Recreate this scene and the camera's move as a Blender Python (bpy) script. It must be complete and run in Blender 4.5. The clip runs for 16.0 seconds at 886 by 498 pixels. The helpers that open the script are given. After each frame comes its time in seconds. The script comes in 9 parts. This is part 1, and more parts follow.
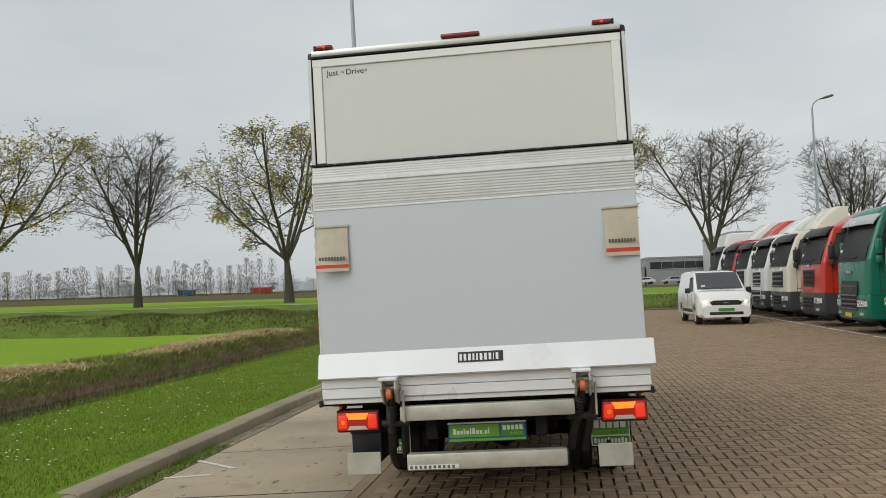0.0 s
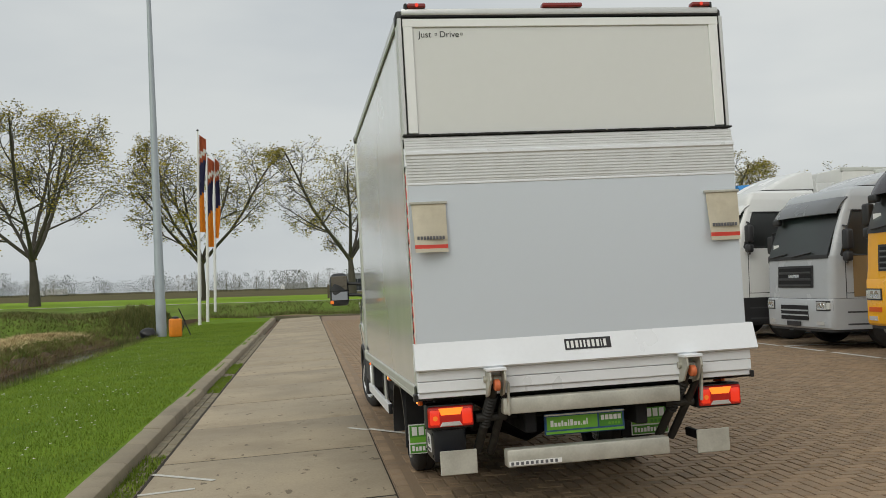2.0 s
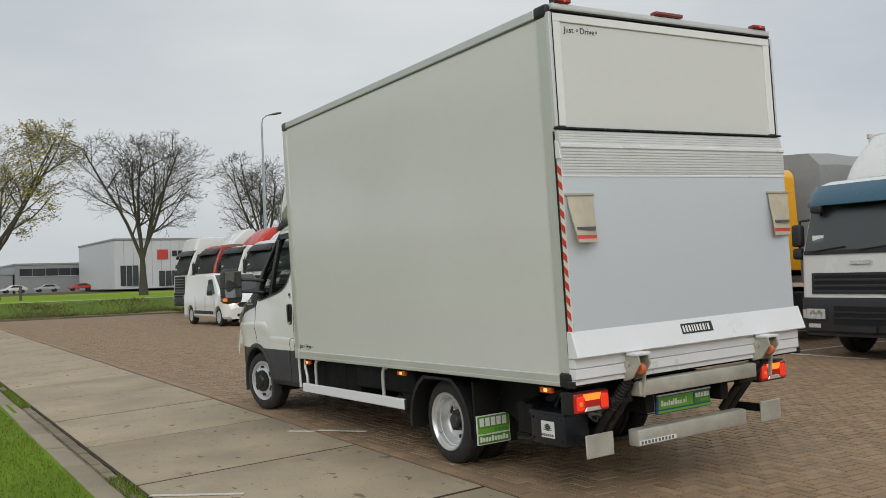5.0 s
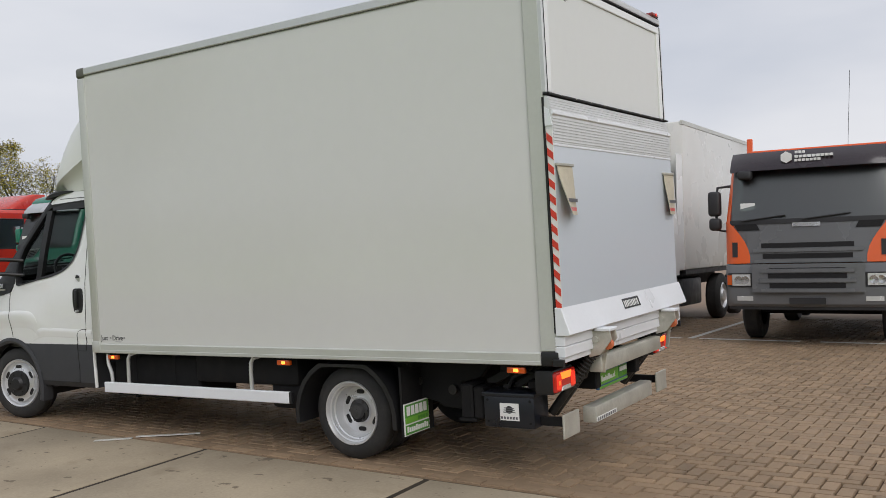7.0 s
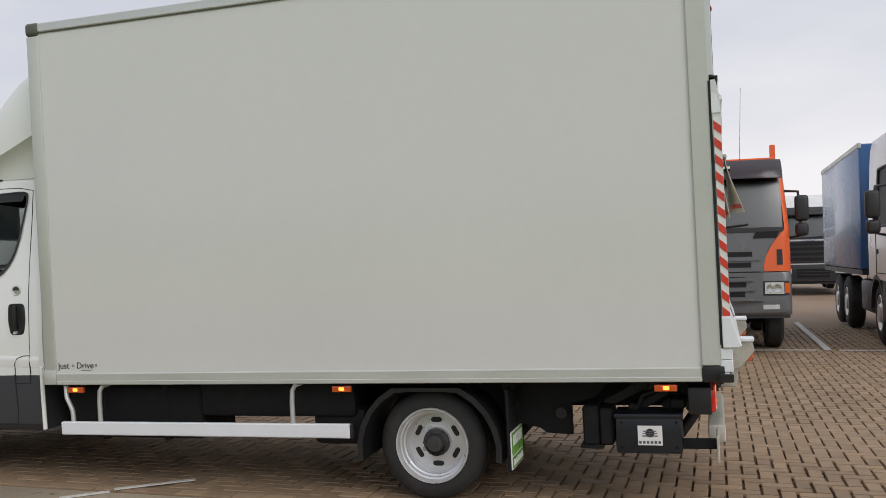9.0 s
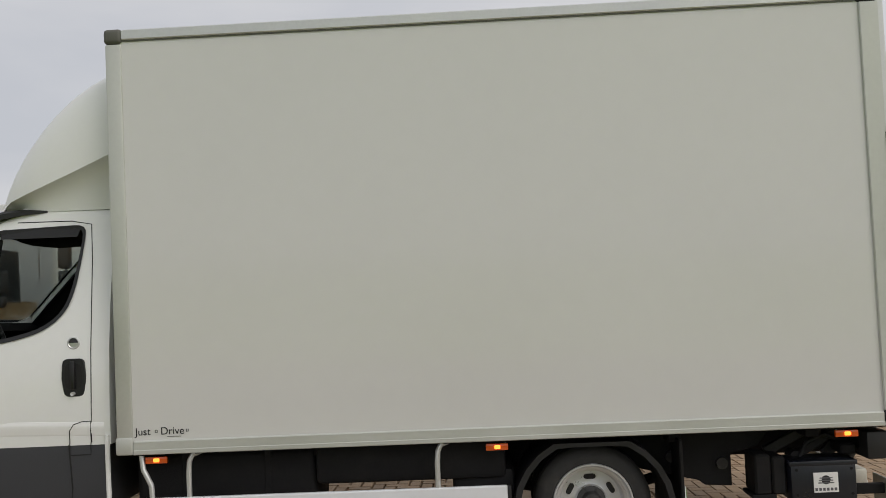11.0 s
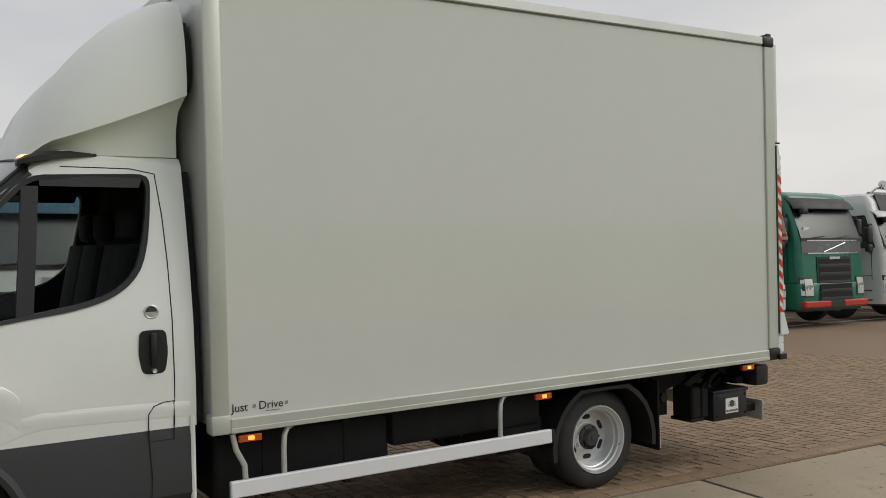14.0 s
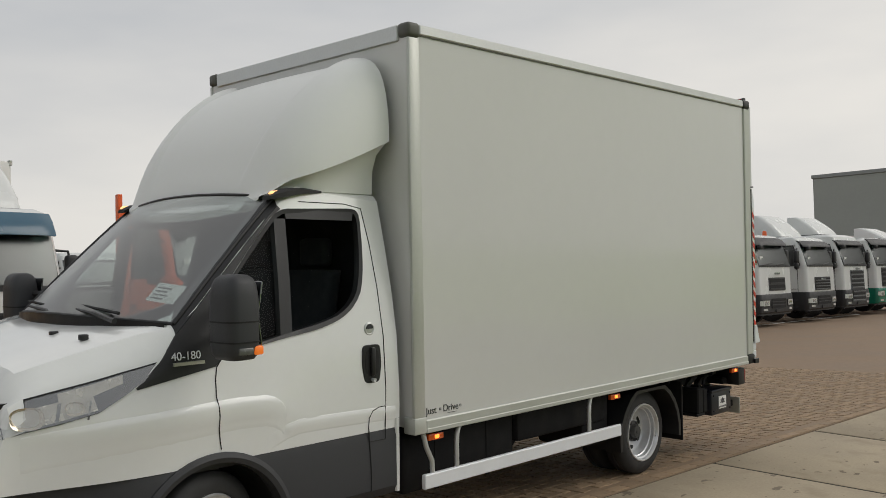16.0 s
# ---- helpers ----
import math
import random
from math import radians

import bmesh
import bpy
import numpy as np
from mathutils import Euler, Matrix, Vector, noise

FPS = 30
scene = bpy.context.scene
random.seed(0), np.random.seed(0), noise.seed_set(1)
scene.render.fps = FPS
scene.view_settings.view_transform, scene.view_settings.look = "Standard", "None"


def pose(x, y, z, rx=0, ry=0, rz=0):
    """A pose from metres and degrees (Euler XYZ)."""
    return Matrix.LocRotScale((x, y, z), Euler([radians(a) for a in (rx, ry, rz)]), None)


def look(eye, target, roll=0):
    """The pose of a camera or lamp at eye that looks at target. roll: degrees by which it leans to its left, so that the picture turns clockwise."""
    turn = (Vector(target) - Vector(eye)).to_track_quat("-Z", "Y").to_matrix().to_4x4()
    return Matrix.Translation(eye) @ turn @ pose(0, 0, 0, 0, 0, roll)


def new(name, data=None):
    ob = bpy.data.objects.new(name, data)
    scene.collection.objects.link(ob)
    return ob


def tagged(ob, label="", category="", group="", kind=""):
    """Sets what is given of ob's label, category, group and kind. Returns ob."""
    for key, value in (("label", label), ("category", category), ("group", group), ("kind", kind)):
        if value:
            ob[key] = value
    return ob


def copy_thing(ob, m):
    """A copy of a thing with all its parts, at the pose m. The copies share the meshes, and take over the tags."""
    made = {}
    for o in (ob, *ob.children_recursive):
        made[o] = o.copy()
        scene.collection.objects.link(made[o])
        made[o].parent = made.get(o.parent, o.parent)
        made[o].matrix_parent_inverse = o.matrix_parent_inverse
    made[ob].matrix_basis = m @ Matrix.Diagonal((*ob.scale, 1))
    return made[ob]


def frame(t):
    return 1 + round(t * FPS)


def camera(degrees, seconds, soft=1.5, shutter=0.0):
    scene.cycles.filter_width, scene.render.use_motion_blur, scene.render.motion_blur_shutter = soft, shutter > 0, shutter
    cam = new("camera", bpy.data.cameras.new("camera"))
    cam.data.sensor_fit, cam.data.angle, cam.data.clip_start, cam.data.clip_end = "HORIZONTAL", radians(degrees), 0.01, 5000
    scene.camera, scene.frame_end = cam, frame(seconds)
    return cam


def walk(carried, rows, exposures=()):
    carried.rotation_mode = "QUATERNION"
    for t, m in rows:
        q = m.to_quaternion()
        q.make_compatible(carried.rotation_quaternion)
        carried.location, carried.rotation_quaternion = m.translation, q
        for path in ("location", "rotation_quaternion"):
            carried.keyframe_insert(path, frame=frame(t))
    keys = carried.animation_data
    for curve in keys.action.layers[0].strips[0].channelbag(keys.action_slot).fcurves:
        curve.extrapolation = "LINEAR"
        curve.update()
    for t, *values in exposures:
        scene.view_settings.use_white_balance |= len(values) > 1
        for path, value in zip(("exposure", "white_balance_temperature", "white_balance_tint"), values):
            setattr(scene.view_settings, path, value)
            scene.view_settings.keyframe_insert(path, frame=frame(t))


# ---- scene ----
cam = camera(51.8, 16.0, soft=0.6)
ROWS = [
    (0, 0.520, -8.037, 1.606, 92.30, 1.83, 7.26),
    (0.5, -0.079, -7.956, 1.602, 92.26, 1.85, 3.34),
    (1, -0.672, -7.816, 1.607, 92.11, 1.87, -1.29),
    (1.5, -1.281, -7.707, 1.581, 92.11, 1.70, -5.35),
    (2, -1.884, -7.534, 1.529, 92.16, 1.55, -9.09),
    (2.5, -2.528, -7.443, 1.497, 92.26, 1.50, -13.24),
    (3, -3.063, -7.347, 1.500, 92.32, 1.55, -17.88),
    (5.5, -5.405, -5.897, 1.558, 91.18, 1.70, -37.00),
    (6, -5.780, -5.375, 1.545, 90.78, 1.53, -43.28),
    (6.5, -6.097, -4.872, 1.574, 90.38, 1.69, -50.55),
    (7, -6.306, -4.214, 1.521, 90.14, 1.57, -57.56),
    (7.5, -6.440, -3.565, 1.489, 90.02, 1.44, -62.10),
    (8, -6.476, -2.928, 1.500, 89.92, 1.50, -65.57),
    (10.5, -6.412, 0.023, 1.504, 93.23, 1.53, -84.78),
    (11, -6.461, 0.649, 1.496, 93.92, 1.51, -87.80),
    (11.5, -6.442, 1.255, 1.516, 94.03, 1.40, -90.99),
    (12, -6.333, 1.793, 1.597, 93.14, 1.39, -94.33),
    (12.5, -6.267, 2.451, 1.594, 90.93, 1.16, -99.86),
    (13, -6.088, 3.031, 1.643, 88.26, 1.00, -107.54),
    (13.5, -5.956, 3.692, 1.548, 89.63, 1.22, -117.32),
    (14, -5.843, 4.279, 1.556, 91.22, 1.28, -121.98),
    (14.5, -5.683, 4.866, 1.585, 91.93, 1.39, -125.50),
    (15, -5.526, 5.477, 1.641, 92.04, 1.20, -128.79),
    (15.5, -5.300, 6.031, 1.609, 92.25, 1.31, -132.18),
    (16, -5.160, 6.637, 1.623, 92.17, 1.43, -135.77),
]
walk(cam, [(t, pose(x, y, z, rx, ry, rz)) for t, x, y, z, rx, ry, rz in ROWS],
     exposures=[(0, 0.12, 6550, 5), (3, 0.04, 6600, 5), (6, 0.12, 6350, 9), (8, 0.22, 6300, 13), (11, 0.07, 6600, 11), (12.5, -0.14, 6750, 9), (14, -0.08, 6600, 9), (16, -0.12, 6650, 8)])

# ---- light: an overcast autumn day ----
GLOW_AZ = radians(160)
SUN_AZ, SUN_EL = radians(220), radians(38)      # azimuth clockwise from +y
world = bpy.data.worlds.new("overcast_sky")
scene.world = world
world.use_nodes = True
wn, wl = world.node_tree.nodes, world.node_tree.links
wn.clear()
w_out = wn.new("ShaderNodeOutputWorld")
w_bg = wn.new("ShaderNodeBackground")
w_sky = wn.new("ShaderNodeTexSky")
w_sky.sky_type = "NISHITA"
w_sky.sun_disc = False
w_sky.sun_elevation = SUN_EL
w_sky.sun_rotation = SUN_AZ
w_sky.dust_density = 4.0
w_co = wn.new("ShaderNodeTexCoord")
w_map = wn.new("ShaderNodeMapping")
w_map.inputs["Scale"].default_value = (1.0, 1.0, 3.2)
w_noise = wn.new("ShaderNodeTexNoise")
w_noise.inputs["Scale"].default_value = 1.5
w_noise.inputs["Detail"].default_value = 5.0
w_noise.inputs["Roughness"].default_value = 0.5
w_ramp = wn.new("ShaderNodeValToRGB")
w_ramp.color_ramp.elements[0].position, w_ramp.color_ramp.elements[0].color = 0.32, (5.6, 5.9, 6.4, 1)
w_ramp.color_ramp.elements[1].position, w_ramp.color_ramp.elements[1].color = 0.68, (8.2, 8.2, 8.2, 1)
w_mix = wn.new("ShaderNodeMixRGB")
w_mix.inputs["Fac"].default_value = 0.93
wl.new(w_co.outputs["Generated"], w_map.inputs["Vector"])
wl.new(w_map.outputs["Vector"], w_noise.inputs["Vector"])
wl.new(w_noise.outputs["Fac"], w_ramp.inputs["Fac"])
# the cloud is thinner and warmer towards the hidden sun
w_dir = wn.new("ShaderNodeVectorMath")
w_dir.operation = "DOT_PRODUCT"
w_dir.inputs[1].default_value = (math.sin(GLOW_AZ), math.cos(GLOW_AZ), 0.15)
w_glow = wn.new("ShaderNodeValToRGB")
w_glow.color_ramp.elements[0].position, w_glow.color_ramp.elements[0].color = 0.0, (0.86, 0.88, 0.91, 1)
w_glow.color_ramp.elements[1].position, w_glow.color_ramp.elements[1].color = 1.0, (1.24, 1.20, 1.16, 1)
w_half = wn.new("ShaderNodeMath")
w_half.operation = "MULTIPLY_ADD"
w_half.inputs[1].default_value, w_half.inputs[2].default_value = 0.5, 0.5
w_mul = wn.new("ShaderNodeMixRGB")
w_mul.blend_type = "MULTIPLY"
w_mul.inputs["Fac"].default_value = 1.0
wl.new(w_co.outputs["Generated"], w_dir.inputs[0])
wl.new(w_dir.outputs["Value"], w_half.inputs[0])
wl.new(w_half.outputs[0], w_glow.inputs["Fac"])
wl.new(w_glow.outputs["Color"], w_mul.inputs["Color2"])
wl.new(w_ramp.outputs["Color"], w_mul.inputs["Color1"])
wl.new(w_sky.outputs["Color"], w_mix.inputs["Color1"])
wl.new(w_mul.outputs["Color"], w_mix.inputs["Color2"])
wl.new(w_mix.outputs["Color"], w_bg.inputs["Color"])
w_bg.inputs["Strength"].default_value = 0.09
wl.new(w_bg.outputs["Background"], w_out.inputs["Surface"])

sun_data = bpy.data.lights.new("sun", "SUN")
sun_data.energy, sun_data.angle, sun_data.color = 1.0, radians(40), (1.0, 0.97, 0.93)
sun = new("sun", sun_data)
sun.matrix_world = look((30 * math.sin(SUN_AZ), 30 * math.cos(SUN_AZ), 30 * math.tan(SUN_EL)), (0, 0, 0))

# ---- mesh helpers ----
def part(name, bm, material, parent=None, label="", smooth=35):
    """One mesh object from a bmesh, under a parent if one is given."""
    me = bpy.data.meshes.new(name)
    bm.normal_update()
    bm.to_mesh(me)
    bm.free()
    if smooth:
        me.shade_smooth()
        me.set_sharp_from_angle(angle=radians(smooth))
    mats = material if isinstance(material, (list, tuple)) else [material]
    for m in mats:
        me.materials.append(m)
    ob = new(name, me)
    if parent is not None:
        ob.parent = parent
    if label:
        ob["label"] = label
    return ob


def shared(name, me, parent, loc, rot=(0, 0, 0), label=""):
    """A further object on an existing mesh."""
    ob = new(name, me)
    ob.parent = parent
    ob.location = loc
    ob.rotation_euler = [radians(a) for a in rot]
    if label:
        ob["label"] = label
    return ob


def empty(name, label, category, group="", m=None):
    ob = tagged(new(name), label, category, group)
    ob.empty_display_size = 0.2
    if m is not None:
        ob.matrix_world = m
    return ob


def bx(bm, x0, x1, y0, y1, z0, z1, b=0.0, seg=1, mi=0):
    """A box with chamfered or rounded edges."""
    vs = [bm.verts.new((x, y, z)) for z in (z0, z1) for y in (y0, y1) for x in (x0, x1)]
    fs = [bm.faces.new([vs[i] for i in q]) for q in
          ((0, 2, 3, 1), (4, 5, 7, 6), (0, 1, 5, 4), (2, 6, 7, 3), (0, 4, 6, 2), (1, 3, 7, 5))]
    for f in fs:
        f.material_index = mi
    if b > 0:
        edges = list({e for f in fs for e in f.edges})
        bmesh.ops.bevel(bm, geom=edges, offset=b, offset_type="OFFSET", segments=seg, profile=0.5, affect="EDGES")
    return bm


def box(x0, x1, y0, y1, z0, z1, b=0.0, seg=1):
    return bx(bmesh.new(), x0, x1, y0, y1, z0, z1, b, seg)


def frame_of(d):
    d = Vector(d).normalized()
    a = Vector((0, 0, 1)) if abs(d.z) < 0.95 else Vector((1, 0, 0))
    u = d.cross(a).normalized()
    return d, u, d.cross(u).normalized()


def tube(bm, pts, r, seg=8, cap=True):
    """A round bar along points; r is one radius or one for each point."""
    pts = [Vector(p) for p in pts]
    rs = r if isinstance(r, (list, tuple)) else [r] * len(pts)
    rings = []
    u = None
    for i, p in enumerate(pts):
        d = (pts[min(i + 1, len(pts) - 1)] - pts[max(i - 1, 0)]).normalized()
        if u is None:
            _, u, _ = frame_of(d)
        u = (u - d * u.dot(d)).normalized()
        v = d.cross(u)
        rings.append([bm.verts.new(p + rs[i] * (math.cos(2 * math.pi * k / seg) * u + math.sin(2 * math.pi * k / seg) * v)) for k in range(seg)])
    for a, b in zip(rings, rings[1:]):
        for k in range(seg):
            bm.faces.new((a[k], a[(k + 1) % seg], b[(k + 1) % seg], b[k]))
    if cap:
        bm.faces.new(rings[0][::-1])
        bm.faces.new(rings[-1])
    return bm


def lathe(bm, profile, seg=32, axis="x", centre=(0, 0, 0)):
    """Turns a profile of (along the axis, radius) points round the axis."""
    c = Vector(centre)
    rings = []
    for a, r in profile:
        ring = []
        for k in range(seg):
            t = 2 * math.pi * k / seg
            if axis == "x":
                p = Vector((a, r * math.cos(t), r * math.sin(t)))
            elif axis == "y":
                p = Vector((r * math.sin(t), a, r * math.cos(t)))
            else:
                p = Vector((r * math.cos(t), r * math.sin(t), a))
            ring.append(bm.verts.new(c + p))
        rings.append(ring)
    for a, b in zip(rings, rings[1:]):
        for k in range(seg):
            bm.faces.new((a[k], a[(k + 1) % seg], b[(k + 1) % seg], b[k]))
    return bm


def prism(bm, pts, axis, a, b, bevel=0.0, seg=1):
    """A polygon pushed along an axis: pts are (y, z) for x, (x, z) for y, (x, y) for z."""
    def at(p, k):
        return (k, p[0], p[1]) if axis == "x" else (p[0], k, p[1]) if axis == "y" else (p[0], p[1], k)
    va = [bm.verts.new(at(p, a)) for p in pts]
    vb = [bm.verts.new(at(p, b)) for p in pts]
    n = len(pts)
    fs = [bm.faces.new(va), bm.faces.new(vb[::-1])]
    for i in range(n):
        fs.append(bm.faces.new((va[i], vb[i], vb[(i + 1) % n], va[(i + 1) % n])))
    bmesh.ops.recalc_face_normals(bm, faces=fs)
    if bevel:
        edges = list({e for f in fs[:2] for e in f.edges})
        bmesh.ops.bevel(bm, geom=edges, offset=bevel, offset_type="OFFSET", segments=seg, profile=0.5, affect="EDGES")
    return bm


def loft(bm, rings, closed=True, cap=True):
    """Skins a list of rings of equally many points."""
    vr = [[bm.verts.new(p) for p in ring] for ring in rings]
    n = len(vr[0])
    for a, b in zip(vr, vr[1:]):
        for k in range(n if closed else n - 1):
            bm.faces.new((a[k], a[(k + 1) % n], b[(k + 1) % n], b[k]))
    if cap and closed:
        bm.faces.new(vr[0][::-1])
        bm.faces.new(vr[-1])
    bmesh.ops.recalc_face_normals(bm, faces=bm.faces[:])
    return bm


def cut(bm, cutters):
    """The mesh of bm less the meshes of the cutters, as a new bmesh."""
    dg_obs = []
    me = bpy.data.meshes.new("work")
    bm.to_mesh(me)
    bm.free()
    ob = new("work", me)
    for c in cutters:
        cm = bpy.data.meshes.new("work")
        bmesh.ops.recalc_face_normals(c, faces=c.faces[:])
        c.to_mesh(cm)
        c.free()
        co = new("work", cm)
        dg_obs.append(co)
        mod = ob.modifiers.new("cut", "BOOLEAN")
        mod.operation, mod.solver, mod.object = "DIFFERENCE", "EXACT", co
    dg = bpy.context.evaluated_depsgraph_get()
    dg.update()
    res = bpy.data.meshes.new_from_object(ob.evaluated_get(dg))
    out = bmesh.new()
    out.from_mesh(res)
    for o in [ob] + dg_obs:
        d = o.data
        bpy.data.objects.remove(o)
        bpy.data.meshes.remove(d)
    bpy.data.meshes.remove(res)
    return out


def rounded(poly, rad, n=4):
    """A polygon with its corners rounded."""
    out = []
    m = len(poly)
    for i in range(m):
        p, a, b = Vector(poly[i]), Vector(poly[i - 1]), Vector(poly[(i + 1) % m])
        da, db = min(rad, (a - p).length * 0.45), min(rad, (b - p).length * 0.45)
        pa, pb = p + (a - p).normalized() * da, p + (b - p).normalized() * db
        for k in range(n + 1):
            t = k / n
            q = pa * (1 - t) ** 2 + p * 2 * t * (1 - t) + pb * t * t
            out.append((q.x, q.y))
    return out


def lettering(name, text, size, material, parent, m, label=""):
    cu = bpy.data.curves.new("letters", "FONT")
    cu.body, cu.size, cu.extrude, cu.align_x = text, size, 0.001, "LEFT"
    t = new("letters", cu)
    dg = bpy.context.evaluated_depsgraph_get()
    me = bpy.data.meshes.new_from_object(t.evaluated_get(dg))
    bpy.data.objects.remove(t)
    me.materials.clear()
    me.materials.append(material)
    ob = new(name, me)
    ob.parent = parent
    ob.matrix_local = m
    if label:
        ob["label"] = label
    return ob


# ---- materials ----
def mat(name, col, rough=0.5, metal=0.0, var=0.08, scale=6.0, fine=60.0, bump=0.0, bump_scale=120.0,
        coat=0.0, dirt=None, dirt_amount=0.0, per_object=0.0, rough_var=0.1, spec=0.5):
    """A surface with colour variation at two scales, dirt patches, roughness variation and fine relief."""
    m = bpy.data.materials.new(name)
    m.use_nodes = True
    n, l = m.node_tree.nodes, m.node_tree.links
    p = n["Principled BSDF"]
    p.inputs["Roughness"].default_value, p.inputs["Metallic"].default_value = rough, metal
    p.inputs["Coat Weight"].default_value = coat
    p.inputs["Coat Roughness"].default_value = 0.08
    p.inputs["Specular IOR Level"].default_value = spec
    co = n.new("ShaderNodeTexCoord")
    big, small = n.new("ShaderNodeTexNoise"), n.new("ShaderNodeTexNoise")
    big.inputs["Scale"].default_value, big.inputs["Detail"].default_value = scale, 4
    small.inputs["Scale"].default_value, small.inputs["Detail"].default_value = fine, 3
    spot = co.outputs["Object"]
    if per_object:
        info = n.new("ShaderNodeObjectInfo")
        away, shift = n.new("ShaderNodeVectorMath"), n.new("ShaderNodeVectorMath")
        away.operation, shift.operation = "SCALE", "ADD"
        away.inputs[0].default_value = (53.0, 17.0, 31.0)
        l.new(info.outputs["Random"], away.inputs["Scale"])
        l.new(spot, shift.inputs[0])
        l.new(away.outputs[0], shift.inputs[1])
        spot = shift.outputs[0]
    l.new(spot, big.inputs["Vector"])
    l.new(spot, small.inputs["Vector"])
    add = n.new("ShaderNodeMath")
    add.operation = "MULTIPLY_ADD"
    l.new(small.outputs["Fac"], add.inputs[0])
    add.inputs[1].default_value = 0.5
    l.new(big.outputs["Fac"], add.inputs[2])
    rng = n.new("ShaderNodeMapRange")
    rng.inputs["From Min"].default_value, rng.inputs["From Max"].default_value = 0.45, 1.05
    rng.inputs["To Min"].default_value, rng.inputs["To Max"].default_value = 1 - var, 1 + var
    l.new(add.outputs[0], rng.inputs["Value"])
    value = rng.outputs[0]
    if per_object:
        r2 = n.new("ShaderNodeMapRange")
        r2.inputs["To Min"].default_value, r2.inputs["To Max"].default_value = 1 - per_object, 1 + per_object
        l.new(info.outputs["Random"], r2.inputs["Value"])
        mul = n.new("ShaderNodeMath")
        mul.operation = "MULTIPLY"
        l.new(value, mul.inputs[0])
        l.new(r2.outputs[0], mul.inputs[1])
        value = mul.outputs[0]
    hue = n.new("ShaderNodeVectorMath")
    hue.operation = "SCALE"
    hue.inputs[0].default_value = col[:3]
    l.new(value, hue.inputs["Scale"])
    colour = hue.outputs[0]
    if dirt_amount:
        dn = n.new("ShaderNodeTexNoise")
        dn.inputs["Scale"].default_value, dn.inputs["Detail"].default_value = scale * 0.6, 8
        dn.inputs["Roughness"].default_value = 0.7
        l.new(spot, dn.inputs["Vector"])
        dr = n.new("ShaderNodeMapRange")
        dr.inputs["From Min"].default_value, dr.inputs["From Max"].default_value = 0.5, 0.75
        dr.inputs["To Max"].default_value = dirt_amount
        l.new(dn.outputs["Fac"], dr.inputs["Value"])
        mx = n.new("ShaderNodeMixRGB")
        mx.inputs["Color2"].default_value = (*dirt, 1)
        l.new(dr.outputs[0], mx.inputs["Fac"])
        l.new(colour, mx.inputs["Color1"])
        colour = mx.outputs[0]
    l.new(colour, p.inputs["Base Color"])
    rr = n.new("ShaderNodeMapRange")
    rr.inputs["From Min"].default_value, rr.inputs["From Max"].default_value = 0.3, 0.7
    rr.inputs["To Min"].default_value, rr.inputs["To Max"].default_value = max(0.02, rough - rough_var), min(1, rough + rough_var)
    l.new(big.outputs["Fac"], rr.inputs["Value"])
    l.new(rr.outputs[0], p.inputs["Roughness"])
    if bump:
        bn, bu = n.new("ShaderNodeTexNoise"), n.new("ShaderNodeBump")
        bn.inputs["Scale"].default_value, bn.inputs["Detail"].default_value = bump_scale, 4
        bu.inputs["Strength"].default_value, bu.inputs["Distance"].default_value = bump, 0.01
        l.new(co.outputs["Object"], bn.inputs["Vector"])
        l.new(bn.outputs["Fac"], bu.inputs["Height"])
        l.new(bu.outputs[0], p.inputs["Normal"])
    return m


def chips(m, scale, lo, hi, col, amount, stretch=(1, 1, 1)):
    """Adds irregular dark chips and stains to a surface."""
    n, l = m.node_tree.nodes, m.node_tree.links
    sock = n["Principled BSDF"].inputs["Base Color"]
    before = sock.links[0].from_socket
    shift = [q for q in n if q.bl_idname == "ShaderNodeVectorMath" and q.operation == "ADD"][0]
    mp, t, r, mx = n.new("ShaderNodeMapping"), n.new("ShaderNodeTexNoise"), n.new("ShaderNodeMapRange"), n.new("ShaderNodeMixRGB")
    mp.inputs["Scale"].default_value = stretch
    l.new(shift.outputs[0], mp.inputs["Vector"])
    l.new(mp.outputs[0], t.inputs["Vector"])
    t.inputs["Scale"].default_value, t.inputs["Detail"].default_value, t.inputs["Roughness"].default_value = scale, 3, 0.55
    r.inputs["From Min"].default_value, r.inputs["From Max"].default_value, r.inputs["To Max"].default_value = lo, hi, amount
    l.new(t.outputs["Fac"], r.inputs["Value"])
    l.new(r.outputs[0], mx.inputs["Fac"])
    l.new(before, mx.inputs["Color1"])
    mx.inputs["Color2"].default_value = (*col, 1)
    l.new(mx.outputs[0], sock)


def glow(name, col, strength, base=None):
    m = mat(name, base or col, 0.15, var=0.05)
    p = m.node_tree.nodes["Principled BSDF"]
    p.inputs["Emission Color"].default_value = (*col, 1)
    p.inputs["Emission Strength"].default_value = strength
    return m


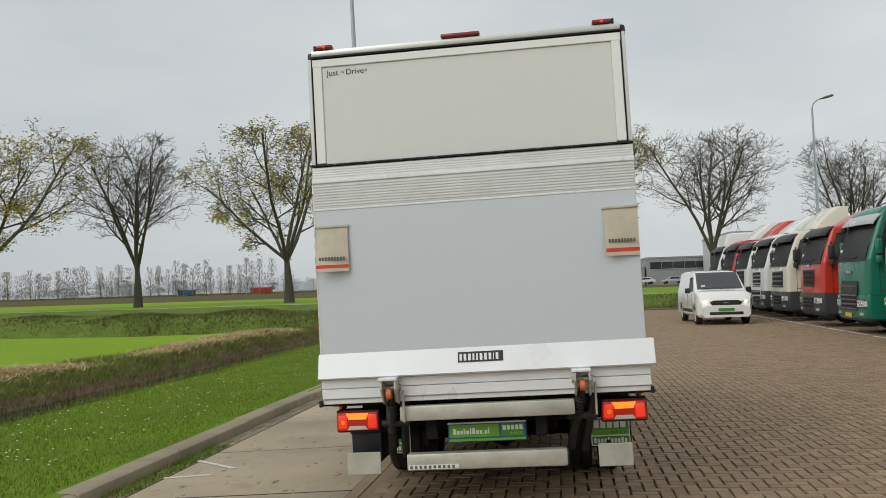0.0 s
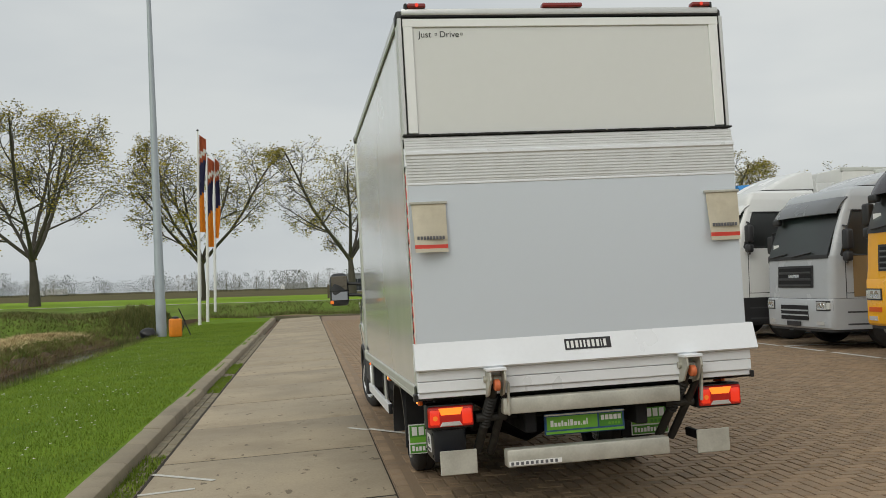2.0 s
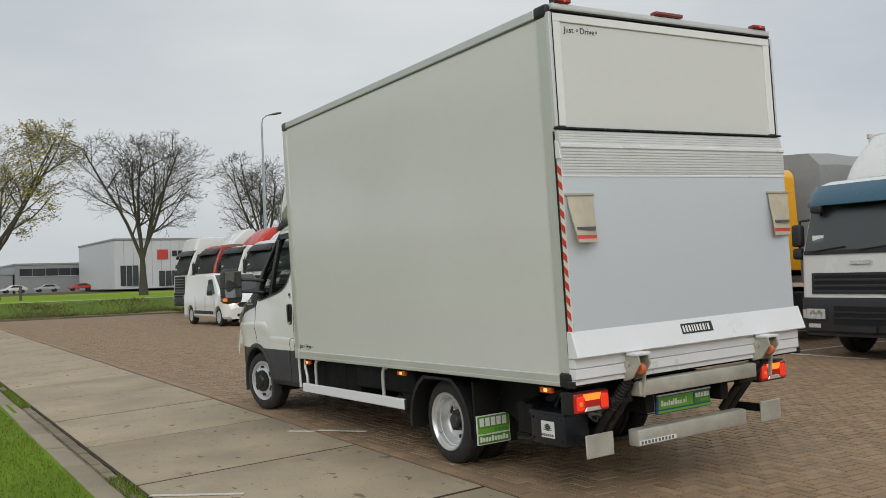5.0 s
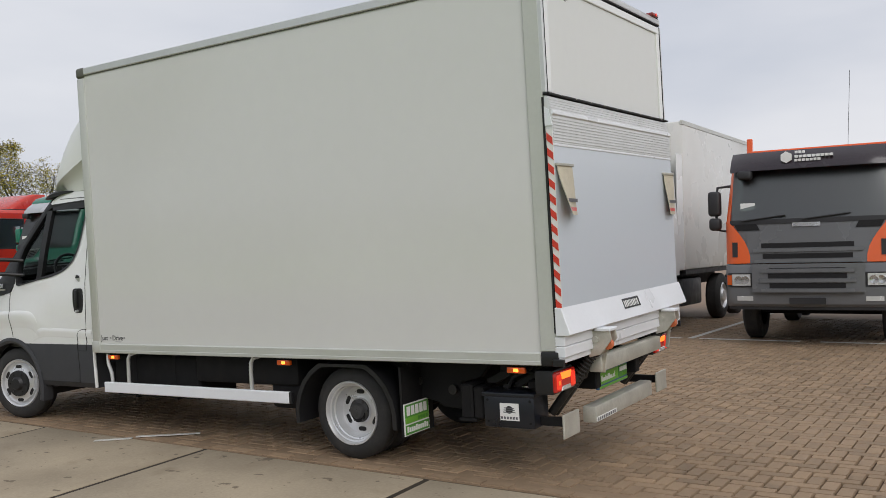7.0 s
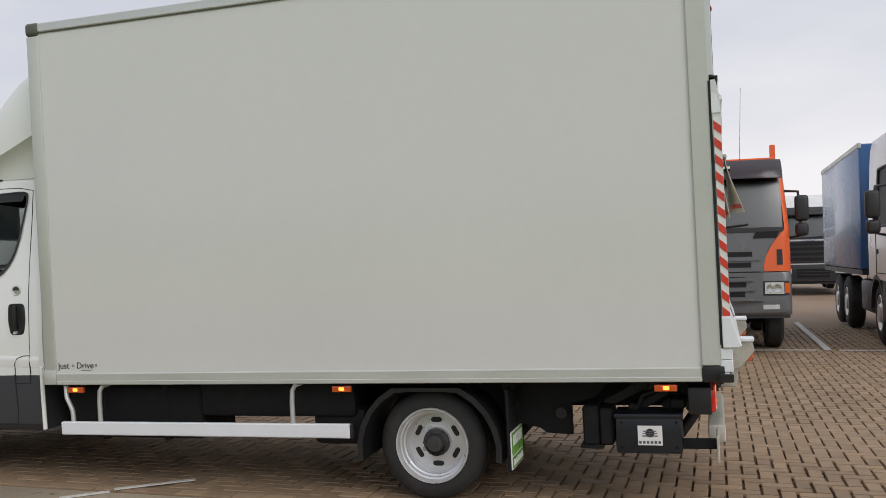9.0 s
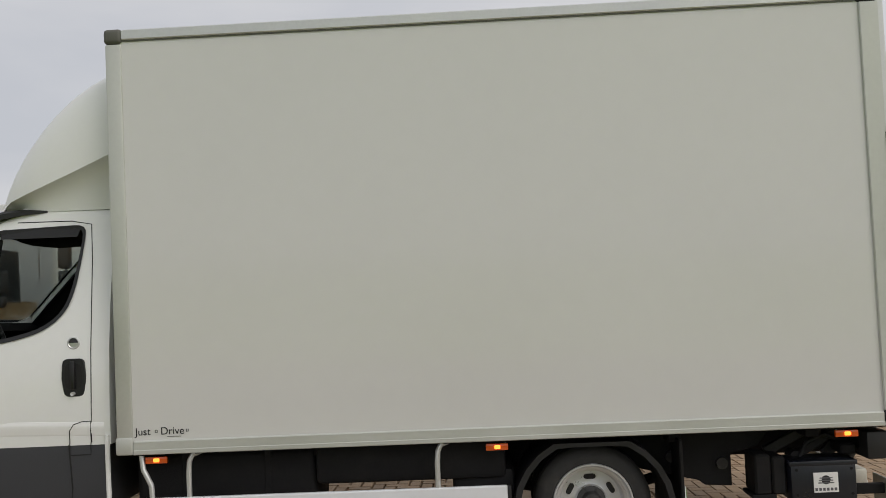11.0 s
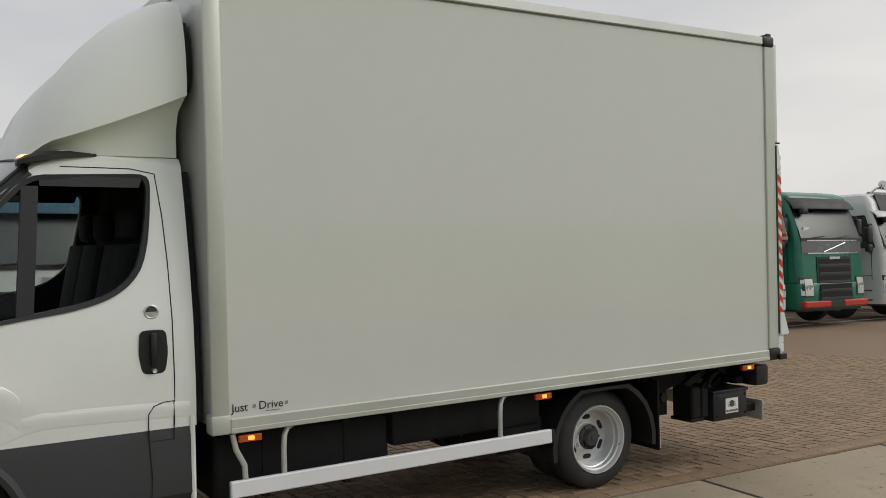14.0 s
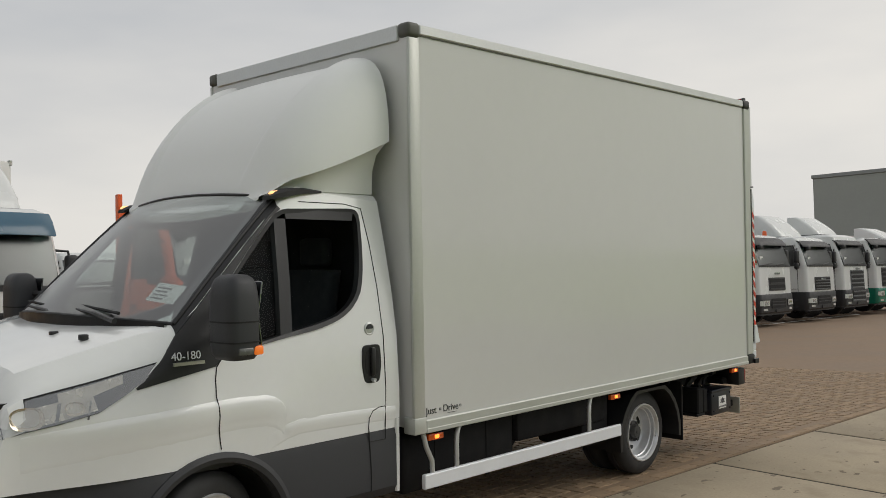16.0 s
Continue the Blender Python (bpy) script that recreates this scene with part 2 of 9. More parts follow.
def glass(name, tint, rough=0.0, f0=0.05, flat=None, sheen=1.0):
    """Tinted pane: a clear layer that lets light straight through, with gloss that grows at flat angles."""
    m = bpy.data.materials.new(name)
    m.use_nodes = True
    n, l = m.node_tree.nodes, m.node_tree.links
    n.clear()
    out, mix = n.new("ShaderNodeOutputMaterial"), n.new("ShaderNodeMixShader")
    tr, gl, lw = n.new("ShaderNodeBsdfTransparent"), n.new("ShaderNodeBsdfGlossy"), n.new("ShaderNodeLayerWeight")
    tr.inputs["Color"].default_value = (*tint, 1)
    gl.inputs["Roughness"].default_value = rough
    gl.inputs["Color"].default_value = (sheen, sheen, sheen, 1)
    lw.inputs["Blend"].default_value = 0.5
    pw, ma = n.new("ShaderNodeMath"), n.new("ShaderNodeMath")
    pw.operation, ma.operation = "POWER", "MULTIPLY_ADD"
    pw.inputs[1].default_value = 5.0
    ma.inputs[1].default_value, ma.inputs[2].default_value = (1 - f0) if flat is None else flat, f0
    l.new(lw.outputs["Facing"], pw.inputs[0])
    l.new(pw.outputs[0], ma.inputs[0])
    l.new(ma.outputs[0], mix.inputs[0])
    l.new(tr.outputs[0], mix.inputs[1])
    l.new(gl.outputs[0], mix.inputs[2])
    l.new(mix.outputs[0], out.inputs["Surface"])
    return m


M = {}
M["panel"] = mat("white_panel", (0.672, 0.668, 0.652), 0.22, var=0.02, scale=0.8, fine=9, coat=0.7, rough_var=0.05, bump=0.015, bump_scale=2)
M["door_panel"] = mat("cream_door_panel", (0.70, 0.71, 0.69), 0.35, var=0.02, scale=1.0, fine=14, rough_var=0.05)
M["white_paint"] = mat("white_paint", (0.82, 0.83, 0.815), 0.18, var=0.02, scale=1.5, fine=20, coat=0.6, rough_var=0.04)
M["deflector"] = mat("white_fibreglass", (0.81, 0.82, 0.80), 0.38, var=0.012, scale=2, fine=30, rough_var=0.02)
M["alu"] = mat("aluminium_profile", (0.62, 0.63, 0.62), 0.38, 0.55, var=0.07, scale=3, fine=60, rough_var=0.1)
M["alu_trim"] = mat("anodised_trim", (0.55, 0.56, 0.52), 0.4, 0.25, var=0.05, scale=2, fine=40)
M["plate_paint"] = mat("grey_lift_plate", (0.62, 0.665, 0.72), 0.28, 0.1, var=0.008, scale=1.0, fine=14, rough_var=0.0)
M["alu_ribbed"] = mat("worn_ribbed_aluminium", (0.68, 0.69, 0.69), 0.40, 0.2, var=0.05, scale=9, fine=110, dirt=(0.45, 0.44, 0.41), dirt_amount=0.35)
M["lip"] = mat("white_lift_lip", (0.80, 0.82, 0.85), 0.35, 0.1, var=0.03, scale=3, fine=40, dirt=(0.6, 0.6, 0.58), dirt_amount=0.10)
M["galv"] = mat("galvanised_steel", (0.52, 0.51, 0.45), 0.5, 0.45, var=0.15, scale=8, fine=70, dirt=(0.25, 0.24, 0.19), dirt_amount=0.45, bump=0.05)
M["black"] = mat("black_plastic", (0.011, 0.011, 0.012), 0.45, var=0.2, scale=6, fine=80, bump=0.08)
M["grey_plastic"] = mat("dark_grey_plastic", (0.035, 0.036, 0.040), 0.55, var=0.12, scale=5, fine=120, bump=0.12, bump_scale=300)
M["chassis"] = mat("dark_chassis_paint", (0.008, 0.008, 0.009), 0.7, var=0.3, scale=7, fine=60, dirt=(0.022, 0.020, 0.017), dirt_amount=0.4, bump=0.1, spec=0.25)
M["rubber"] = mat("tyre_rubber", (0.022, 0.022, 0.022), 0.75, var=0.2, scale=9, fine=70, dirt=(0.08, 0.07, 0.06), dirt_amount=0.35, bump=0.15)
M["seal"] = mat("black_rubber_seal", (0.01, 0.01, 0.01), 0.7, var=0.2)
M["rim"] = mat("silver_wheel_rim", (0.66, 0.67, 0.68), 0.36, 0.6, var=0.05, scale=10, fine=60, dirt=(0.30, 0.28, 0.26), dirt_amount=0.18)
M["dark_rim"] = mat("dark_wheel_hub", (0.06, 0.06, 0.06), 0.5, 0.4, var=0.2, scale=14)
M["canvas"] = mat("dirty_cream_canvas", (0.56, 0.51, 0.40), 0.85, var=0.1, scale=9, fine=200, bump=0.2, bump_scale=400, dirt=(0.33, 0.28, 0.2), dirt_amount=0.4)
M["red_reflex"] = mat("red_reflective", (0.62, 0.05, 0.03), 0.35, var=0.08, scale=20)
M["white_reflex"] = mat("white_reflective", (0.75, 0.75, 0.73), 0.35, var=0.05, scale=20)
M["red_lens"] = mat("red_lamp_lens", (0.55, 0.02, 0.015), 0.12, var=0.05, coat=0.5)
M["dark_red_lens"] = mat("dark_red_lens", (0.22, 0.012, 0.01), 0.12, var=0.05, coat=0.5)
M["red_lit"] = glow("lit_red_lamp", (1.0, 0.05, 0.015), 0.45, (0.6, 0.03, 0.02))
M["amber_lit"] = glow("lit_amber_lamp", (1.0, 0.22, 0.03), 3.0, (0.8, 0.2, 0.03))
M["amber_on"] = glow("amber_indicator", (1.0, 0.20, 0.02), 1.2, (0.85, 0.2, 0.03))
M["amber_soft"] = glow("soft_amber_indicator", (1.0, 0.22, 0.03), 0.35, (0.75, 0.18, 0.03))
M["amber"] = mat("amber_lens", (0.70, 0.11, 0.015), 0.15, var=0.05, coat=0.5)
M["clear_lens"] = mat("clear_lamp_lens", (0.66, 0.67, 0.66), 0.25, 0.35, var=0.04, scale=12, coat=0.6, rough_var=0.03)
M["green_sign"] = mat("green_sign", (0.07, 0.26, 0.03), 0.4, var=0.06, scale=12)
M["lime_sign"] = mat("lime_sign", (0.15, 0.40, 0.04), 0.4, var=0.06, scale=12)
M["blue_trim"] = mat("blue_plate_frame", (0.03, 0.09, 0.22), 0.4, var=0.1, scale=12)
M["sticker"] = mat("white_sticker", (0.78, 0.78, 0.76), 0.45, var=0.04, scale=14)
M["ink"] = mat("black_ink", (0.02, 0.02, 0.022), 0.5, var=0.1)
M["grey_ink"] = mat("grey_ink", (0.12, 0.12, 0.13), 0.5, var=0.1)
M["orange_paint"] = mat("orange_paint", (0.75, 0.13, 0.03), 0.3, var=0.06, scale=8, coat=0.4)
M["seat_cloth"] = mat("dark_seat_cloth", (0.016, 0.017, 0.020), 0.9, var=0.2, scale=20, fine=200)
M["cap"] = mat("grey_corner_plastic", (0.10, 0.10, 0.085), 0.5, var=0.1, scale=12)
M["roller"] = mat("faded_orange_plastic", (0.62, 0.16, 0.06), 0.5, var=0.15, scale=25)
M["mirror"] = mat("mirror_glass", (0.26, 0.27, 0.28), 0.02, 1.0, var=0.0, rough_var=0.01)
M["amber_pale"] = glow("lit_pale_amber", (1.0, 0.5, 0.2), 1.5, (0.9, 0.5, 0.2))
M["windscreen"] = glass("tinted_windscreen", (0.72, 0.79, 0.77), 0.28, 0.26, None, 0.75)
M["quarter_glass"] = glass("tinted_quarter_glass", (0.74, 0.80, 0.78), 0.0, 0.015, 0.3)
M["side_glass"] = glass("tinted_side_glass", (0.80, 0.84, 0.82), 0.0, 0.0, 0.3)
M["reflector"] = mat("warm_chrome_reflector", (0.66, 0.58, 0.46), 0.15, 0.8, var=0.2, scale=25)
M["lamp_bed"] = mat("ribbed_lamp_bed", (0.62, 0.58, 0.50), 0.22, 0.5, var=0.25, scale=14, fine=60)
M["lamp_cover"] = glass("clear_lamp_cover", (0.93, 0.94, 0.93), 0.15, 0.35, 0.3, 0.70)
M["hydraulic"] = mat("blue_black_plastic", (0.010, 0.012, 0.018), 0.35, var=0.2, scale=6, fine=60)
M["lining"] = mat("dark_cab_lining", (0.009, 0.009, 0.010), 0.9, var=0.15, scale=8, fine=120)
M["chamber"] = mat("lamp_chamber", (0.16, 0.16, 0.155), 0.25, 0.3, var=0.2, scale=30)

# ---- ground ----
M["brick"] = mat("brown_brick_paver", (0.292, 0.203, 0.124), 0.75, var=0.15, scale=3.0, fine=90, bump=0.25, bump_scale=160, dirt=(0.17, 0.125, 0.085), dirt_amount=0.5, per_object=0.15, rough_var=0.12)
M["joint"] = mat("sandy_joint", (0.034, 0.027, 0.019), 0.95, var=0.2, scale=2.0, fine=80, bump=0.2)
M["concrete"] = mat("weathered_concrete_slab", (0.372, 0.308, 0.218), 0.8, var=0.20, scale=1.1, fine=45, bump=0.18, bump_scale=110, dirt=(0.21, 0.165, 0.11), dirt_amount=0.6, per_object=0.08)
chips(M["concrete"], 6.5, 0.655, 0.685, (0.115, 0.088, 0.058), 0.75, (1.5, 0.8, 1))
chips(M["concrete"], 15.0, 0.69, 0.72, (0.10, 0.076, 0.05), 0.7)
chips(M["concrete"], 2.0, 0.60, 0.80, (0.19, 0.145, 0.09), 0.55)
chips(M["brick"], 1.3, 0.62, 0.70, (0.10, 0.072, 0.046), 0.35)
M["kerb"] = mat("concrete_kerb", (0.31, 0.262, 0.188), 0.85, var=0.14, scale=3, fine=60, bump=0.2, dirt=(0.13, 0.12, 0.08), dirt_amount=0.5, per_object=0.1)
M["line"] = mat("worn_white_road_paint", (0.62, 0.61, 0.57), 0.7, var=0.1, scale=12, fine=80, dirt=(0.3, 0.26, 0.2), dirt_amount=0.6)
M["lawn"] = mat("mown_grass", (0.135, 0.215, 0.019), 0.9, var=0.25, scale=0.7, fine=25, bump=0.6, bump_scale=40, dirt=(0.07, 0.145, 0.016), dirt_amount=0.6, spec=0.1)
M["field"] = mat("pasture_grass", (0.205, 0.325, 0.022), 0.9, var=0.2, scale=0.15, fine=6, bump=0.5, bump_scale=20, spec=0.1)
M["plough"] = mat("stubble_field", (0.105, 0.090, 0.040), 0.95, var=0.25, scale=0.05, fine=1.5, bump=0.4, bump_scale=6, dirt=(0.06, 0.085, 0.02), dirt_amount=0.5, spec=0.1)
M["bank"] = mat("rough_bank_grass", (0.125, 0.185, 0.036), 0.95, var=0.35, scale=0.9, fine=18, bump=0.8, bump_scale=25, dirt=(0.17, 0.14, 0.055), dirt_amount=0.45, spec=0.1)
M["mud"] = mat("muddy_ditch_side", (0.120, 0.082, 0.046), 0.85, var=0.35, scale=3, fine=30, bump=0.8, bump_scale=24, dirt=(0.05, 0.045, 0.025), dirt_amount=0.6)
M["asphalt"] = mat("pale_concrete_path", (0.36, 0.35, 0.32), 0.85, var=0.1, scale=0.6, fine=30)
M["yard_far"] = mat("distant_brick_paving", (0.255, 0.178, 0.118), 0.8, var=0.16, scale=0.5, fine=9, bump=0.2, bump_scale=60, dirt=(0.20, 0.15, 0.11), dirt_amount=0.4)

LANE = radians(0.6)          # the kerb and the slab lane run 0.6 degrees off the y axis
NORTH = 41.0                 # far edge of the yard


def lane(x, y):
    """World place of a point given along the slab lane."""
    return (x * math.cos(LANE) + y * math.sin(LANE), -x * math.sin(LANE) + y * math.cos(LANE))


def smooth(a, b, v):
    t = min(1.0, max(0.0, (v - a) / (b - a)))
    return t * t * (3 - 2 * t)


def terrain(x, y):
    """Height and material number of the land: 0 yard, 1 lawn, 2 bank, 3 mud, 4 pasture, 5 field, 6 path, 7 rough grass."""
    lx = x - 0.0105 * min(y, NORTH)
    wob = 0.12 * math.sin(0.55 * y + 0.4 * math.sin(0.21 * y)) + 0.06 * math.sin(1.9 * y)
    lump = 0.05 * math.sin(1.3 * x + 0.4 * y) + 0.04 * math.sin(0.7 * x - 1.9 * y)
    turn = 27.6 + 0.5 * math.sin(0.5 * x)          # where the ditch bends west below the north bank
    if y > NORTH:
        if y < NORTH + 1.2:
            return 0.04 + lump, 7
        rise = 0.06 + 0.62 * smooth(NORTH + 1.2, NORTH + 4.5, y)
        if y < NORTH + 4.6:
            return rise + lump, 2
        if y < NORTH + 6.2:
            return 0.74, 6
        if y < 110:
            return 0.70 - 0.1 * smooth(60, 110, y), 4
        return 0.35, 5
    if lx > -1.2:
        return -0.035, 0
    if lx > -3.5:
        return -0.24, 0
    if lx > -6.9:
        return 0.004 - 0.045 * smooth(3.7, 6.9, -lx) + 0.010 * math.sin(0.7 * x + 0.3 * y) * smooth(3.7, 4.2, -lx), 1
    if lx > -7.25:
        return -0.04 - 0.38 * smooth(6.9, 7.25, -lx), 1 if lx > -6.98 else 3
    if lx > -8.2 + wob:
        return -0.42, 3
    west = -0.42 + 0.55 * smooth(8.2 - wob, 9.3 - wob, -lx)
    if lx < -10.1 + wob:
        west = 0.05 + 0.08 * smooth(-11.2, -10.1, lx)
    kind = 3 if west < -0.10 and lx > -9.6 else 2 if lx > -10.8 else 4
    if y < turn - 2.2:
        return west + (lump * 0.8 if kind == 2 else 0.0), kind
    # the cross ditch and the north bank
    if lx > -9.2:
        north = -0.42 + 1.09 * smooth(8.0 - wob, 9.2, -lx)
    else:
        north = 0.67
    dip = smooth(turn - 2.2, turn - 0.9, y)
    if y < turn:
        return west + (-0.42 - west) * dip, 3 if dip > 0.4 else kind
    up = smooth(turn, turn + 1.9, y)
    return -0.42 + (north + 0.42) * up + lump * 1.5 * up, 3 if up < 0.12 else 2 if y < turn + 4 else 7


def lines(spans):
    out = []
    for a, b, n in spans:
        out += [a + (b - a) * i / n for i in range(n)]
    return out + [spans[-1][1]]


gx = lines([(-1800, -300, 6), (-300, -60, 12), (-60, -16, 22), (-16, -3.7, 82), (-3.7, -3.52, 1), (-3.52, -3.48, 1), (-3.48, -1.35, 3), (-1.35, -1.05, 2), (-1.05, 14, 7), (14, 60, 10), (60, 300, 8), (300, 1800, 6)])
gy = lines([(-1800, -300, 6), (-300, -60, 8), (-60, -12, 12), (-12, NORTH - 0.02, 130), (NORTH - 0.02, NORTH + 0.02, 1), (NORTH + 0.02, NORTH + 16, 44), (NORTH + 16, NORTH + 60, 30), (NORTH + 60, 300, 10), (300, 2200, 8)])
bm = bmesh.new()
def shear(y):
    return 0.0105 * min(NORTH, max(-60.0, y))


grid = [[bm.verts.new((x + shear(y), y, terrain(x + shear(y), y)[0])) for x in gx] for y in gy]
for j in range(len(gy) - 1):
    for i in range(len(gx) - 1):
        f = bm.faces.new((grid[j][i], grid[j][i + 1], grid[j + 1][i + 1], grid[j + 1][i]))
        ym = (gy[j] + gy[j + 1]) / 2
        f.material_index = terrain((gx[i] + gx[i + 1]) / 2 + shear(ym), ym)[1]
ground = part("ground", bm, [M["yard_far"], M["lawn"], M["bank"], M["mud"], M["field"], M["plough"], M["asphalt"], M["bank"]], smooth=60)
tagged(ground, "brick-paved yard with lawn, ditch bank, pasture and fields", "ground", kind="structure")

# water in the ditch
M["water"] = mat("dull_ditch_water", (0.02, 0.022, 0.018), 0.04, var=0.2, scale=0.8, bump=0.04, bump_scale=6)
bm = bmesh.new()
prism(bm, [(-9.0, -14), (-7.0, -14), (-6.5, NORTH - 0.5), (-8.2, NORTH - 0.5), (-8.5, 28.6), (-60, 28.6), (-60, 25.0), (-8.8, 25.0)], "z", -0.50, -0.26)
tagged(part("ditch_water", bm, M["water"]), "still dark water in a narrow ditch", "water", kind="structure")


# concrete slab lane beside the kerb
SLAB_W, SLAB_L, SLAB_Y, SLAB_X = 2.03, 2.14, -0.80, -3.195
FALL = 0.043                 # the lane falls towards the gutter


def lane_z(x):
    return 0.038 + FALL * x


slab_lane = empty("slab_lane", "lane of weathered pale concrete slabs along the kerb", "paving")
tagged(slab_lane, kind="structure")
slab_lane.rotation_euler = (0, -FALL, -LANE)
slab_lane.location = (0, 0, 0.038)
bm = box(0.022, SLAB_W - 0.02, 0.022, SLAB_L - 0.020, -0.12, 0.004, 0.014, 2)
slab_mesh = part("slab", bm, M["concrete"], slab_lane)
slab_mesh.location = (SLAB_X, SLAB_Y - 6 * SLAB_L, 0)
for i in range(-5, 20):
    o = shared("slab", slab_mesh.data, slab_lane, (SLAB_X, SLAB_Y + i * SLAB_L, 0.002 * math.sin(i * 2.3)))

bm = box(SLAB_X - 0.005, SLAB_X + SLAB_W + 0.015, -14, NORTH - 0.3, -0.05, -0.003)
M["joint_moss"] = mat("dark_mossy_joint", (0.036, 0.027, 0.017), 0.95, var=0.3, scale=3, fine=40, bump=0.3)
part("slab_bed", bm, M["joint_moss"], slab_lane, "", 0)
# kerb stones
kerb = tagged(empty("kerb", "row of worn concrete kerb stones along the lawn", "kerb"), kind="structure")
kerb.rotation_euler = (0, 0, -LANE)
bm = prism(bmesh.new(), [(-3.63, -0.3), (-3.415, -0.3), (-3.42, -0.045), (-3.432, -0.010), (-3.46, 0.006), (-3.625, 0.012), (-3.63, 0.004)], "y", 0.004, 0.996, 0.006)
k0 = part("kerb_stone", bm, M["kerb"], kerb)
k0.location = (0, -13, 0)
random.seed(4)
for i in range(-12, 40):
    shared("kerb_stone", k0.data, kerb, (random.uniform(-0.008, 0.008), i, random.uniform(-0.010, 0.010)), (0, 0, random.uniform(-0.15, 0.15)))
M["gutter_brick_far"] = mat("mossy_far_kerb", (0.14, 0.125, 0.085), 0.9, var=0.2, scale=3, fine=50, dirt=(0.06, 0.075, 0.02), dirt_amount=0.6, per_object=0.2)
# far kerb across the end of the yard
far_kerb = tagged(empty("far_kerb", "low concrete kerb across the end of the yard", "kerb"), kind="structure")
bm = box(0.004, 0.996, 0, 0.2, -0.2, 0.055, 0.02)
k1 = part("kerb_stone", bm, M["gutter_brick_far"], far_kerb)
k1.location = (-4, NORTH - 0.1, 0)
for i in range(-3, 40):
    shared("kerb_stone", k1.data, far_kerb, (i, NORTH - 0.1 + random.uniform(-0.01, 0.01), random.uniform(-0.01, 0.01)))

# gutter of bricks laid lengthwise between kerb and slabs
gutter = tagged(empty("gutter", "narrow gutter of mossy bricks between kerb and slabs", "paving"), kind="structure")
gutter.rotation_euler = (0, 0, -LANE)
M["gutter_brick"] = mat("mossy_gutter_brick", (0.22, 0.185, 0.125), 0.85, var=0.15, scale=5, fine=70, bump=0.25, dirt=(0.06, 0.075, 0.02), dirt_amount=0.6, per_object=0.2)
bm = box(0, 0.100, 0, 0.205, -0.08, 0.0, 0.006)
g0 = part("brick", bm, M["gutter_brick"], gutter)
g0.location = (-3.412, -5.0, -0.105)
for r in range(2):
    for i in range(142):
        if r == 0 and i == 0:
            continue
        shared("brick", g0.data, gutter, (-3.412 + 0.109 * r, -5.0 + 0.213 * i + 0.1 * (r % 2), -0.105 + random.uniform(-0.006, 0.004)))

# ---- the delivery truck: a white box van with tail lift ----
# its body leans a little to the kerb and nose-down; origin on the ground under the rear axle
RT = Matrix(((0.99961, 0.00025, -0.02798, 0), (0.00025, 0.99984, 0.01799, 0), (0.02798, -0.01799, 0.99945, 0), (0, 0, 0, 1)))
daily = empty("box_truck", "white box truck with cab roof deflector and folded aluminium tail lift", "truck", m=RT)


def dpart(name, bm, material, label="", parent=None, sm=35):
    return part(name, bm, M[material], parent or daily, label, sm)


XL, XR, YR, YF, ZB, ZT = -1.12, 1.12, -1.77, 2.77, 0.79, 3.30
# cargo box
dpart("cargo_box", box(XL + 0.015, XR - 0.015, YR + 0.03, YF - 0.015, ZB + 0.03, ZT - 0.02, 0.004), "panel", "glossy white cargo box panels")
for s, nm in ((-1, XL), (1, XR)):
    i = nm - s * 0.03
    # lighter metal than the bottom rail: sky reflection is put into its colour
    dpart("top_rail", box(min(i, nm), max(i, nm), YR + 0.13, YF - 0.10, 3.238, ZT, 0.006), "alu", "aluminium roof edge rail, toned paler for the sky's reflection")
    # dark line along the top rail's lower edge
    dpart("rail_seam", box(min(i, nm) + 0.008, max(i, nm) - 0.008, YR + 0.13, YF - 0.10, 3.230, 3.240), "cap")
    dpart("bottom_rail", box(min(i, nm), max(i, nm), YR + 0.115, YF - 0.10, ZB, 0.866, 0.006), "alu_trim", "pale aluminium lower edge rail")
    dpart("rail_lip", box(min(i, nm) - 0.003, max(i, nm) + 0.003, YR + 0.115, YF - 0.10, ZB - 0.004, ZB + 0.025, 0.004), "alu_trim")
    dpart("front_post", box(min(i, nm), max(i, nm), YF - 0.098, YF - 0.002, ZB + 0.085, 3.215, 0.012, 2), "alu_trim", "pale front corner post")
    dpart("rear_post", box(min(i, nm), max(i, nm), YR + 0.002, YR + 0.115, ZB + 0.085, 3.225, 0.006), "alu_trim", "pale grey-green rear corner post")
    j = nm - s * 0.1
    k = nm + s * 0.006
    dpart("corner_cap", box(min(j, k), max(j, k), YF - 0.105, YF + 0.006, 3.215, ZT + 0.008, 0.025, 3), "cap", "dark grey plastic corner cap")
    dpart("corner_cap", box(min(j, k), max(j, k), YR + 0.0, YR + 0.135, 3.225, ZT + 0.008, 0.02, 3), "black", "black plastic corner cap")
    dpart("corner_cap", box(min(j, k), max(j, k), YR - 0.01, YR + 0.115, ZB - 0.006, ZB + 0.085, 0.012, 2), "black", "black plastic corner cap")
    dpart("front_foot", box(min(j, k), max(j, k), YF - 0.10, YF + 0.004, ZB - 0.004, ZB + 0.10, 0.012, 2), "alu_trim")
# same lighter tone as the top rails, for the reflected sky
dpart("front_rail", box(XL + 0.1, XR - 0.1, YF - 0.03, YF, 3.20, ZT, 0.006), "alu")
dpart("roof_skin", box(XL + 0.02, XR - 0.02, YR + 0.05, YF - 0.02, ZT - 0.02, ZT - 0.004, 0.003), "panel")

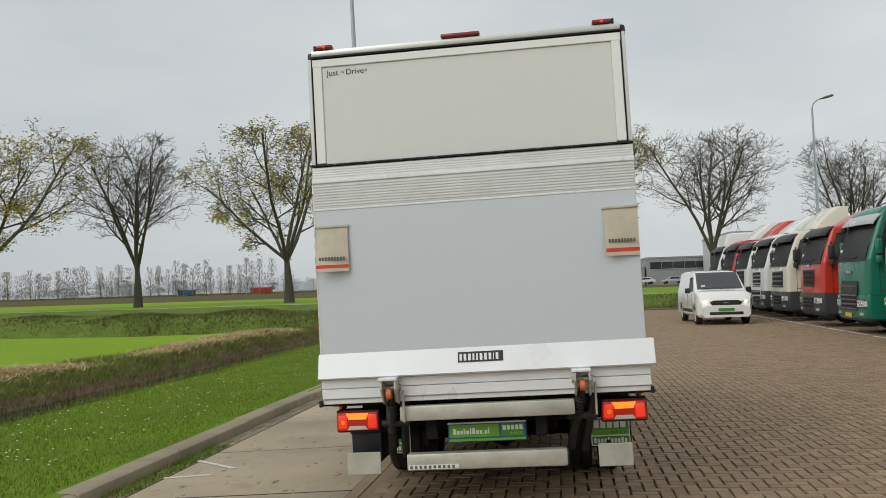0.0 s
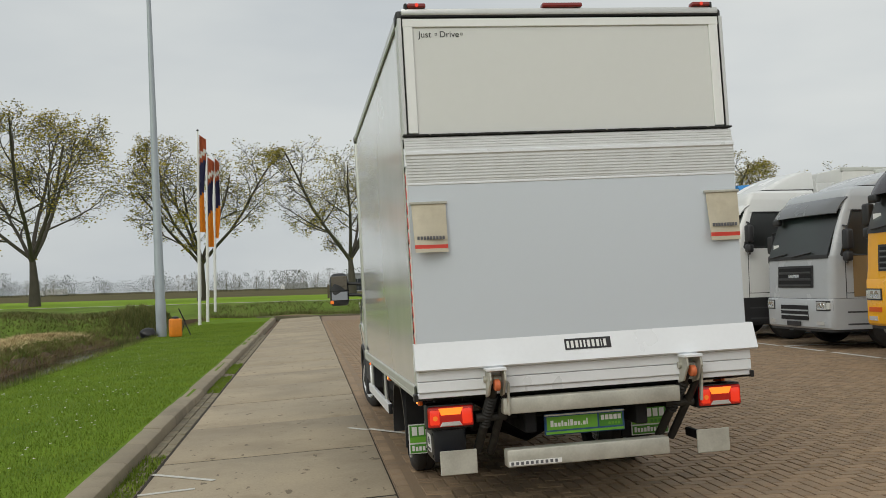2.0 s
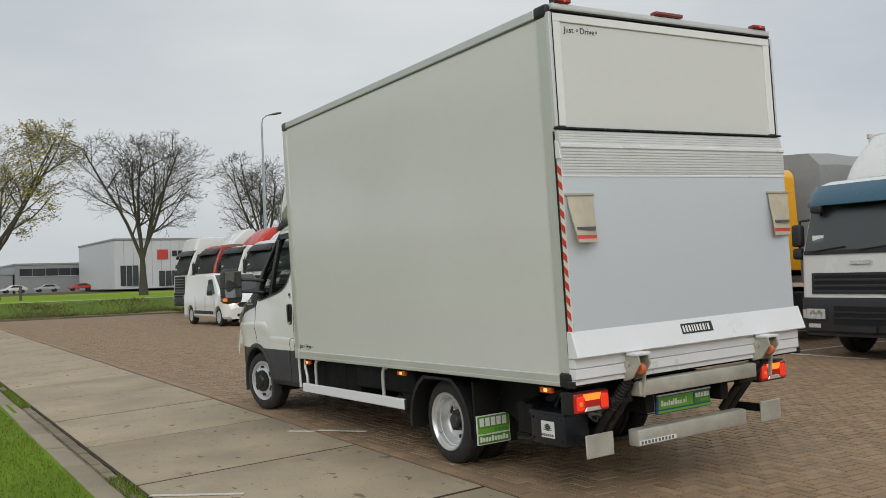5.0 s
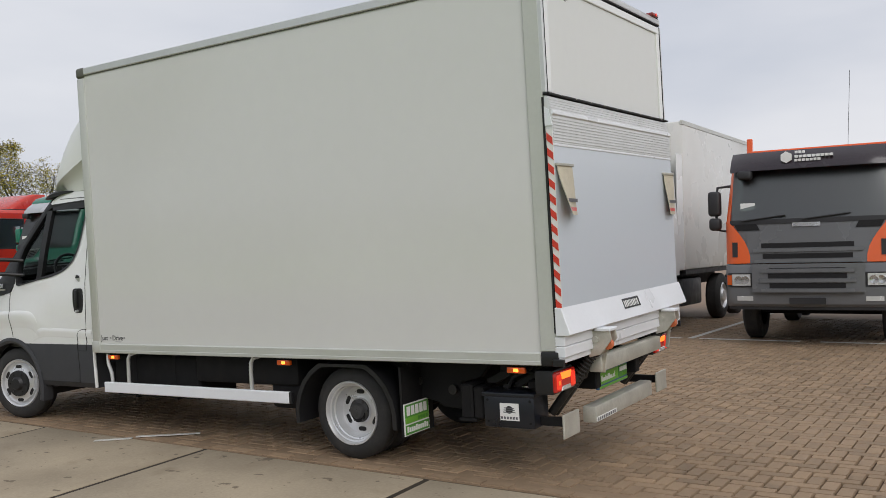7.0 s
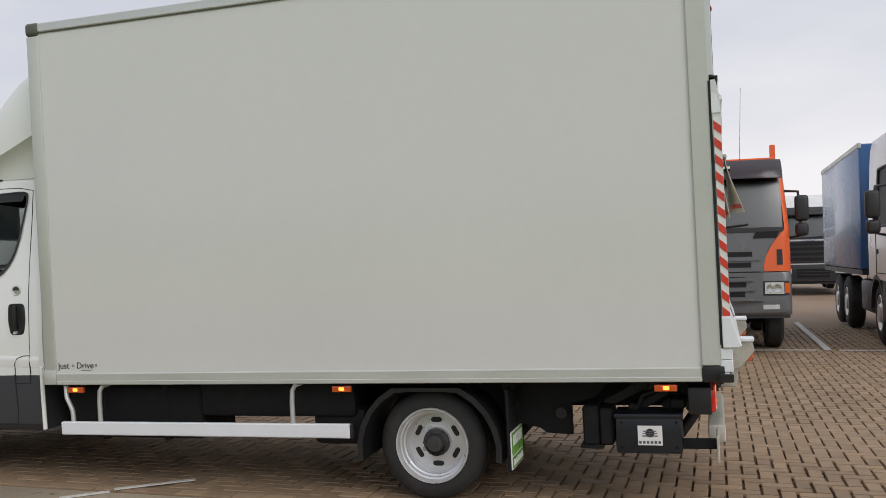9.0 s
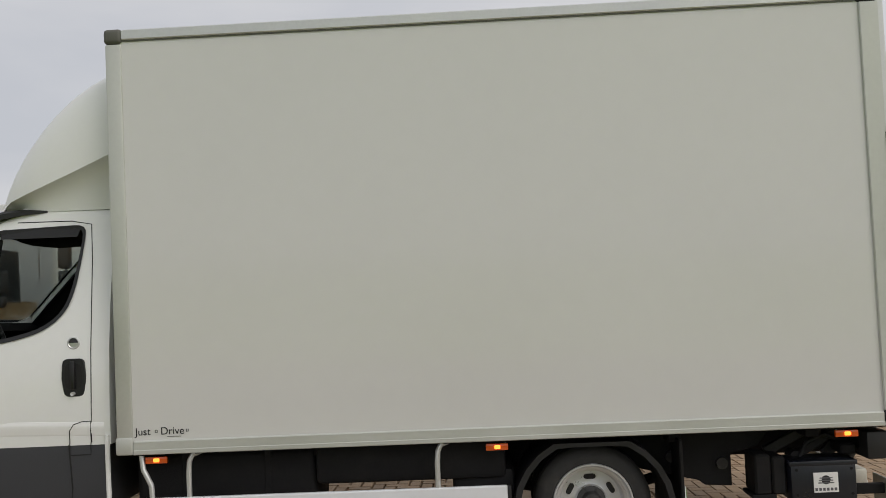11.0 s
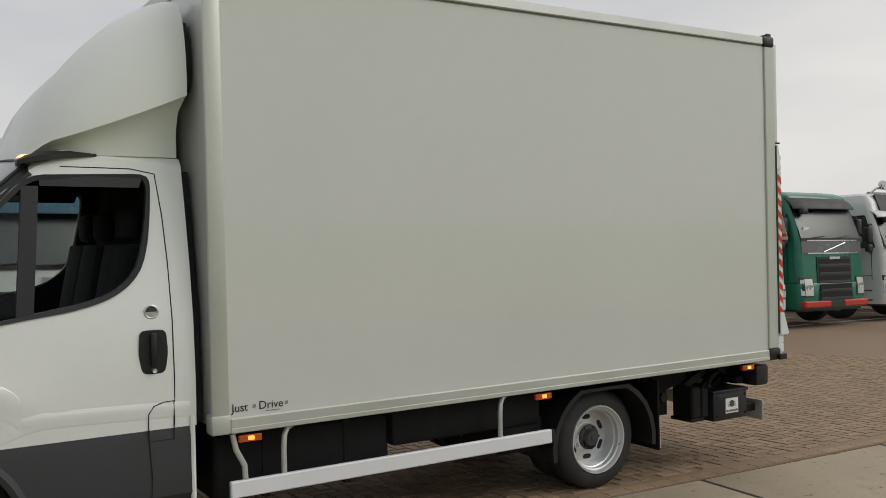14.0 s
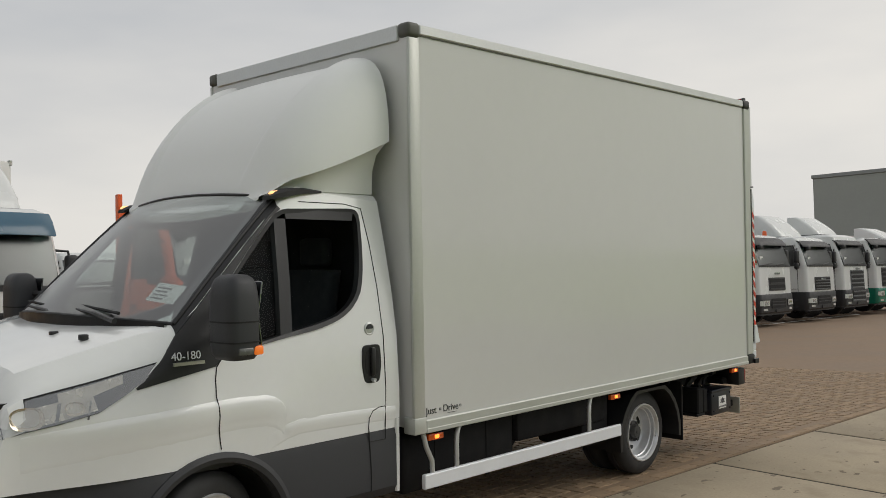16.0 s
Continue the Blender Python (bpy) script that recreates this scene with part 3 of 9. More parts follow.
# rear frame and upper door panel
dpart("rear_header", box(XL + 0.03, XR - 0.03, YR - 0.03, YR + 0.04, 3.265, 3.31, 0.008, 2), "alu", "aluminium rear roof edge")
dpart("header_seal", box(XL + 0.03, XR - 0.03, YR - 0.026, YR + 0.03, 3.257, 3.266), "seal", "black rubber seal strip")
dpart("door_header", box(-1.09, 1.09, YR - 0.02, YR + 0.03, 3.19, 3.246, 0.004), "white_paint", "white door frame")
for s in (-1, 1):
    a, b = sorted((s * 1.085, s * 1.02))
    dpart("door_stile", box(a, b, YR - 0.02, YR + 0.03, 2.495, 3.192, 0.004), "white_paint", "white door frame")
    a, b = sorted((s * 1.0885, s * 1.0915))
    dpart("edge_seal", box(a, b, YR - 0.024, YR + 0.02, 2.49, 3.25), "seal", "thin black rubber edge seal")
    a, b = sorted((s * 1.0935, s * 1.119))
    dpart("edge_trim", box(a, b, YR - 0.022, YR + 0.02, 2.49, 3.25, 0.003), "alu", "aluminium edge strip")
dpart("upper_door", box(-1.02, 1.02, YR - 0.008, YR + 0.03, 2.49, 3.19, 0.003), "door_panel", "cream upper rear panel")
dpart("seam_strip", box(-1.125, 1.125, YR - 0.045, YR + 0.0, 2.474, 2.486, 0.003), "seal", "black rubber strip above the tail lift")
for i in range(9):
    x = -0.95 + i * 0.2375
    dpart("rivet", lathe(bmesh.new(), [(-YR * -1 - 0.047, 0.006), (-YR * -1 - 0.050, 0.003)], 8, "y", (x, 0, 2.482)), "galv")

# tail lift platform, folded up against the back
PY = YR - 0.004
HY = PY + 0.03
lift = dpart("tail_lift_platform", box(-1.115, 1.115, PY - 0.045, PY, 1.145, 2.165, 0.004), "plate_paint", "pale grey painted tail lift platform")
tip = bmesh.new()
prism(tip, [(PY, 2.16), (PY - 0.046, 2.16), (PY - 0.046, 2.34), (PY - 0.055, 2.352), (PY - 0.055, 2.372), (PY - 0.04, 2.385), (PY - 0.025, 2.465), (PY, 2.465)], "x", -1.118, 1.118)
dpart("platform_tip", tip, "alu_ribbed", "bare aluminium platform tip", lift)
for z in (2.395, 2.412, 2.429, 2.446):
    y0 = PY - 0.04 + 0.015 * (z - 2.385) / 0.08
    dpart("rib", prism(bmesh.new(), [(y0 + 0.004, z - 0.005), (y0 - 0.003, z - 0.002), (y0 - 0.003, z + 0.004), (y0 + 0.004, z + 0.007)], "x", -1.116, 1.116), "alu_ribbed", "", lift)
dpart("tip_band", box(-1.1185, 1.1185, PY - 0.058, PY - 0.04, 2.350, 2.374, 0.003), "lip", "smooth white band", lift)
for i in range(8):
    z = 2.185 + i * 0.0195
    dpart("rib", prism(bmesh.new(), [(PY - 0.044, z), (PY - 0.052, z + 0.003), (PY - 0.052, z + 0.010), (PY - 0.044, z + 0.013)], "x", -1.112, 1.112), "alu_ribbed", "worn aluminium anti-slip rib", lift)
dpart("rib_bed", box(-1.114, 1.114, PY - 0.048, PY - 0.04, 2.175, 2.345), "alu_ribbed", "worn scuffed aluminium", lift)
dpart("ridge", box(-1.116, 1.116, PY - 0.050, PY - 0.04, 2.155, 2.170, 0.003), "lip", "", lift)
lipm = bmesh.new()
prism(lipm, [(PY, 1.15), (PY - 0.045, 1.15), (PY - 0.100, 0.985), (PY - 0.086, 0.975), (PY, 0.975)], "x", -1.135, 1.165, 0.004)
dpart("platform_lip", lipm, "lip", "bright white flared lower lip", lift)
# extruded aluminium edge profile below the lip
for z0, z1, d in ((0.800, 0.835, 0.03), (0.838, 0.905, 0.05), (0.909, 0.972, 0.05)):
    dpart("edge_profile", box(-1.12, 1.13, PY - d, PY + 0.02, z0, z1, 0.004), "lip", "white aluminium edge profile", lift)
for s in (-1, 1):
    dpart("edge_cap", box(s * 1.135 - 0.012, s * 1.135 + 0.012, PY - 0.05, PY + 0.03, 0.785, 0.83, 0.004), "black", "black end cap", lift)
# brand plate: a dark plate with plain light bars
def on_lip(z, out):
    return (PY - 0.045 - (1.15 - z) * 0.333 - out, z - 0.32 * out)


bp = dpart("name_plate", prism(bmesh.new(), [on_lip(1.052, 0.0005), on_lip(1.052, 0.004), on_lip(1.120, 0.004), on_lip(1.120, 0.0005)], "x", -0.155, 0.155), "ink", "small dark name plate with pale bars", lift)
x = -0.143
for w in (0.024, 0.026, 0.026, 0.020, 0.020, 0.026, 0.026, 0.026, 0.013, 0.026):
    dpart("bar", prism(bmesh.new(), [on_lip(1.064, 0.0035), on_lip(1.064, 0.0055), on_lip(1.108, 0.0055), on_lip(1.108, 0.0035)], "x", x, x + w - 0.008), "white_reflex", "", bp)
    x += w + 0.0045
# red and white warning tape along the platform's left edge
tape = dpart("warning_tape", box(-1.122, -1.114, PY - 0.047, PY - 0.006, 1.0, 2.26), "white_reflex", "white reflective edge tape", lift)
for i in range(13):
    z = 1.03 + i * 0.094
    dpart("tape_stripe", prism(bmesh.new(), [(PY - 0.046, z), (PY - 0.007, z + 0.035), (PY - 0.007, z + 0.082), (PY - 0.046, z + 0.047)], "x", -1.125, -1.121), "red_reflex", "red reflective stripe", tape)
dpart("edge_rubber", box(-1.124, -1.112, PY + 0.000, PY + 0.014, 0.99, 2.46), "seal", "black rubber edge", lift)
dpart("tip_cheek", prism(bmesh.new(), [(PY - 0.05, 2.28), (PY, 2.28), (PY, 2.40), (PY - 0.03, 2.38)], "x", -1.124, -1.112), "lip", "", lift)
# canvas warning flags
def flag_sheet(x0, x1, bend):
    bm = bmesh.new()
    nz, nx = 12, 6
    front, back = [], []
    for j in range(nz + 1):
        v = j / nz
        rowf, rowb = [], []
        for i in range(nx + 1):
            u = i / nx
            cx = x0 + (x1 - x0) * u
            z = 2.035 - 0.335 * v
            y = PY - 0.055 - 0.012 * math.sin(3 * v + 2 * u) * v
            if bend:
                w = bend * v ** 1.4
                y -= 0.25 * w * (0.35 + 0.65 * (1 - u))
                if bend > 0.5:
                    z += 0.16 * w * (1 - u) + 0.03 * w
                    cx += 0.07 * w * (1 - 0.3 * u)
                    cx = cx + (x1 - cx) * 0.35 * w
                else:
                    z += 0.06 * w * v
            rowf.append(bm.verts.new((cx, y - 0.004, z)))
            rowb.append(bm.verts.new((cx, y, z)))
        front.append(rowf)
        back.append(rowb)
    for j in range(nz):
        for i in range(nx):
            f = bm.faces.new((front[j][i], front[j + 1][i], front[j + 1][i + 1], front[j][i + 1]))
            b = bm.faces.new((back[j][i], back[j][i + 1], back[j + 1][i + 1], back[j + 1][i]))
            f.material_index = b.material_index = 1 if 9.4 < j < 11 else 0
    for j in range(nz):
        bm.faces.new((front[j][0], back[j][0], back[j + 1][0], front[j + 1][0]))
        bm.faces.new((front[j][nx], front[j + 1][nx], back[j + 1][nx], back[j][nx]))
    return bm


for x0, x1, bend in ((-1.10, -0.88, 0.36), (0.89, 1.115, 0.16)):
    f = part("warning_flag", flag_sheet(x0, x1, bend), [M["canvas"], M["red_reflex"]], lift, "dirty cream canvas flag with a red stripe")
    dpart("clamp_strip", box(x0 - 0.01, x1 + 0.01, PY - 0.068, PY - 0.045, 2.03, 2.048, 0.003), "galv", "riveted metal clamp strip", f)
    if bend < 0.5:
        for i in range(9):
            yy = PY - 0.0665 - 0.25 * bend * 0.66 ** 1.4 * (0.35 + 0.65 * (1 - (0.12 + i * 0.095)))
            dpart("bar", box(x0 + 0.020 + i * 0.0205, x0 + 0.034 + i * 0.0205, yy - 0.006, yy, 1.802, 1.824), "grey_ink", "", f)

M["grimy_steel"] = mat("oily_black_steel", (0.022, 0.021, 0.019), 0.6, 0.2, var=0.35, scale=14, fine=70, dirt=(0.10, 0.09, 0.07), dirt_amount=0.5, bump=0.15)
# lift mechanism
for x, nm in ((-0.64, "left"), (0.665, "right")):
    br = bmesh.new()
    prism(br, [(HY - 0.02, 0.96), (HY - 0.20, 0.955), (HY - 0.21, 0.90), (HY - 0.13, 0.80), (HY - 0.05, 0.78), (HY - 0.02, 0.86)], "x", x - 0.045, x - 0.03, 0.003)
    prism(br, [(HY - 0.02, 0.96), (HY - 0.20, 0.955), (HY - 0.21, 0.90), (HY - 0.13, 0.80), (HY - 0.05, 0.78), (HY - 0.02, 0.86)], "x", x + 0.05, x + 0.065, 0.003)
    hinge = dpart("hinge_bracket", br, "galv", "grimy galvanised hinge bracket")
    dpart("hinge_cover", box(x - 0.06, x + 0.07, HY - 0.21, HY - 0.10, 0.955, 0.975, 0.004), "lip", "white hinge cover", hinge)
    dpart("roller", lathe(bmesh.new(), [(x - 0.010, 0.0), (x - 0.010, 0.030), (x - 0.004, 0.037), (x + 0.022, 0.037), (x + 0.028, 0.030), (x + 0.028, 0.0)], 20, "x", (0, HY - 0.165, 0.865)), "roller", "faded orange roller", hinge)
    dpart("pin", lathe(bmesh.new(), [(x - 0.06, 0.0), (x - 0.06, 0.022), (x + 0.08, 0.022), (x + 0.08, 0)], 12, "x", (0, HY - 0.10, 0.90)), "galv", "", hinge)
    tilt = -0.05 if x < 0 else -0.07
    arm = bmesh.new()
    p0, p1 = Vector((x + 0.01, HY - 0.10, 0.86)), Vector((x + 1.3 * tilt, HY + 0.24, 0.40))
    tube(arm, [p0, p0.lerp(p1, 0.15), p0.lerp(p1, 0.5), p1], [0.020, 0.026, 0.030, 0.030], 12)
    for k in range(10):
        q = p0.lerp(p1, 0.16 + 0.045 * k)
        tube(arm, [q, q + (p1 - p0) * 0.012, q + (p1 - p0) * 0.024], [0.031, 0.041, 0.031], 12)
    dpart("lift_cylinder", arm, "grimy_steel", "grimy hydraulic cylinder with ribbed rubber boot")
    sec = bmesh.new()
    p0, p1 = Vector((x + 0.085, HY - 0.06, 0.80)), Vector((x + 0.09 + 1.2 * tilt, HY + 0.26, 0.38))
    tube(sec, [p0, p0.lerp(p1, 0.4), p1], [0.020, 0.027, 0.027], 12)
    dpart("lift_cylinder", sec, "grimy_steel", "grimy hydraulic cylinder")
    dpart("lift_arm", prism(bmesh.new(), [(HY - 0.10, 0.88), (HY - 0.13, 0.87), (HY - 0.10, 0.66), (HY - 0.07, 0.66)], "x", x + 0.085, x + 0.10, 0.004), "galv", "grimy steel link")
    dpart("pivot", lathe(bmesh.new(), [(x + 0.5 * tilt - 0.07, 0.0001), (x + 0.5 * tilt - 0.07, 0.028), (x + 0.5 * tilt + 0.13, 0.028), (x + 0.5 * tilt + 0.13, 0.0001)], 12, "x", (0, HY + 0.06, 0.64)), "grimy_steel")
dpart("cross_beam", box(-0.58, 0.615, PY - 0.055, PY + 0.035, 0.665, 0.768, 0.01, 2), "galv", "scuffed galvanised cross beam")
bar = dpart("underride_bar", box(-0.56, 0.545, PY + 0.01, PY + 0.11, 0.315, 0.43, 0.012, 2), "galv", "scuffed grey underride bar")
dpart("bar_sticker", box(-0.55, -0.20, PY + 0.007, PY + 0.011, 0.325, 0.355), "sticker", "white sticker with dark bars", bar)
for i in range(10):
    dpart("bar", box(-0.538 + i * 0.0325, -0.520 + i * 0.0325, PY + 0.005, PY + 0.008, 0.330, 0.350), "grey_ink", "", bar)
for x0, x1 in ((-0.99, -0.75), (0.755, 0.985)):
    dpart("end_plate", box(x0, x1, PY + 0.045, PY + 0.06, 0.295, 0.45, 0.004), "galv", "square galvanised end plate")
    dpart("plate_arm", box(min(x1, x0 + 0.1) - 0.03, min(x1, x0 + 0.1), PY + 0.06, PY + 0.40, 0.36, 0.42, 0.004), "chassis")

# tail lamps in black housings
LY = HY + 0.075
for x0, x1 in ((-1.06, -0.75), (0.79, 1.10)):
    lamp = dpart("tail_lamp", box(x0 + 0.006, x1 - 0.006, LY - 0.05, LY - 0.01, 0.600, 0.733, 0.012, 3), "red_lens", "red tail lamp cluster")
    w = x1 - x0
    dpart("lamp_segment", box(x0 + w * 0.05, x0 + w * 0.27, LY - 0.054, LY - 0.04, 0.615, 0.715, 0.012, 2), "red_lit", "lit red segment", lamp)
    dpart("lamp_segment", prism(bmesh.new(), [(x0 + w * 0.30, 0.678), (x0 + w * 0.70, 0.678), (x0 + w * 0.76, 0.722), (x0 + w * 0.24, 0.722)], "y", LY - 0.055, LY - 0.04, 0.004), "amber_on", "lit amber indicator segment", lamp)
    dpart("lamp_segment", prism(bmesh.new(), [(x0 + w * 0.26, 0.606), (x0 + w * 0.74, 0.606), (x0 + w * 0.68, 0.634), (x0 + w * 0.32, 0.634)], "y", LY - 0.055, LY - 0.04, 0.004), "clear_lens", "clear reversing segment", lamp)
    dpart("lamp_segment", box(x0 + w * 0.73, x0 + w * 0.95, LY - 0.054, LY - 0.04, 0.615, 0.715, 0.012, 2), "red_lit", "lit red segment", lamp)
    dpart("bulb", lathe(bmesh.new(), [(LY - 0.0565, 0.0001), (LY - 0.0565, 0.014), (LY - 0.052, 0.018)], 12, "y", (x0 + w * 0.17, 0, 0.66)), "amber_soft", "", lamp)
    dpart("lamp_housing", box(x0, x1, LY - 0.030, LY + 0.10, 0.588, 0.745, 0.012, 2), "black", "", lamp)

# number plate board with green sheets
pl = dpart("plate_board", box(-0.275, 0.275, PY + 0.10, PY + 0.13, 0.485, 0.625, 0.006), "blue_trim", "green dealer plate in a blue frame")
dpart("plate_sheet", box(-0.262, 0.085, PY + 0.096, PY + 0.104, 0.520, 0.605), "lime_sign", "lime green sheet", pl)
dpart("plate_sheet", box(0.098, 0.258, PY + 0.096, PY + 0.104, 0.520, 0.605), "green_sign", "", pl)
x = -0.238
for w, up in ((0.020, 0.016), (0.019, 0), (0.016, 0), (0.013, 0.012), (0.019, 0), (0.009, 0.016), (0.020, 0.016), (0.019, 0), (0.016, 0), (0.006, -0.018), (0.018, 0), (0.008, 0.016)):
    dpart("bar", box(x, x + w, PY + 0.0935, PY + 0.097, 0.541, 0.566 + up), "sticker", "", pl)
    x += w + 0.0065
for i in range(5):
    dpart("bar", box(0.110 + i * 0.029, 0.132 + i * 0.029, PY + 0.0935, PY + 0.097, 0.562, 0.594), "sticker", "", pl)
for i in range(4):
    dpart("bar", box(0.160 + i * 0.022, 0.175 + i * 0.022, PY + 0.0935, PY + 0.097, 0.530, 0.546), "lime_sign", "", pl)

dpart("plate_edge", box(-0.268, 0.268, PY + 0.097, PY + 0.102, 0.492, 0.508), "lime_sign", "", pl)
dpart("plate_edge", box(-0.275, 0.275, PY + 0.096, PY + 0.102, 0.612, 0.622), "white_reflex", "", pl)
# roof lamps at the rear
for x0, x1, lit in ((-1.05, -0.93, 1), (0.90, 1.03, 1), (-0.15, 0.125, 0)):
    rl = dpart("roof_lamp", box(x0, x1, YR - 0.045, YR + 0.02, 3.312, 3.342, 0.010, 3), "dark_red_lens", "red roof marker lamp")
    if lit:
        c = (x0 + x1) / 2
        dpart("bulb", lathe(bmesh.new(), [(YR - 0.05, 0.0), (YR - 0.05, 0.012), (YR - 0.04, 0.012)], 10, "y", (c, 0, 3.327)), "red_lit", "lit red bulb", rl)
        dpart("lamp_shield", box(x0 - 0.02 if x0 < 0 else x1, x0 if x0 < 0 else x1 + 0.02, YR - 0.03, YR + 0.02, 3.30, 3.345, 0.004), "black", "", rl)

# lettering on the box
def words(x, y, z, size, turn, at, label):
    """The two painted words with a small open square after each."""
    for txt, k in (("Just", 0.0), ("Drive", 0.150)):
        lettering("lettering", txt, size, M["ink"], daily, Matrix.Translation(at(k)) @ pose(0, 0, 0, 90, 0, turn), label)
    for k in (0.118, 0.302):
        px, py, pz = at(k)
        sq = cut(box(0, 0.015, -0.001, 0.0015, 0.012, 0.028), [box(0.003, 0.012, -0.01, 0.01, 0.015, 0.025)])
        m = dpart("mark", sq, "grey_ink")
        m.matrix_local = Matrix.Translation((px, py, pz)) @ pose(0, 0, 0, 0, 0, turn)


words(0, 0, 0, 0.058, 0, lambda k: (-0.985 + 0.92 * k, YR - 0.0095, 3.125), "dark painted words")
words(0, 0, 0, 0.062, -90, lambda k: (XL + 0.0135, 2.66 - k, 0.898), "dark painted words")
dpart("mark", box(XL + 0.012, XL + 0.0142, 2.39, 2.47, 0.884, 0.887), "grey_ink")

# chassis
for x in (-0.42, 0.34):
    dpart("chassis_rail", box(x, x + 0.08, YR + 0.05, 3.4, 0.52, 0.72, 0.008), "chassis", "black steel chassis rail")
for y in (-1.3, -0.5, 0.7, 1.6, 2.4):
    dpart("cross_member", box(-0.95, 0.95, y - 0.04, y + 0.04, 0.71, 0.80, 0.005), "chassis")
dpart("floor_underside", box(-1.08, 1.08, YR + 0.06, YF - 0.05, 0.775, 0.815), "chassis", "black box floor underside")
dpart("fuel_tank", box(-0.95, -0.5, 1.63, 2.72, 0.38, 0.76, 0.04, 3), "chassis", "black fuel tank")
dpart("tank_strap", box(-0.956, -0.494, 1.9, 1.94, 0.375, 0.765, 0.004), "chassis")
dpart("tank_strap", box(-0.956, -0.494, 2.40, 2.44, 0.375, 0.765, 0.004), "chassis")
dpart("side_tank", box(-0.98, -0.55, 0.50, 1.63, 0.545, 0.78, 0.03, 2), "chassis")
dpart("side_box", box(-0.95, -0.50, 0.45, 0.82, 0.36, 0.60, 0.04, 2), "chassis")
dpart("gearbox", box(-0.25, 0.25, 2.2, 3.6, 0.40, 0.75, 0.06, 2), "chassis")
dpart("propshaft", tube(bmesh.new(), [(0, 2.3, 0.55), (0, 0.1, 0.38)], 0.045, 12), "chassis")
dpart("rear_axle", tube(bmesh.new(), [(-0.9, 0, 0.345), (-0.2, 0, 0.345), (0, 0, 0.345), (0.2, 0, 0.345), (0.9, 0, 0.345)], [0.06, 0.07, 0.16, 0.07, 0.06], 16), "chassis")
for x in (-0.5, 0.44):
    dpart("leaf_spring", tube(bmesh.new(), [(x, -0.75, 0.50), (x, -0.4, 0.40), (x, 0, 0.35), (x, 0.4, 0.40), (x, 0.75, 0.50)], 0.035, 8), "chassis")
dpart("exhaust", tube(bmesh.new(), [(0.6, 2.2, 0.45), (0.6, 0.9, 0.45), (0.75, 0.5, 0.5)], 0.05, 12), "galv")
# side guards
for s in (-1, 1):
    x = s * 1.10
    sg = dpart("side_guard", box(min(x, x - s * 0.035), max(x, x - s * 0.035), 0.50, 2.67, 0.435, 0.525, 0.006), "lip", "white aluminium side guard rail")
    for y in (0.90, 2.36):
        dpart("guard_post", tube(bmesh.new(), [(x - s * 0.025, y, 0.51), (x - s * 0.025, y, 0.66), (x - s * 0.025, y - 0.006, 0.735), (x - s * 0.03, y - 0.025, 0.770), (x - s * 0.05, y - 0.07, 0.785)], 0.016, 10), "alu", "", sg)
    dpart("guard_post", tube(bmesh.new(), [(x - s * 0.025, 2.58, 0.51), (x - s * 0.025, 2.585, 0.60), (x - s * 0.028, 2.63, 0.69), (x - s * 0.04, 2.645, 0.785)], 0.016, 10), "alu", "", sg)
    dpart("guard_end", box(min(x, x - s * 0.036), max(x, x - s * 0.036), 0.478, 0.499, 0.436, 0.524, 0.006, 2), "black", "black end cap", sg)
    for y in (2.55, 0.55, -1.45):
        xm = s * 1.085
        ml = dpart("side_marker", box(min(xm, xm - s * 0.03), max(xm, xm - s * 0.03), y - 0.065, y + 0.065, 0.725, 0.765, 0.006, 2), "amber", "amber side marker lamp")
        dpart("bulb", box(min(xm + s * 0.003, xm), max(xm + s * 0.003, xm), y - 0.02, y + 0.015, 0.735, 0.757, 0.004), "amber_lit", "lit amber bulb", ml)
# hydraulic box with a sticker
hb = dpart("hydraulic_box", box(-1.0, -0.78, -1.525, -1.145, 0.345, 0.575, 0.018, 2), "hydraulic", "dark plastic hydraulic box")
dpart("lid_rim", box(-1.006, -0.775, -1.531, -1.138, 0.552, 0.580, 0.006, 2), "hydraulic", "", hb)
dpart("sticker", box(-1.005, -0.999, -1.414, -1.274, 0.398, 0.512), "sticker", "white sticker with dark emblem", hb)
dpart("mark", lathe(bmesh.new(), [(-1.0065, 0.0001), (-1.0065, 0.026), (-1.004, 0.026)], 14, "x", (0, -1.344, 0.470)), "ink", "", hb)
for k in range(3):
    dpart("mark", box(-1.007, -1.004, -1.389 + 0.004 * k, -1.299 - 0.004 * k, 0.450 + 0.014 * k, 0.456 + 0.014 * k), "grey_ink", "", hb)
for k in range(6):
    dpart("bar", box(-1.007, -1.004, -1.404 + 0.022 * k, -1.390 + 0.022 * k, 0.408, 0.424), "grey_ink", "", hb)
for yy in (-1.495, -1.18):
    for zz in (0.385, 0.53):
        dpart("screw", lathe(bmesh.new(), [(-1.004, 0.0001), (-1.004, 0.008), (-0.998, 0.010)], 8, "x", (0, yy, zz)), "chassis", "", hb)
# carrier of the box, side frame and the slanting struts of the lift
for a, b, zt in ((-1.13, -1.05, 0.605), (-1.045, -0.95, 0.620)):
    dpart("box_carrier", box(-0.97, -0.76, a, b, 0.385, zt, 0.012), "chassis", "black steel carrier plate")
dpart("carrier_foot", box(-0.97, -0.76, -1.07, -0.93, 0.365, 0.388, 0.004), "chassis")
dpart("side_frame", prism(bmesh.new(), [(-0.15, 0.74), (-0.15, 0.575), (-0.42, 0.505), (-0.66, 0.45), (-0.70, 0.42), (-0.86, 0.41), (-0.86, 0.60), (-1.02, 0.64), (-1.10, 0.74)], "x", -0.80, -0.74, 0.006), "chassis", "black steel side frame of the lift")
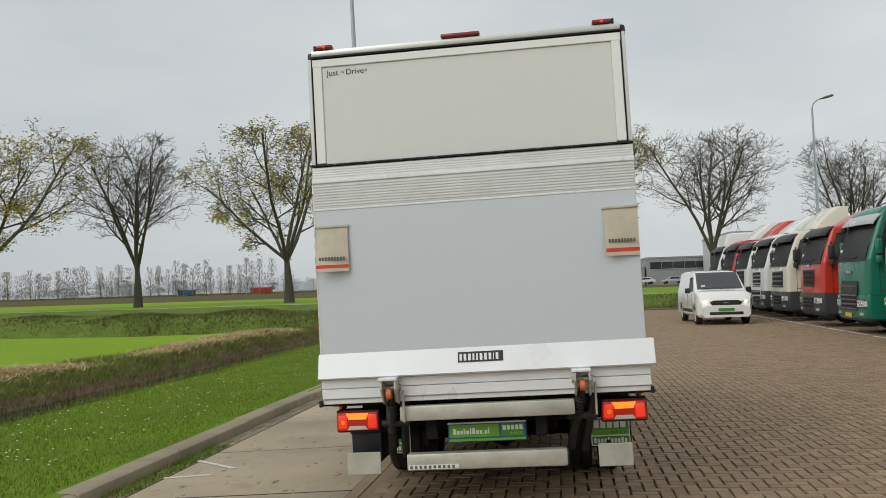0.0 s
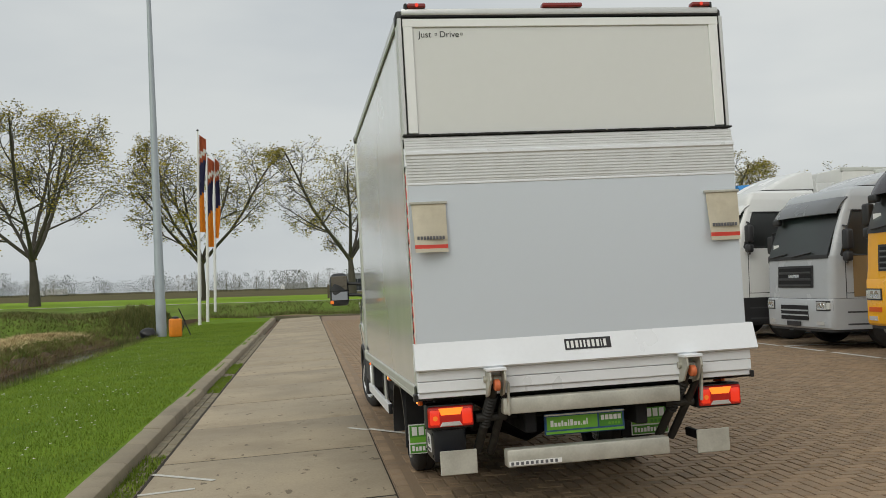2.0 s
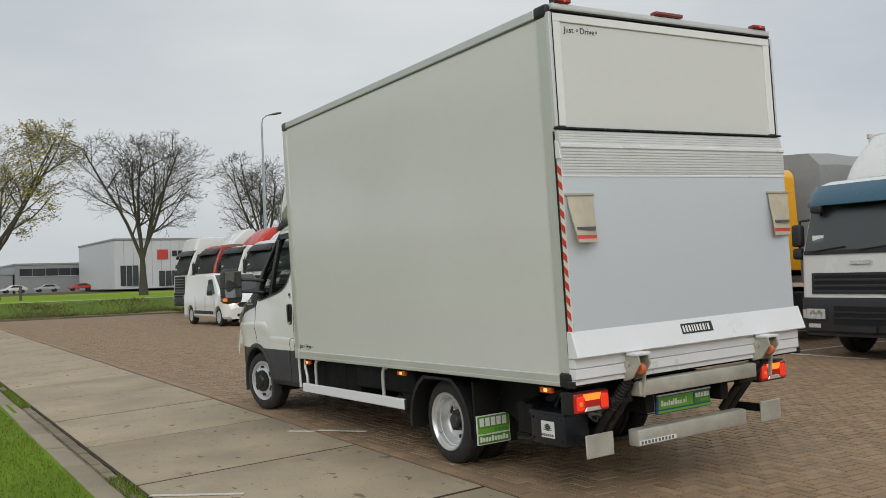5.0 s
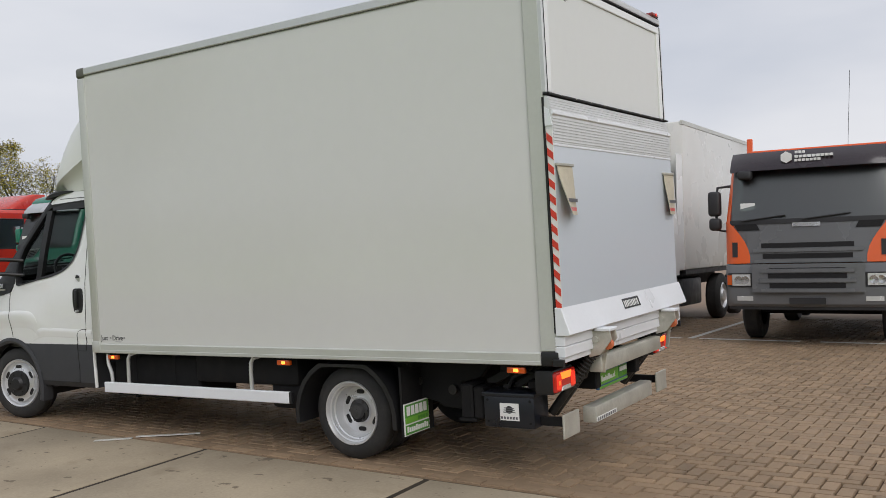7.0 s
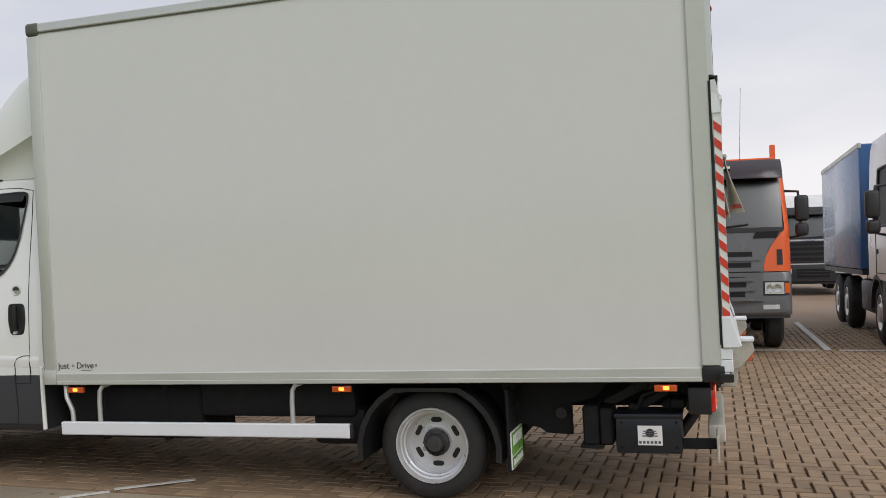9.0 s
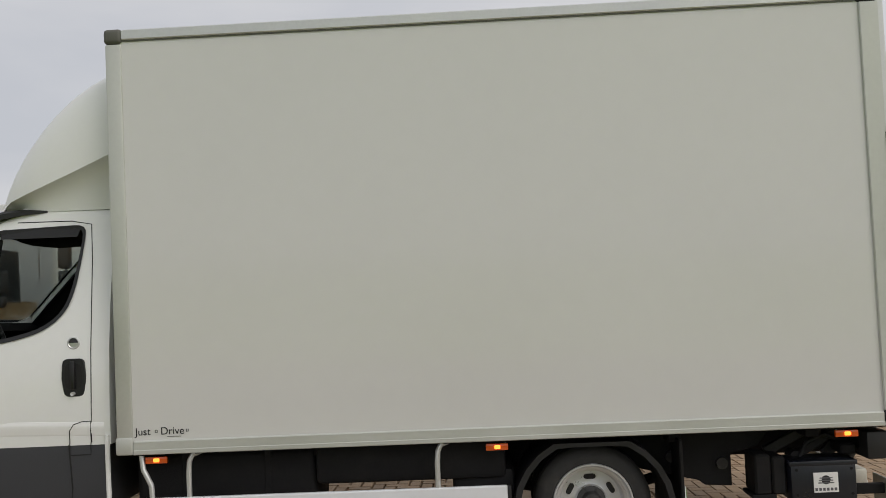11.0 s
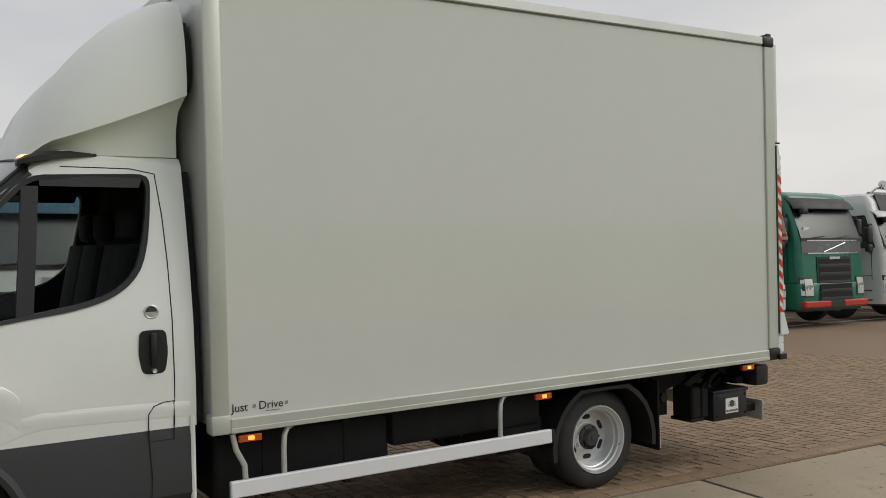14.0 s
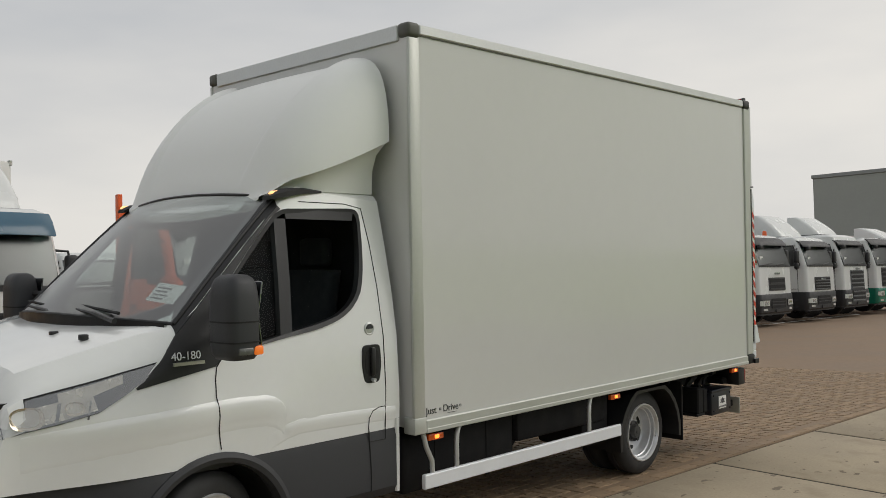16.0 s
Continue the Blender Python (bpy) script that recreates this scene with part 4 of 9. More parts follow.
for (ya, za), (yb, zb), w in (((-1.07, 0.60), (-1.36, 0.745), 0.030), ((-1.24, 0.56), (-1.55, 0.745), 0.024), ((-1.42, 0.57), (-1.62, 0.74), 0.034)):
    d = Vector((0, yb - ya, zb - za)).normalized()
    n = Vector((0, -d.z, d.y)) * w
    dpart("lift_strut", prism(bmesh.new(), [(ya + n.y, za + n.z), (yb + n.y, zb + n.z), (yb - n.y, zb - n.z), (ya - n.y, za - n.z)], "x", -0.79, -0.75, 0.006), "grimy_steel", "grimy slanting lift strut")
for yy, zz in ((-1.24, 0.575), (-1.36, 0.72), (-0.80, 0.55), (-0.50, 0.60)):
    dpart("pivot", lathe(bmesh.new(), [(-0.83, 0.0001), (-0.83, 0.035), (-0.72, 0.035), (-0.72, 0.0001)], 12, "x", (0, yy, zz)), "grimy_steel")
dpart("hose", tube(bmesh.new(), [(-0.85, -1.25, 0.57), (-0.84, -1.30, 0.66), (-0.84, -1.40, 0.70), (-0.80, -1.52, 0.66), (-0.74, -1.56, 0.56)], 0.012, 8), "rubber", "black hydraulic hose")
dpart("lift_frame", box(-0.95, 0.95, -1.55, -1.46, 0.60, 0.66, 0.01), "chassis")
# mud flaps with green signs
for s in (-1, 1):
    a, b = sorted((s * 1.06, s * 0.66))
    mf = dpart("mud_flap", box(a, b, -0.52, -0.50, 0.235, 0.74, 0.006), "chassis", "black rubber mud flap")
    a, b = sorted((s * 1.05, s * 0.74))
    sgn = dpart("sign", box(a, b, -0.528, -0.521, 0.245, 0.470), "sticker", "green and white dealer sign", mf)
    dpart("field", box(a + 0.008, b - 0.008, -0.532, -0.527, 0.335, 0.462), "green_sign", "", sgn)
    dpart("field", box(a + 0.008, b - 0.008, -0.5325, -0.527, 0.330, 0.372), "lime_sign", "", sgn)
    dpart("field", box(a + 0.008, b - 0.008, -0.532, -0.527, 0.253, 0.318), "green_sign", "", sgn)
    for i in range(5):
        dpart("bar", box(a + 0.025 + i * 0.053, a + 0.065 + i * 0.053, -0.534, -0.530, 0.385, 0.450), "sticker", "", sgn)
    for i in range(4):
        dpart("bar", box(a + 0.16 + i * 0.033, a + 0.184 + i * 0.033, -0.535, -0.532, 0.340, 0.364), "green_sign", "", sgn)
    for i in range(10):
        dpart("bar", box(a + 0.022 + i * 0.027, a + 0.041 + i * 0.027, -0.535, -0.531, 0.268, 0.300 + (0.008 if i % 4 == 0 else 0)), "sticker", "", sgn)
    # rear mudguard
    ring = bmesh.new()
    pts_o, pts_i = [], []
    for k in range(15):
        t = radians(-8 + 196 * k / 14)
        pts_o.append((0.47 * math.cos(t), 0.35 + 0.45 * min(math.sin(t), 0.88)))
        pts_i.append((0.435 * math.cos(t), 0.35 + 0.415 * min(math.sin(t), 0.9)))
    a, b = sorted((s * 1.065, s * 0.60))
    prism(ring, pts_o + pts_i[::-1], "x", a, b)
    dpart("mudguard", ring, "black", "black plastic rear mudguard")


def wheel(parent, x, y, z, side, deep):
    """Wheel whose outer face is at x, facing side (-1 left, 1 right)."""
    R, W = 0.345, 0.19
    def sx(d):
        return -side * d
    t = lathe(bmesh.new(), [(sx(0.015), 0.232), (sx(0.002), 0.245), (sx(0.0), 0.27), (sx(0.008), 0.31), (sx(0.028), 0.337), (sx(0.04), R), (sx(0.085), R), (sx(0.088), R - 0.008), (sx(0.102), R - 0.008), (sx(0.105), R), (sx(W - 0.04), R), (sx(W - 0.028), 0.337), (sx(W - 0.008), 0.31), (sx(W), 0.27), (sx(W - 0.015), 0.232), (sx(W - 0.03), 0.225), (sx(0.03), 0.225), (sx(0.015), 0.232)], 56)
    wh = part("wheel", t, M["rubber"], parent, "black tyre on a silver steel rim")
    wh.location = (x, y, z)
    if deep:
        prof = [(sx(0.012), 0.240), (sx(-0.004), 0.236), (sx(-0.004), 0.228), (sx(0.006), 0.222), (sx(0.022), 0.216), (sx(0.026), 0.206), (sx(0.055), 0.203), (sx(0.060), 0.194), (sx(0.115), 0.190), (sx(0.132), 0.178), (sx(0.130), 0.13), (sx(0.124), 0.095), (sx(0.11), 0.088), (sx(0.108), 0.0)]
    else:
        prof = [(sx(0.012), 0.236), (sx(0.0), 0.228), (sx(0.006), 0.214), (sx(0.03), 0.206), (sx(0.04), 0.185), (sx(0.012), 0.175), (sx(0.008), 0.135), (sx(0.0), 0.12), (sx(0.0), 0.09), (sx(0.0), 0.0)]
    rim = part("rim", lathe(bmesh.new(), prof, 48), M["rim"], wh, "silver steel rim")
    d0 = 0.131 if deep else 0.012
    hole = bmesh.new()
    rs = 0.140 if deep else 0.163
    slot = [(cx * 0.021 + 0.016 * math.cos(a), rs + 0.016 * math.sin(a)) for cx, a in [(-1, radians(90 + 45 * k)) for k in range(5)] + [(1, radians(-90 + 45 * k)) for k in range(5)]]
    prism(hole, slot, "x", sx(d0 - 0.004), sx(d0 + 0.02))
    frame_ring = [(cx * 0.022 + 0.023 * math.cos(a), rs + 0.022 * math.sin(a)) for cx, a in [(-1, radians(90 + 45 * k)) for k in range(5)] + [(1, radians(-90 + 45 * k)) for k in range(5)]]
    lip = prism(bmesh.new(), frame_ring, "x", sx(d0 - 0.002), sx(d0 + 0.02), 0.002)
    hm = None
    for k in range(6):
        if hm is None:
            o = part("rim_slot", hole, M["seal"], rim)
            hm = o.data
        else:
            o = shared("rim_slot", hm, rim, (0, 0, 0))
        o.rotation_euler = (2 * math.pi * k / 6, 0, 0)
        if k == 0:
            e = part("slot_edge", lip, M["rim"], rim)
            em = e.data
        else:
            e = shared("slot_edge", em, rim, (0, 0, 0))
        e.rotation_euler = (2 * math.pi * k / 6, 0, 0)
    hub = bmesh.new()
    if deep:
        lathe(hub, [(sx(0.108), 0.088), (sx(0.098), 0.086), (sx(0.092), 0.060), (sx(0.070), 0.055), (sx(0.058), 0.048), (sx(0.056), 0.022), (sx(0.052), 0.020), (sx(0.050), 0.0)], 24)
        part("hub", hub, M["dark_rim"], rim, "dark grey wheel hub")
    else:
        lathe(hub, [(sx(0.002), 0.128), (sx(-0.018), 0.124), (sx(-0.022), 0.07), (sx(-0.045), 0.05), (sx(-0.048), 0.0)], 24)
        part("hub", hub, M["black"], rim, "black wheel centre cover")
    nut = lathe(bmesh.new(), [(sx(0.110 if deep else -0.005), 0.013), (sx(0.086 if deep else -0.026), 0.012), (sx(0.084 if deep else -0.028), 0.0)], 6)
    nm = None
    for k in range(6):
        a = 2 * math.pi * k / 6
        loc = (0, 0.075 * math.cos(a), 0.075 * math.sin(a)) if deep else (0, 0.095 * math.cos(a), 0.095 * math.sin(a))
        if nm is None:
            o = part("wheel_nut", nut, M["dark_rim"] if deep else M["black"], rim)
            nm = o.data
            o.location = loc
        else:
            shared("wheel_nut", nm, rim, loc)
    return wh


def tf_ground(x, y):
    return -0.028 * x + 0.018 * y


for s in (-1, 1):
    wheel(daily, s * 0.985, 0.0, 0.345 + tf_ground(s * 0.9, 0), s, True)
    wheel(daily, s * 0.745, 0.0, 0.345 + tf_ground(s * 0.9, 0), s, True)
    wheel(daily, s * 1.0, 4.10, 0.345 + tf_ground(s * 0.9, 4.1), s, False).rotation_euler = (0, 0, radians(13))

# ---- the truck's cab ----
def cab_top(y):
    """Top line along the middle: roof, windscreen, bonnet, nose."""
    if y <= 3.42:
        return 2.275 + 0.035 * smooth(2.8, 3.3, y)
    if y <= 3.56:
        return 2.31 - 0.06 * smooth(3.42, 3.56, y)
    if y <= 4.28:
        return 2.25 - 0.83 * ((y - 3.56) / 0.86) ** 1.06
    if y <= 4.98:
        return 1.56 - 0.17 * ((y - 4.28) / 0.70) ** 1.25
    return 1.39 - 0.42 * smooth(4.98, 5.19, y)


def cab_half(y, z_low=0.845):
    """Half cross section of the cab at y, from the sill to the middle of the top."""
    nose = smooth(4.15, 5.16, y)
    w_low = 1.045 - 0.16 * nose ** 2
    w_belt = 1.035 - 0.17 * nose ** 1.5
    top = cab_top(y)
    belt = min(1.40 - 0.19 * max(0.0, y - 4.30), top - 0.05)
    k = max(0.0, min(1.0, (top - 1.45) / 0.85))
    w_roof = w_belt - 0.135 * k - 0.03 - 0.05 * smooth(4.25, 4.4, y)
    edge = top - 0.055
    b = 0.006 + 0.011 * smooth(3.45, 3.75, y) * (1 - 0.5 * nose)
    zm = min(0.98 + 0.10 * smooth(3.50, 3.78, y), top - 0.2)
    pts = [(w_low, z_low), (w_low + b * 0.6, zm - 0.06), (w_low + b, zm), (w_low + b * 0.9, zm + 0.05), (w_low + 0.006, zm + 0.10), (w_belt, max(belt, zm + 0.11))]
    belt = pts[-1][1]
    for f in (0.33, 0.66):
        pts.append((w_belt + (w_roof - w_belt) * f ** 1.25, belt + (max(edge, belt + 0.01) - belt) * f))
    edge = max(edge, belt + 0.012)
    pts += [(w_roof, edge), (w_roof - 0.035, edge + 0.035), (w_roof - 0.10, edge + 0.05), (w_roof * 0.55, edge + 0.068), (0.0, edge + 0.078)]
    return pts


def cab_ring(y, inset=0.0, z_low=0.845):
    pts = cab_half(y, z_low)
    n = len(pts)
    left = [(-max(0.0, x - inset) if i < n - 1 else 0.0, y, z - (inset if i > 7 else 0)) for i, (x, z) in enumerate(pts)]
    right = [(max(0.0, x - inset), y, z - (inset if i > 7 else 0)) for i, (x, z) in list(enumerate(pts))[:-1]][::-1]
    return left + right


def cab_x(y, z):
    """How far the cab's outside stands from the middle at a place of its side."""
    pts = cab_half(y)
    for (xa, za), (xb, zb) in zip(pts, pts[1:]):
        if za <= z <= zb:
            return xa + (xb - xa) * (z - za) / max(1e-6, zb - za)
    return pts[0][0] if z < pts[0][1] else pts[8][0]


def skin(rows, s, out, thick, name, material, label="", parent=None, sm=40):
    """A thin panel laid on the cab's side: rows of (y, z) points."""
    bm = bmesh.new()
    loft(bm, [[(s * (cab_x(y, z) + out), y, z) for y, z in row] for row in rows], closed=False, cap=False)
    inner_v = {}
    bmesh.ops.recalc_face_normals(bm, faces=bm.faces[:])
    top_faces = bm.faces[:]
    edges = [e for e in bm.edges if e.is_boundary]
    for v in list(bm.verts):
        inner_v[v] = bm.verts.new((v.co.x - s * thick, v.co.y, v.co.z))
    for f in top_faces:
        bm.faces.new([inner_v[v] for v in f.verts][::-1])
    for e in edges:
        a, b = e.verts
        bm.faces.new((a, b, inner_v[b], inner_v[a]))
    bmesh.ops.recalc_face_normals(bm, faces=bm.faces[:])
    return dpart(name, bm, material, label, parent, sm)


ys_out = [2.83, 2.86, 3.0, 3.2, 3.42, 3.56, 3.7, 3.85, 4.0, 4.15, 4.3, 4.42, 4.52, 4.64, 4.76, 4.88, 4.98, 5.05, 5.10, 5.15, 5.18]
outer = loft(bmesh.new(), [cab_ring(y) for y in ys_out])
ys_in = [2.88, 3.2, 3.40, 3.52, 3.66, 3.81, 3.96, 4.11, 4.24, 4.45, 4.60]
inner = loft(bmesh.new(), [cab_ring(y, 0.04, 0.80) for y in ys_in])
WIN = rounded([(3.012, 2.13), (3.030, 1.96), (3.055, 1.80), (3.095, 1.67), (3.17, 1.585), (3.27, 1.53), (3.42, 1.492), (3.62, 1.462), (3.80, 1.43), (3.98, 1.40), (4.00, 1.60), (3.945, 1.755), (3.79, 1.925), (3.64, 2.085), (3.57, 2.14), (3.05, 2.158)], 0.05, 2)
win_cut = prism(bmesh.new(), WIN, "x", -1.3, 1.3)
# windscreen opening, bowed forward, pushed straight up through the slope
def ws_edge(k, u, inset=0.0):
    """A point of the windscreen: k runs from top to foot, u across."""
    y = 3.575 + (4.27 - 3.575) * k
    pts = cab_half(y)
    w = pts[9][0] - inset
    bow = (0.09 + 0.12 * k) * (1 - u * u)
    return (w * u, y + bow, pts[9][1] + 0.006 + (0.045 - 0.012 * k) * (1 - u * u))


ws = bmesh.new()
rim_t = [ws_edge(0.04, -1 + i / 4, 0.07) for i in range(9)]
rim_b = [ws_edge(0.97, 1 - i / 4, 0.07) for i in range(9)]
prism(ws, [(x, y) for x, y, z in rim_t + rim_b], "z", 1.46, 2.7)
arches = [lathe(bmesh.new(), [(s * 1.4, 0.0001), (s * 1.4, 0.455), (s * 0.55, 0.455), (s * 0.55, 0.0001)], 40, "x", (0, 4.10, 0.42)) for s in (-1, 1)]
lining_o = loft(bmesh.new(), [cab_ring(y, 0.043, 0.86) for y in ys_in])
lining_i = loft(bmesh.new(), [cab_ring(y, 0.055, 0.87) for y in [2.90] + ys_in[1:-1] + [4.59]])
lining_win = prism(bmesh.new(), WIN, "x", -1.3, 1.3)
lining_ws = prism(bmesh.new(), [(x, y) for x, y, z in rim_t + rim_b], "z", 1.46, 2.7)
dpart("cab_lining", cut(lining_o, [lining_i, lining_win, lining_ws]), "lining", "dark cab lining", sm=30)
cab = dpart("cab_shell", cut(outer, [inner, win_cut, ws] + arches), "white_paint", "white painted cab shell", sm=30)

# pressed swellings: one over the wheel, one along the sill
SWELL = [(5.02, 1.10), (4.85, 1.118), (4.64, 1.138), (4.35, 1.152), (4.10, 1.163), (3.95, 1.166), (3.80, 1.158), (3.74, 1.140), (3.70, 1.112), (3.68, 1.085), (3.67, 1.055)]
SILL = [(3.76, 0.945), (3.72, 0.960), (3.66, 0.982), (3.58, 0.998), (3.40, 0.996), (3.10, 0.988), (2.865, 0.978)]


def swell_out(y, z):
    """How far the pressed swelling stands out at a place of the cab's side."""
    for line, drop, h in ((SWELL, 0.18, 0.0085), (SILL, 0.09, 0.005)):
        for (ya, za), (yb, zb) in zip(line, line[1:]):
            if yb <= y <= ya:
                top = za + (zb - za) * (y - ya) / (yb - ya)
                ends = smooth(0, 0.16, y - line[-1][0]) * smooth(0, 0.45, line[0][0] - y) if line is SWELL else smooth(0, 0.12, line[0][0] - y)
                d = top - z
                if 0 <= d <= drop:
                    return h * ends * smooth(0, 0.028, d) * (1 - smooth(0.35 * drop, drop, d)) + 0.0004
    return 0.0


# lower cladding in dark plastic, with the wheel arches cut out
def low_ring(y):
    nose = smooth(4.30, 5.15, y)
    w = 1.052 - 0.24 * nose ** 1.2
    z0 = 0.45 if y < 3.75 else 0.36 + 0.06 * smooth(4.9, 5.2, y)
    z1 = 0.85 + 0.12 * smooth(4.42, 4.74, y)
    return [(-w + 0.03, y, z0), (-w, y, z0 + 0.05), (-w, y, z1 - 0.05), (-w + 0.012, y, z1), (w - 0.012, y, z1), (w, y, z1 - 0.05), (w, y, z0 + 0.05), (w - 0.03, y, z0)]


low = loft(bmesh.new(), [low_ring(y) for y in (2.86, 3.2, 3.6, 3.76, 4.0, 4.3, 4.45, 4.52, 4.6, 4.68, 4.76, 4.85, 5.0, 5.1, 5.19)])
lows = [lathe(bmesh.new(), [(s * 1.4, 0.0001), (s * 1.4, 0.43), (s * 0.55, 0.43), (s * 0.55, 0.0001)], 40, "x", (0, 4.10, 0.42)) for s in (-1, 1)]
dpart("lower_cladding", cut(low, lows), "grey_plastic", "dark grey plastic sill and bumper", sm=30)
for s in (-1, 1):
    dpart("rear_seam_strip", tube(bmesh.new(), [(s * 1.04, 2.852, 0.46), (s * 1.046, 2.852, 0.7), (s * 1.046, 2.852, 0.9)], 0.015, 8), "white_paint", "white corner strip at the back of the cab")
    lip_o = [(4.10 + 0.478 * math.cos(t), 0.42 + 0.478 * math.sin(t)) for t in [radians(-14 + 208 * k / 32) for k in range(33)]]
    lip_i = [(4.10 + 0.425 * math.cos(t), 0.42 + 0.425 * math.sin(t)) for t in [radians(-14 + 208 * k / 32) for k in range(33)]]
    bm = bmesh.new()
    loft(bm, [[(s * (cab_x(y, max(z, 0.85)) + o), y, z) for (y, z), o in ((po, 0.010), (((po[0] + pi[0]) / 2, (po[1] + pi[1]) / 2), 0.022), (pi, 0.012), (pi, -0.09), (po, -0.09))] for po, pi in zip(lip_o, lip_i)])
    dpart("wheel_arch", bm, "grey_plastic", "dark grey wheel arch trim")
    liner_o = [(4.10 + 0.43 * math.cos(t), 0.42 + 0.43 * math.sin(t)) for t in [radians(-10 + 200 * k / 20) for k in range(21)]]
    liner_i = [(4.10 + 0.42 * math.cos(t), 0.42 + 0.42 * math.sin(t)) for t in [radians(-10 + 200 * k / 20) for k in range(21)]]
    a, b = sorted((s * 0.98, s * 0.5))
    dpart("arch_liner", prism(bmesh.new(), liner_o + liner_i[::-1], "x", a, b), "black")
dpart("front_axle", tube(bmesh.new(), [(-0.9, 4.10, 0.42), (0.9, 4.10, 0.42)], 0.05, 10), "chassis")


def mix(p, q, f):
    return (p[0] + (q[0] - p[0]) * f, p[1] + (q[1] - p[1]) * f)


for s in (-1, 1):
    # glazing
    def pane(poly, off, name, material, label, thick=0.006):
        bm = bmesh.new()
        bm.faces.new([bm.verts.new((s * (cab_x(y, z) - off), y, z)) for y, z in (poly if s < 0 else poly[::-1])])
        return dpart(name, bm, material, label, None, 60)
    front = [(3.665, 1.475), (3.80, 1.445), (3.97, 1.41), (3.99, 1.60), (3.935, 1.75), (3.78, 1.92), (3.64, 2.07), (3.60, 2.10)]
    door = [(3.022, 2.13), (3.040, 1.96), (3.065, 1.80), (3.105, 1.68), (3.18, 1.597), (3.28, 1.542), (3.42, 1.504), (3.605, 1.475), (3.56, 2.135), (3.06, 2.15)]
    for poly, nm in ((front, "quarter_window"), (door, "door_window")):
        w = pane(poly, 0.024, nm, "quarter_glass" if nm == "quarter_window" else "side_glass", "tinted side window")
        w.visible_shadow = False
    # black window surround: a ring along the opening
    n = len(WIN)
    cx = sum(p[0] for p in WIN) / n
    cz = sum(p[1] for p in WIN) / n

    def grow(p, d):
        v = Vector((p[0] - cx, p[1] - cz))
        v = v * (1 + d / v.length)
        return (cx + v.x, cz + v.y)
    bm = bmesh.new()
    r_o = [bm.verts.new((s * (cab_x(*grow(p, 0.016)) + 0.008), *grow(p, 0.016))) for p in WIN]
    r_i = [bm.verts.new((s * (cab_x(*grow(p, -0.010)) + 0.003), *grow(p, -0.010))) for p in WIN]
    r_b = [bm.verts.new((s * (cab_x(*grow(p, -0.010)) - 0.04), *grow(p, -0.010))) for p in WIN]
    for i in range(n):
        bm.faces.new((r_o[i], r_o[(i + 1) % n], r_i[(i + 1) % n], r_i[i]))
        bm.faces.new((r_i[i], r_i[(i + 1) % n], r_b[(i + 1) % n], r_b[i]))
    bmesh.ops.recalc_face_normals(bm, faces=bm.faces[:])
    dpart("window_surround", bm, "black", "black window surround")
    bm = bmesh.new()
    loft(bm, [[(s * (cab_x(3.58, z) + 0.002 - d), y, z) for d, y in ((0, 3.600 - o), (0, 3.678 - o), (0.04, 3.678 - o), (0.04, 3.600 - o))] for z, o in ((1.46, 0), (1.75, 0.025), (2.10, 0.055))])
    dpart("window_divider", bm, "black", "black window post")
    skin([[(3.06, 2.095), (3.30, 2.097), (3.54, 2.10)], [(3.04, 2.150), (3.30, 2.152), (3.54, 2.148)]], s, 0.002, 0.01, "wind_deflector", "black", "dark strip along the window's top")
    # black pillar panel from the roof corner down past the windscreen's foot
    lo = [(3.57, 2.155), (3.65, 2.10), (3.80, 1.94), (3.955, 1.768), (4.012, 1.60), (4.02, 1.42), (4.09, 1.335), (4.30, 1.300), (4.51, 1.262)]
    hi = [(y, cab_half(y)[8][1] - 0.004) for y in (3.585, 3.67, 3.83, 3.98, 4.10, 4.20, 4.285)] + [(4.37, 1.402), (4.512, 1.270)]
    skin([[mix(a, b, f) for a, b in zip(lo, hi)] for f in (0, 0.25, 0.5, 0.75, 1.0)], s, 0.007, 0.02, "pillar_panel", "black", "black pillar and fender panel")
    bm = bmesh.new()
    loft(bm, [[(s * (cab_half(y)[8][0] + 0.006), y, cab_half(y)[8][1] - 0.012), (s * (cab_half(y)[8][0] - 0.012), y, cab_half(y)[8][1] + 0.022), (s * (cab_half(y)[9][0] - 0.01), y, cab_half(y)[9][1] + 0.014), (s * (cab_half(y)[9][0] - 0.085), y, cab_half(y)[10][1] + 0.010)] for y in (3.585, 3.66, 3.80, 3.98, 4.14, 4.28)], closed=False, cap=False)
    dpart("pillar_cover", bm, "black", "black pillar edge beside the windscreen")
    for line, drop, nm in ((SWELL, 0.18, "fender_swell"), (SILL, 0.09, "sill_swell")):
        dense = []
        for (ya, za), (yb, zb) in zip(line, line[1:]):
            dense += [(ya + (yb - ya) * k / 3, za + (zb - za) * k / 3) for k in range(3)]
        dense.append(line[-1])
        bm = bmesh.new()
        loft(bm, [[(s * (cab_x(yy, zt - d * drop) + (swell_out(yy, zt - d * drop) if 0 < d < 1 else -0.003)), yy, zt - d * drop) for d in (0, 0.02, 0.06, 0.12, 0.2, 0.35, 0.5, 0.65, 0.8, 0.92, 1)] for yy, zt in dense], closed=False, cap=False)
        dpart(nm, bm, "white_paint", "pressed swelling of the painted side", None, 60)
    # door shut line
    line = [(4.03, 1.40), (4.085, 1.33), (4.095, 1.27), (4.095, 1.18), (4.09, 1.12), (4.088, 1.08), (4.086, 1.02), (4.08, 0.97), (4.07, 0.91)]
    line2 = [(2.945, 0.86), (2.94, 1.1), (2.94, 1.4), (2.945, 1.7), (2.955, 1.95), (2.975, 2.17), (3.10, 2.195), (3.44, 2.20)]
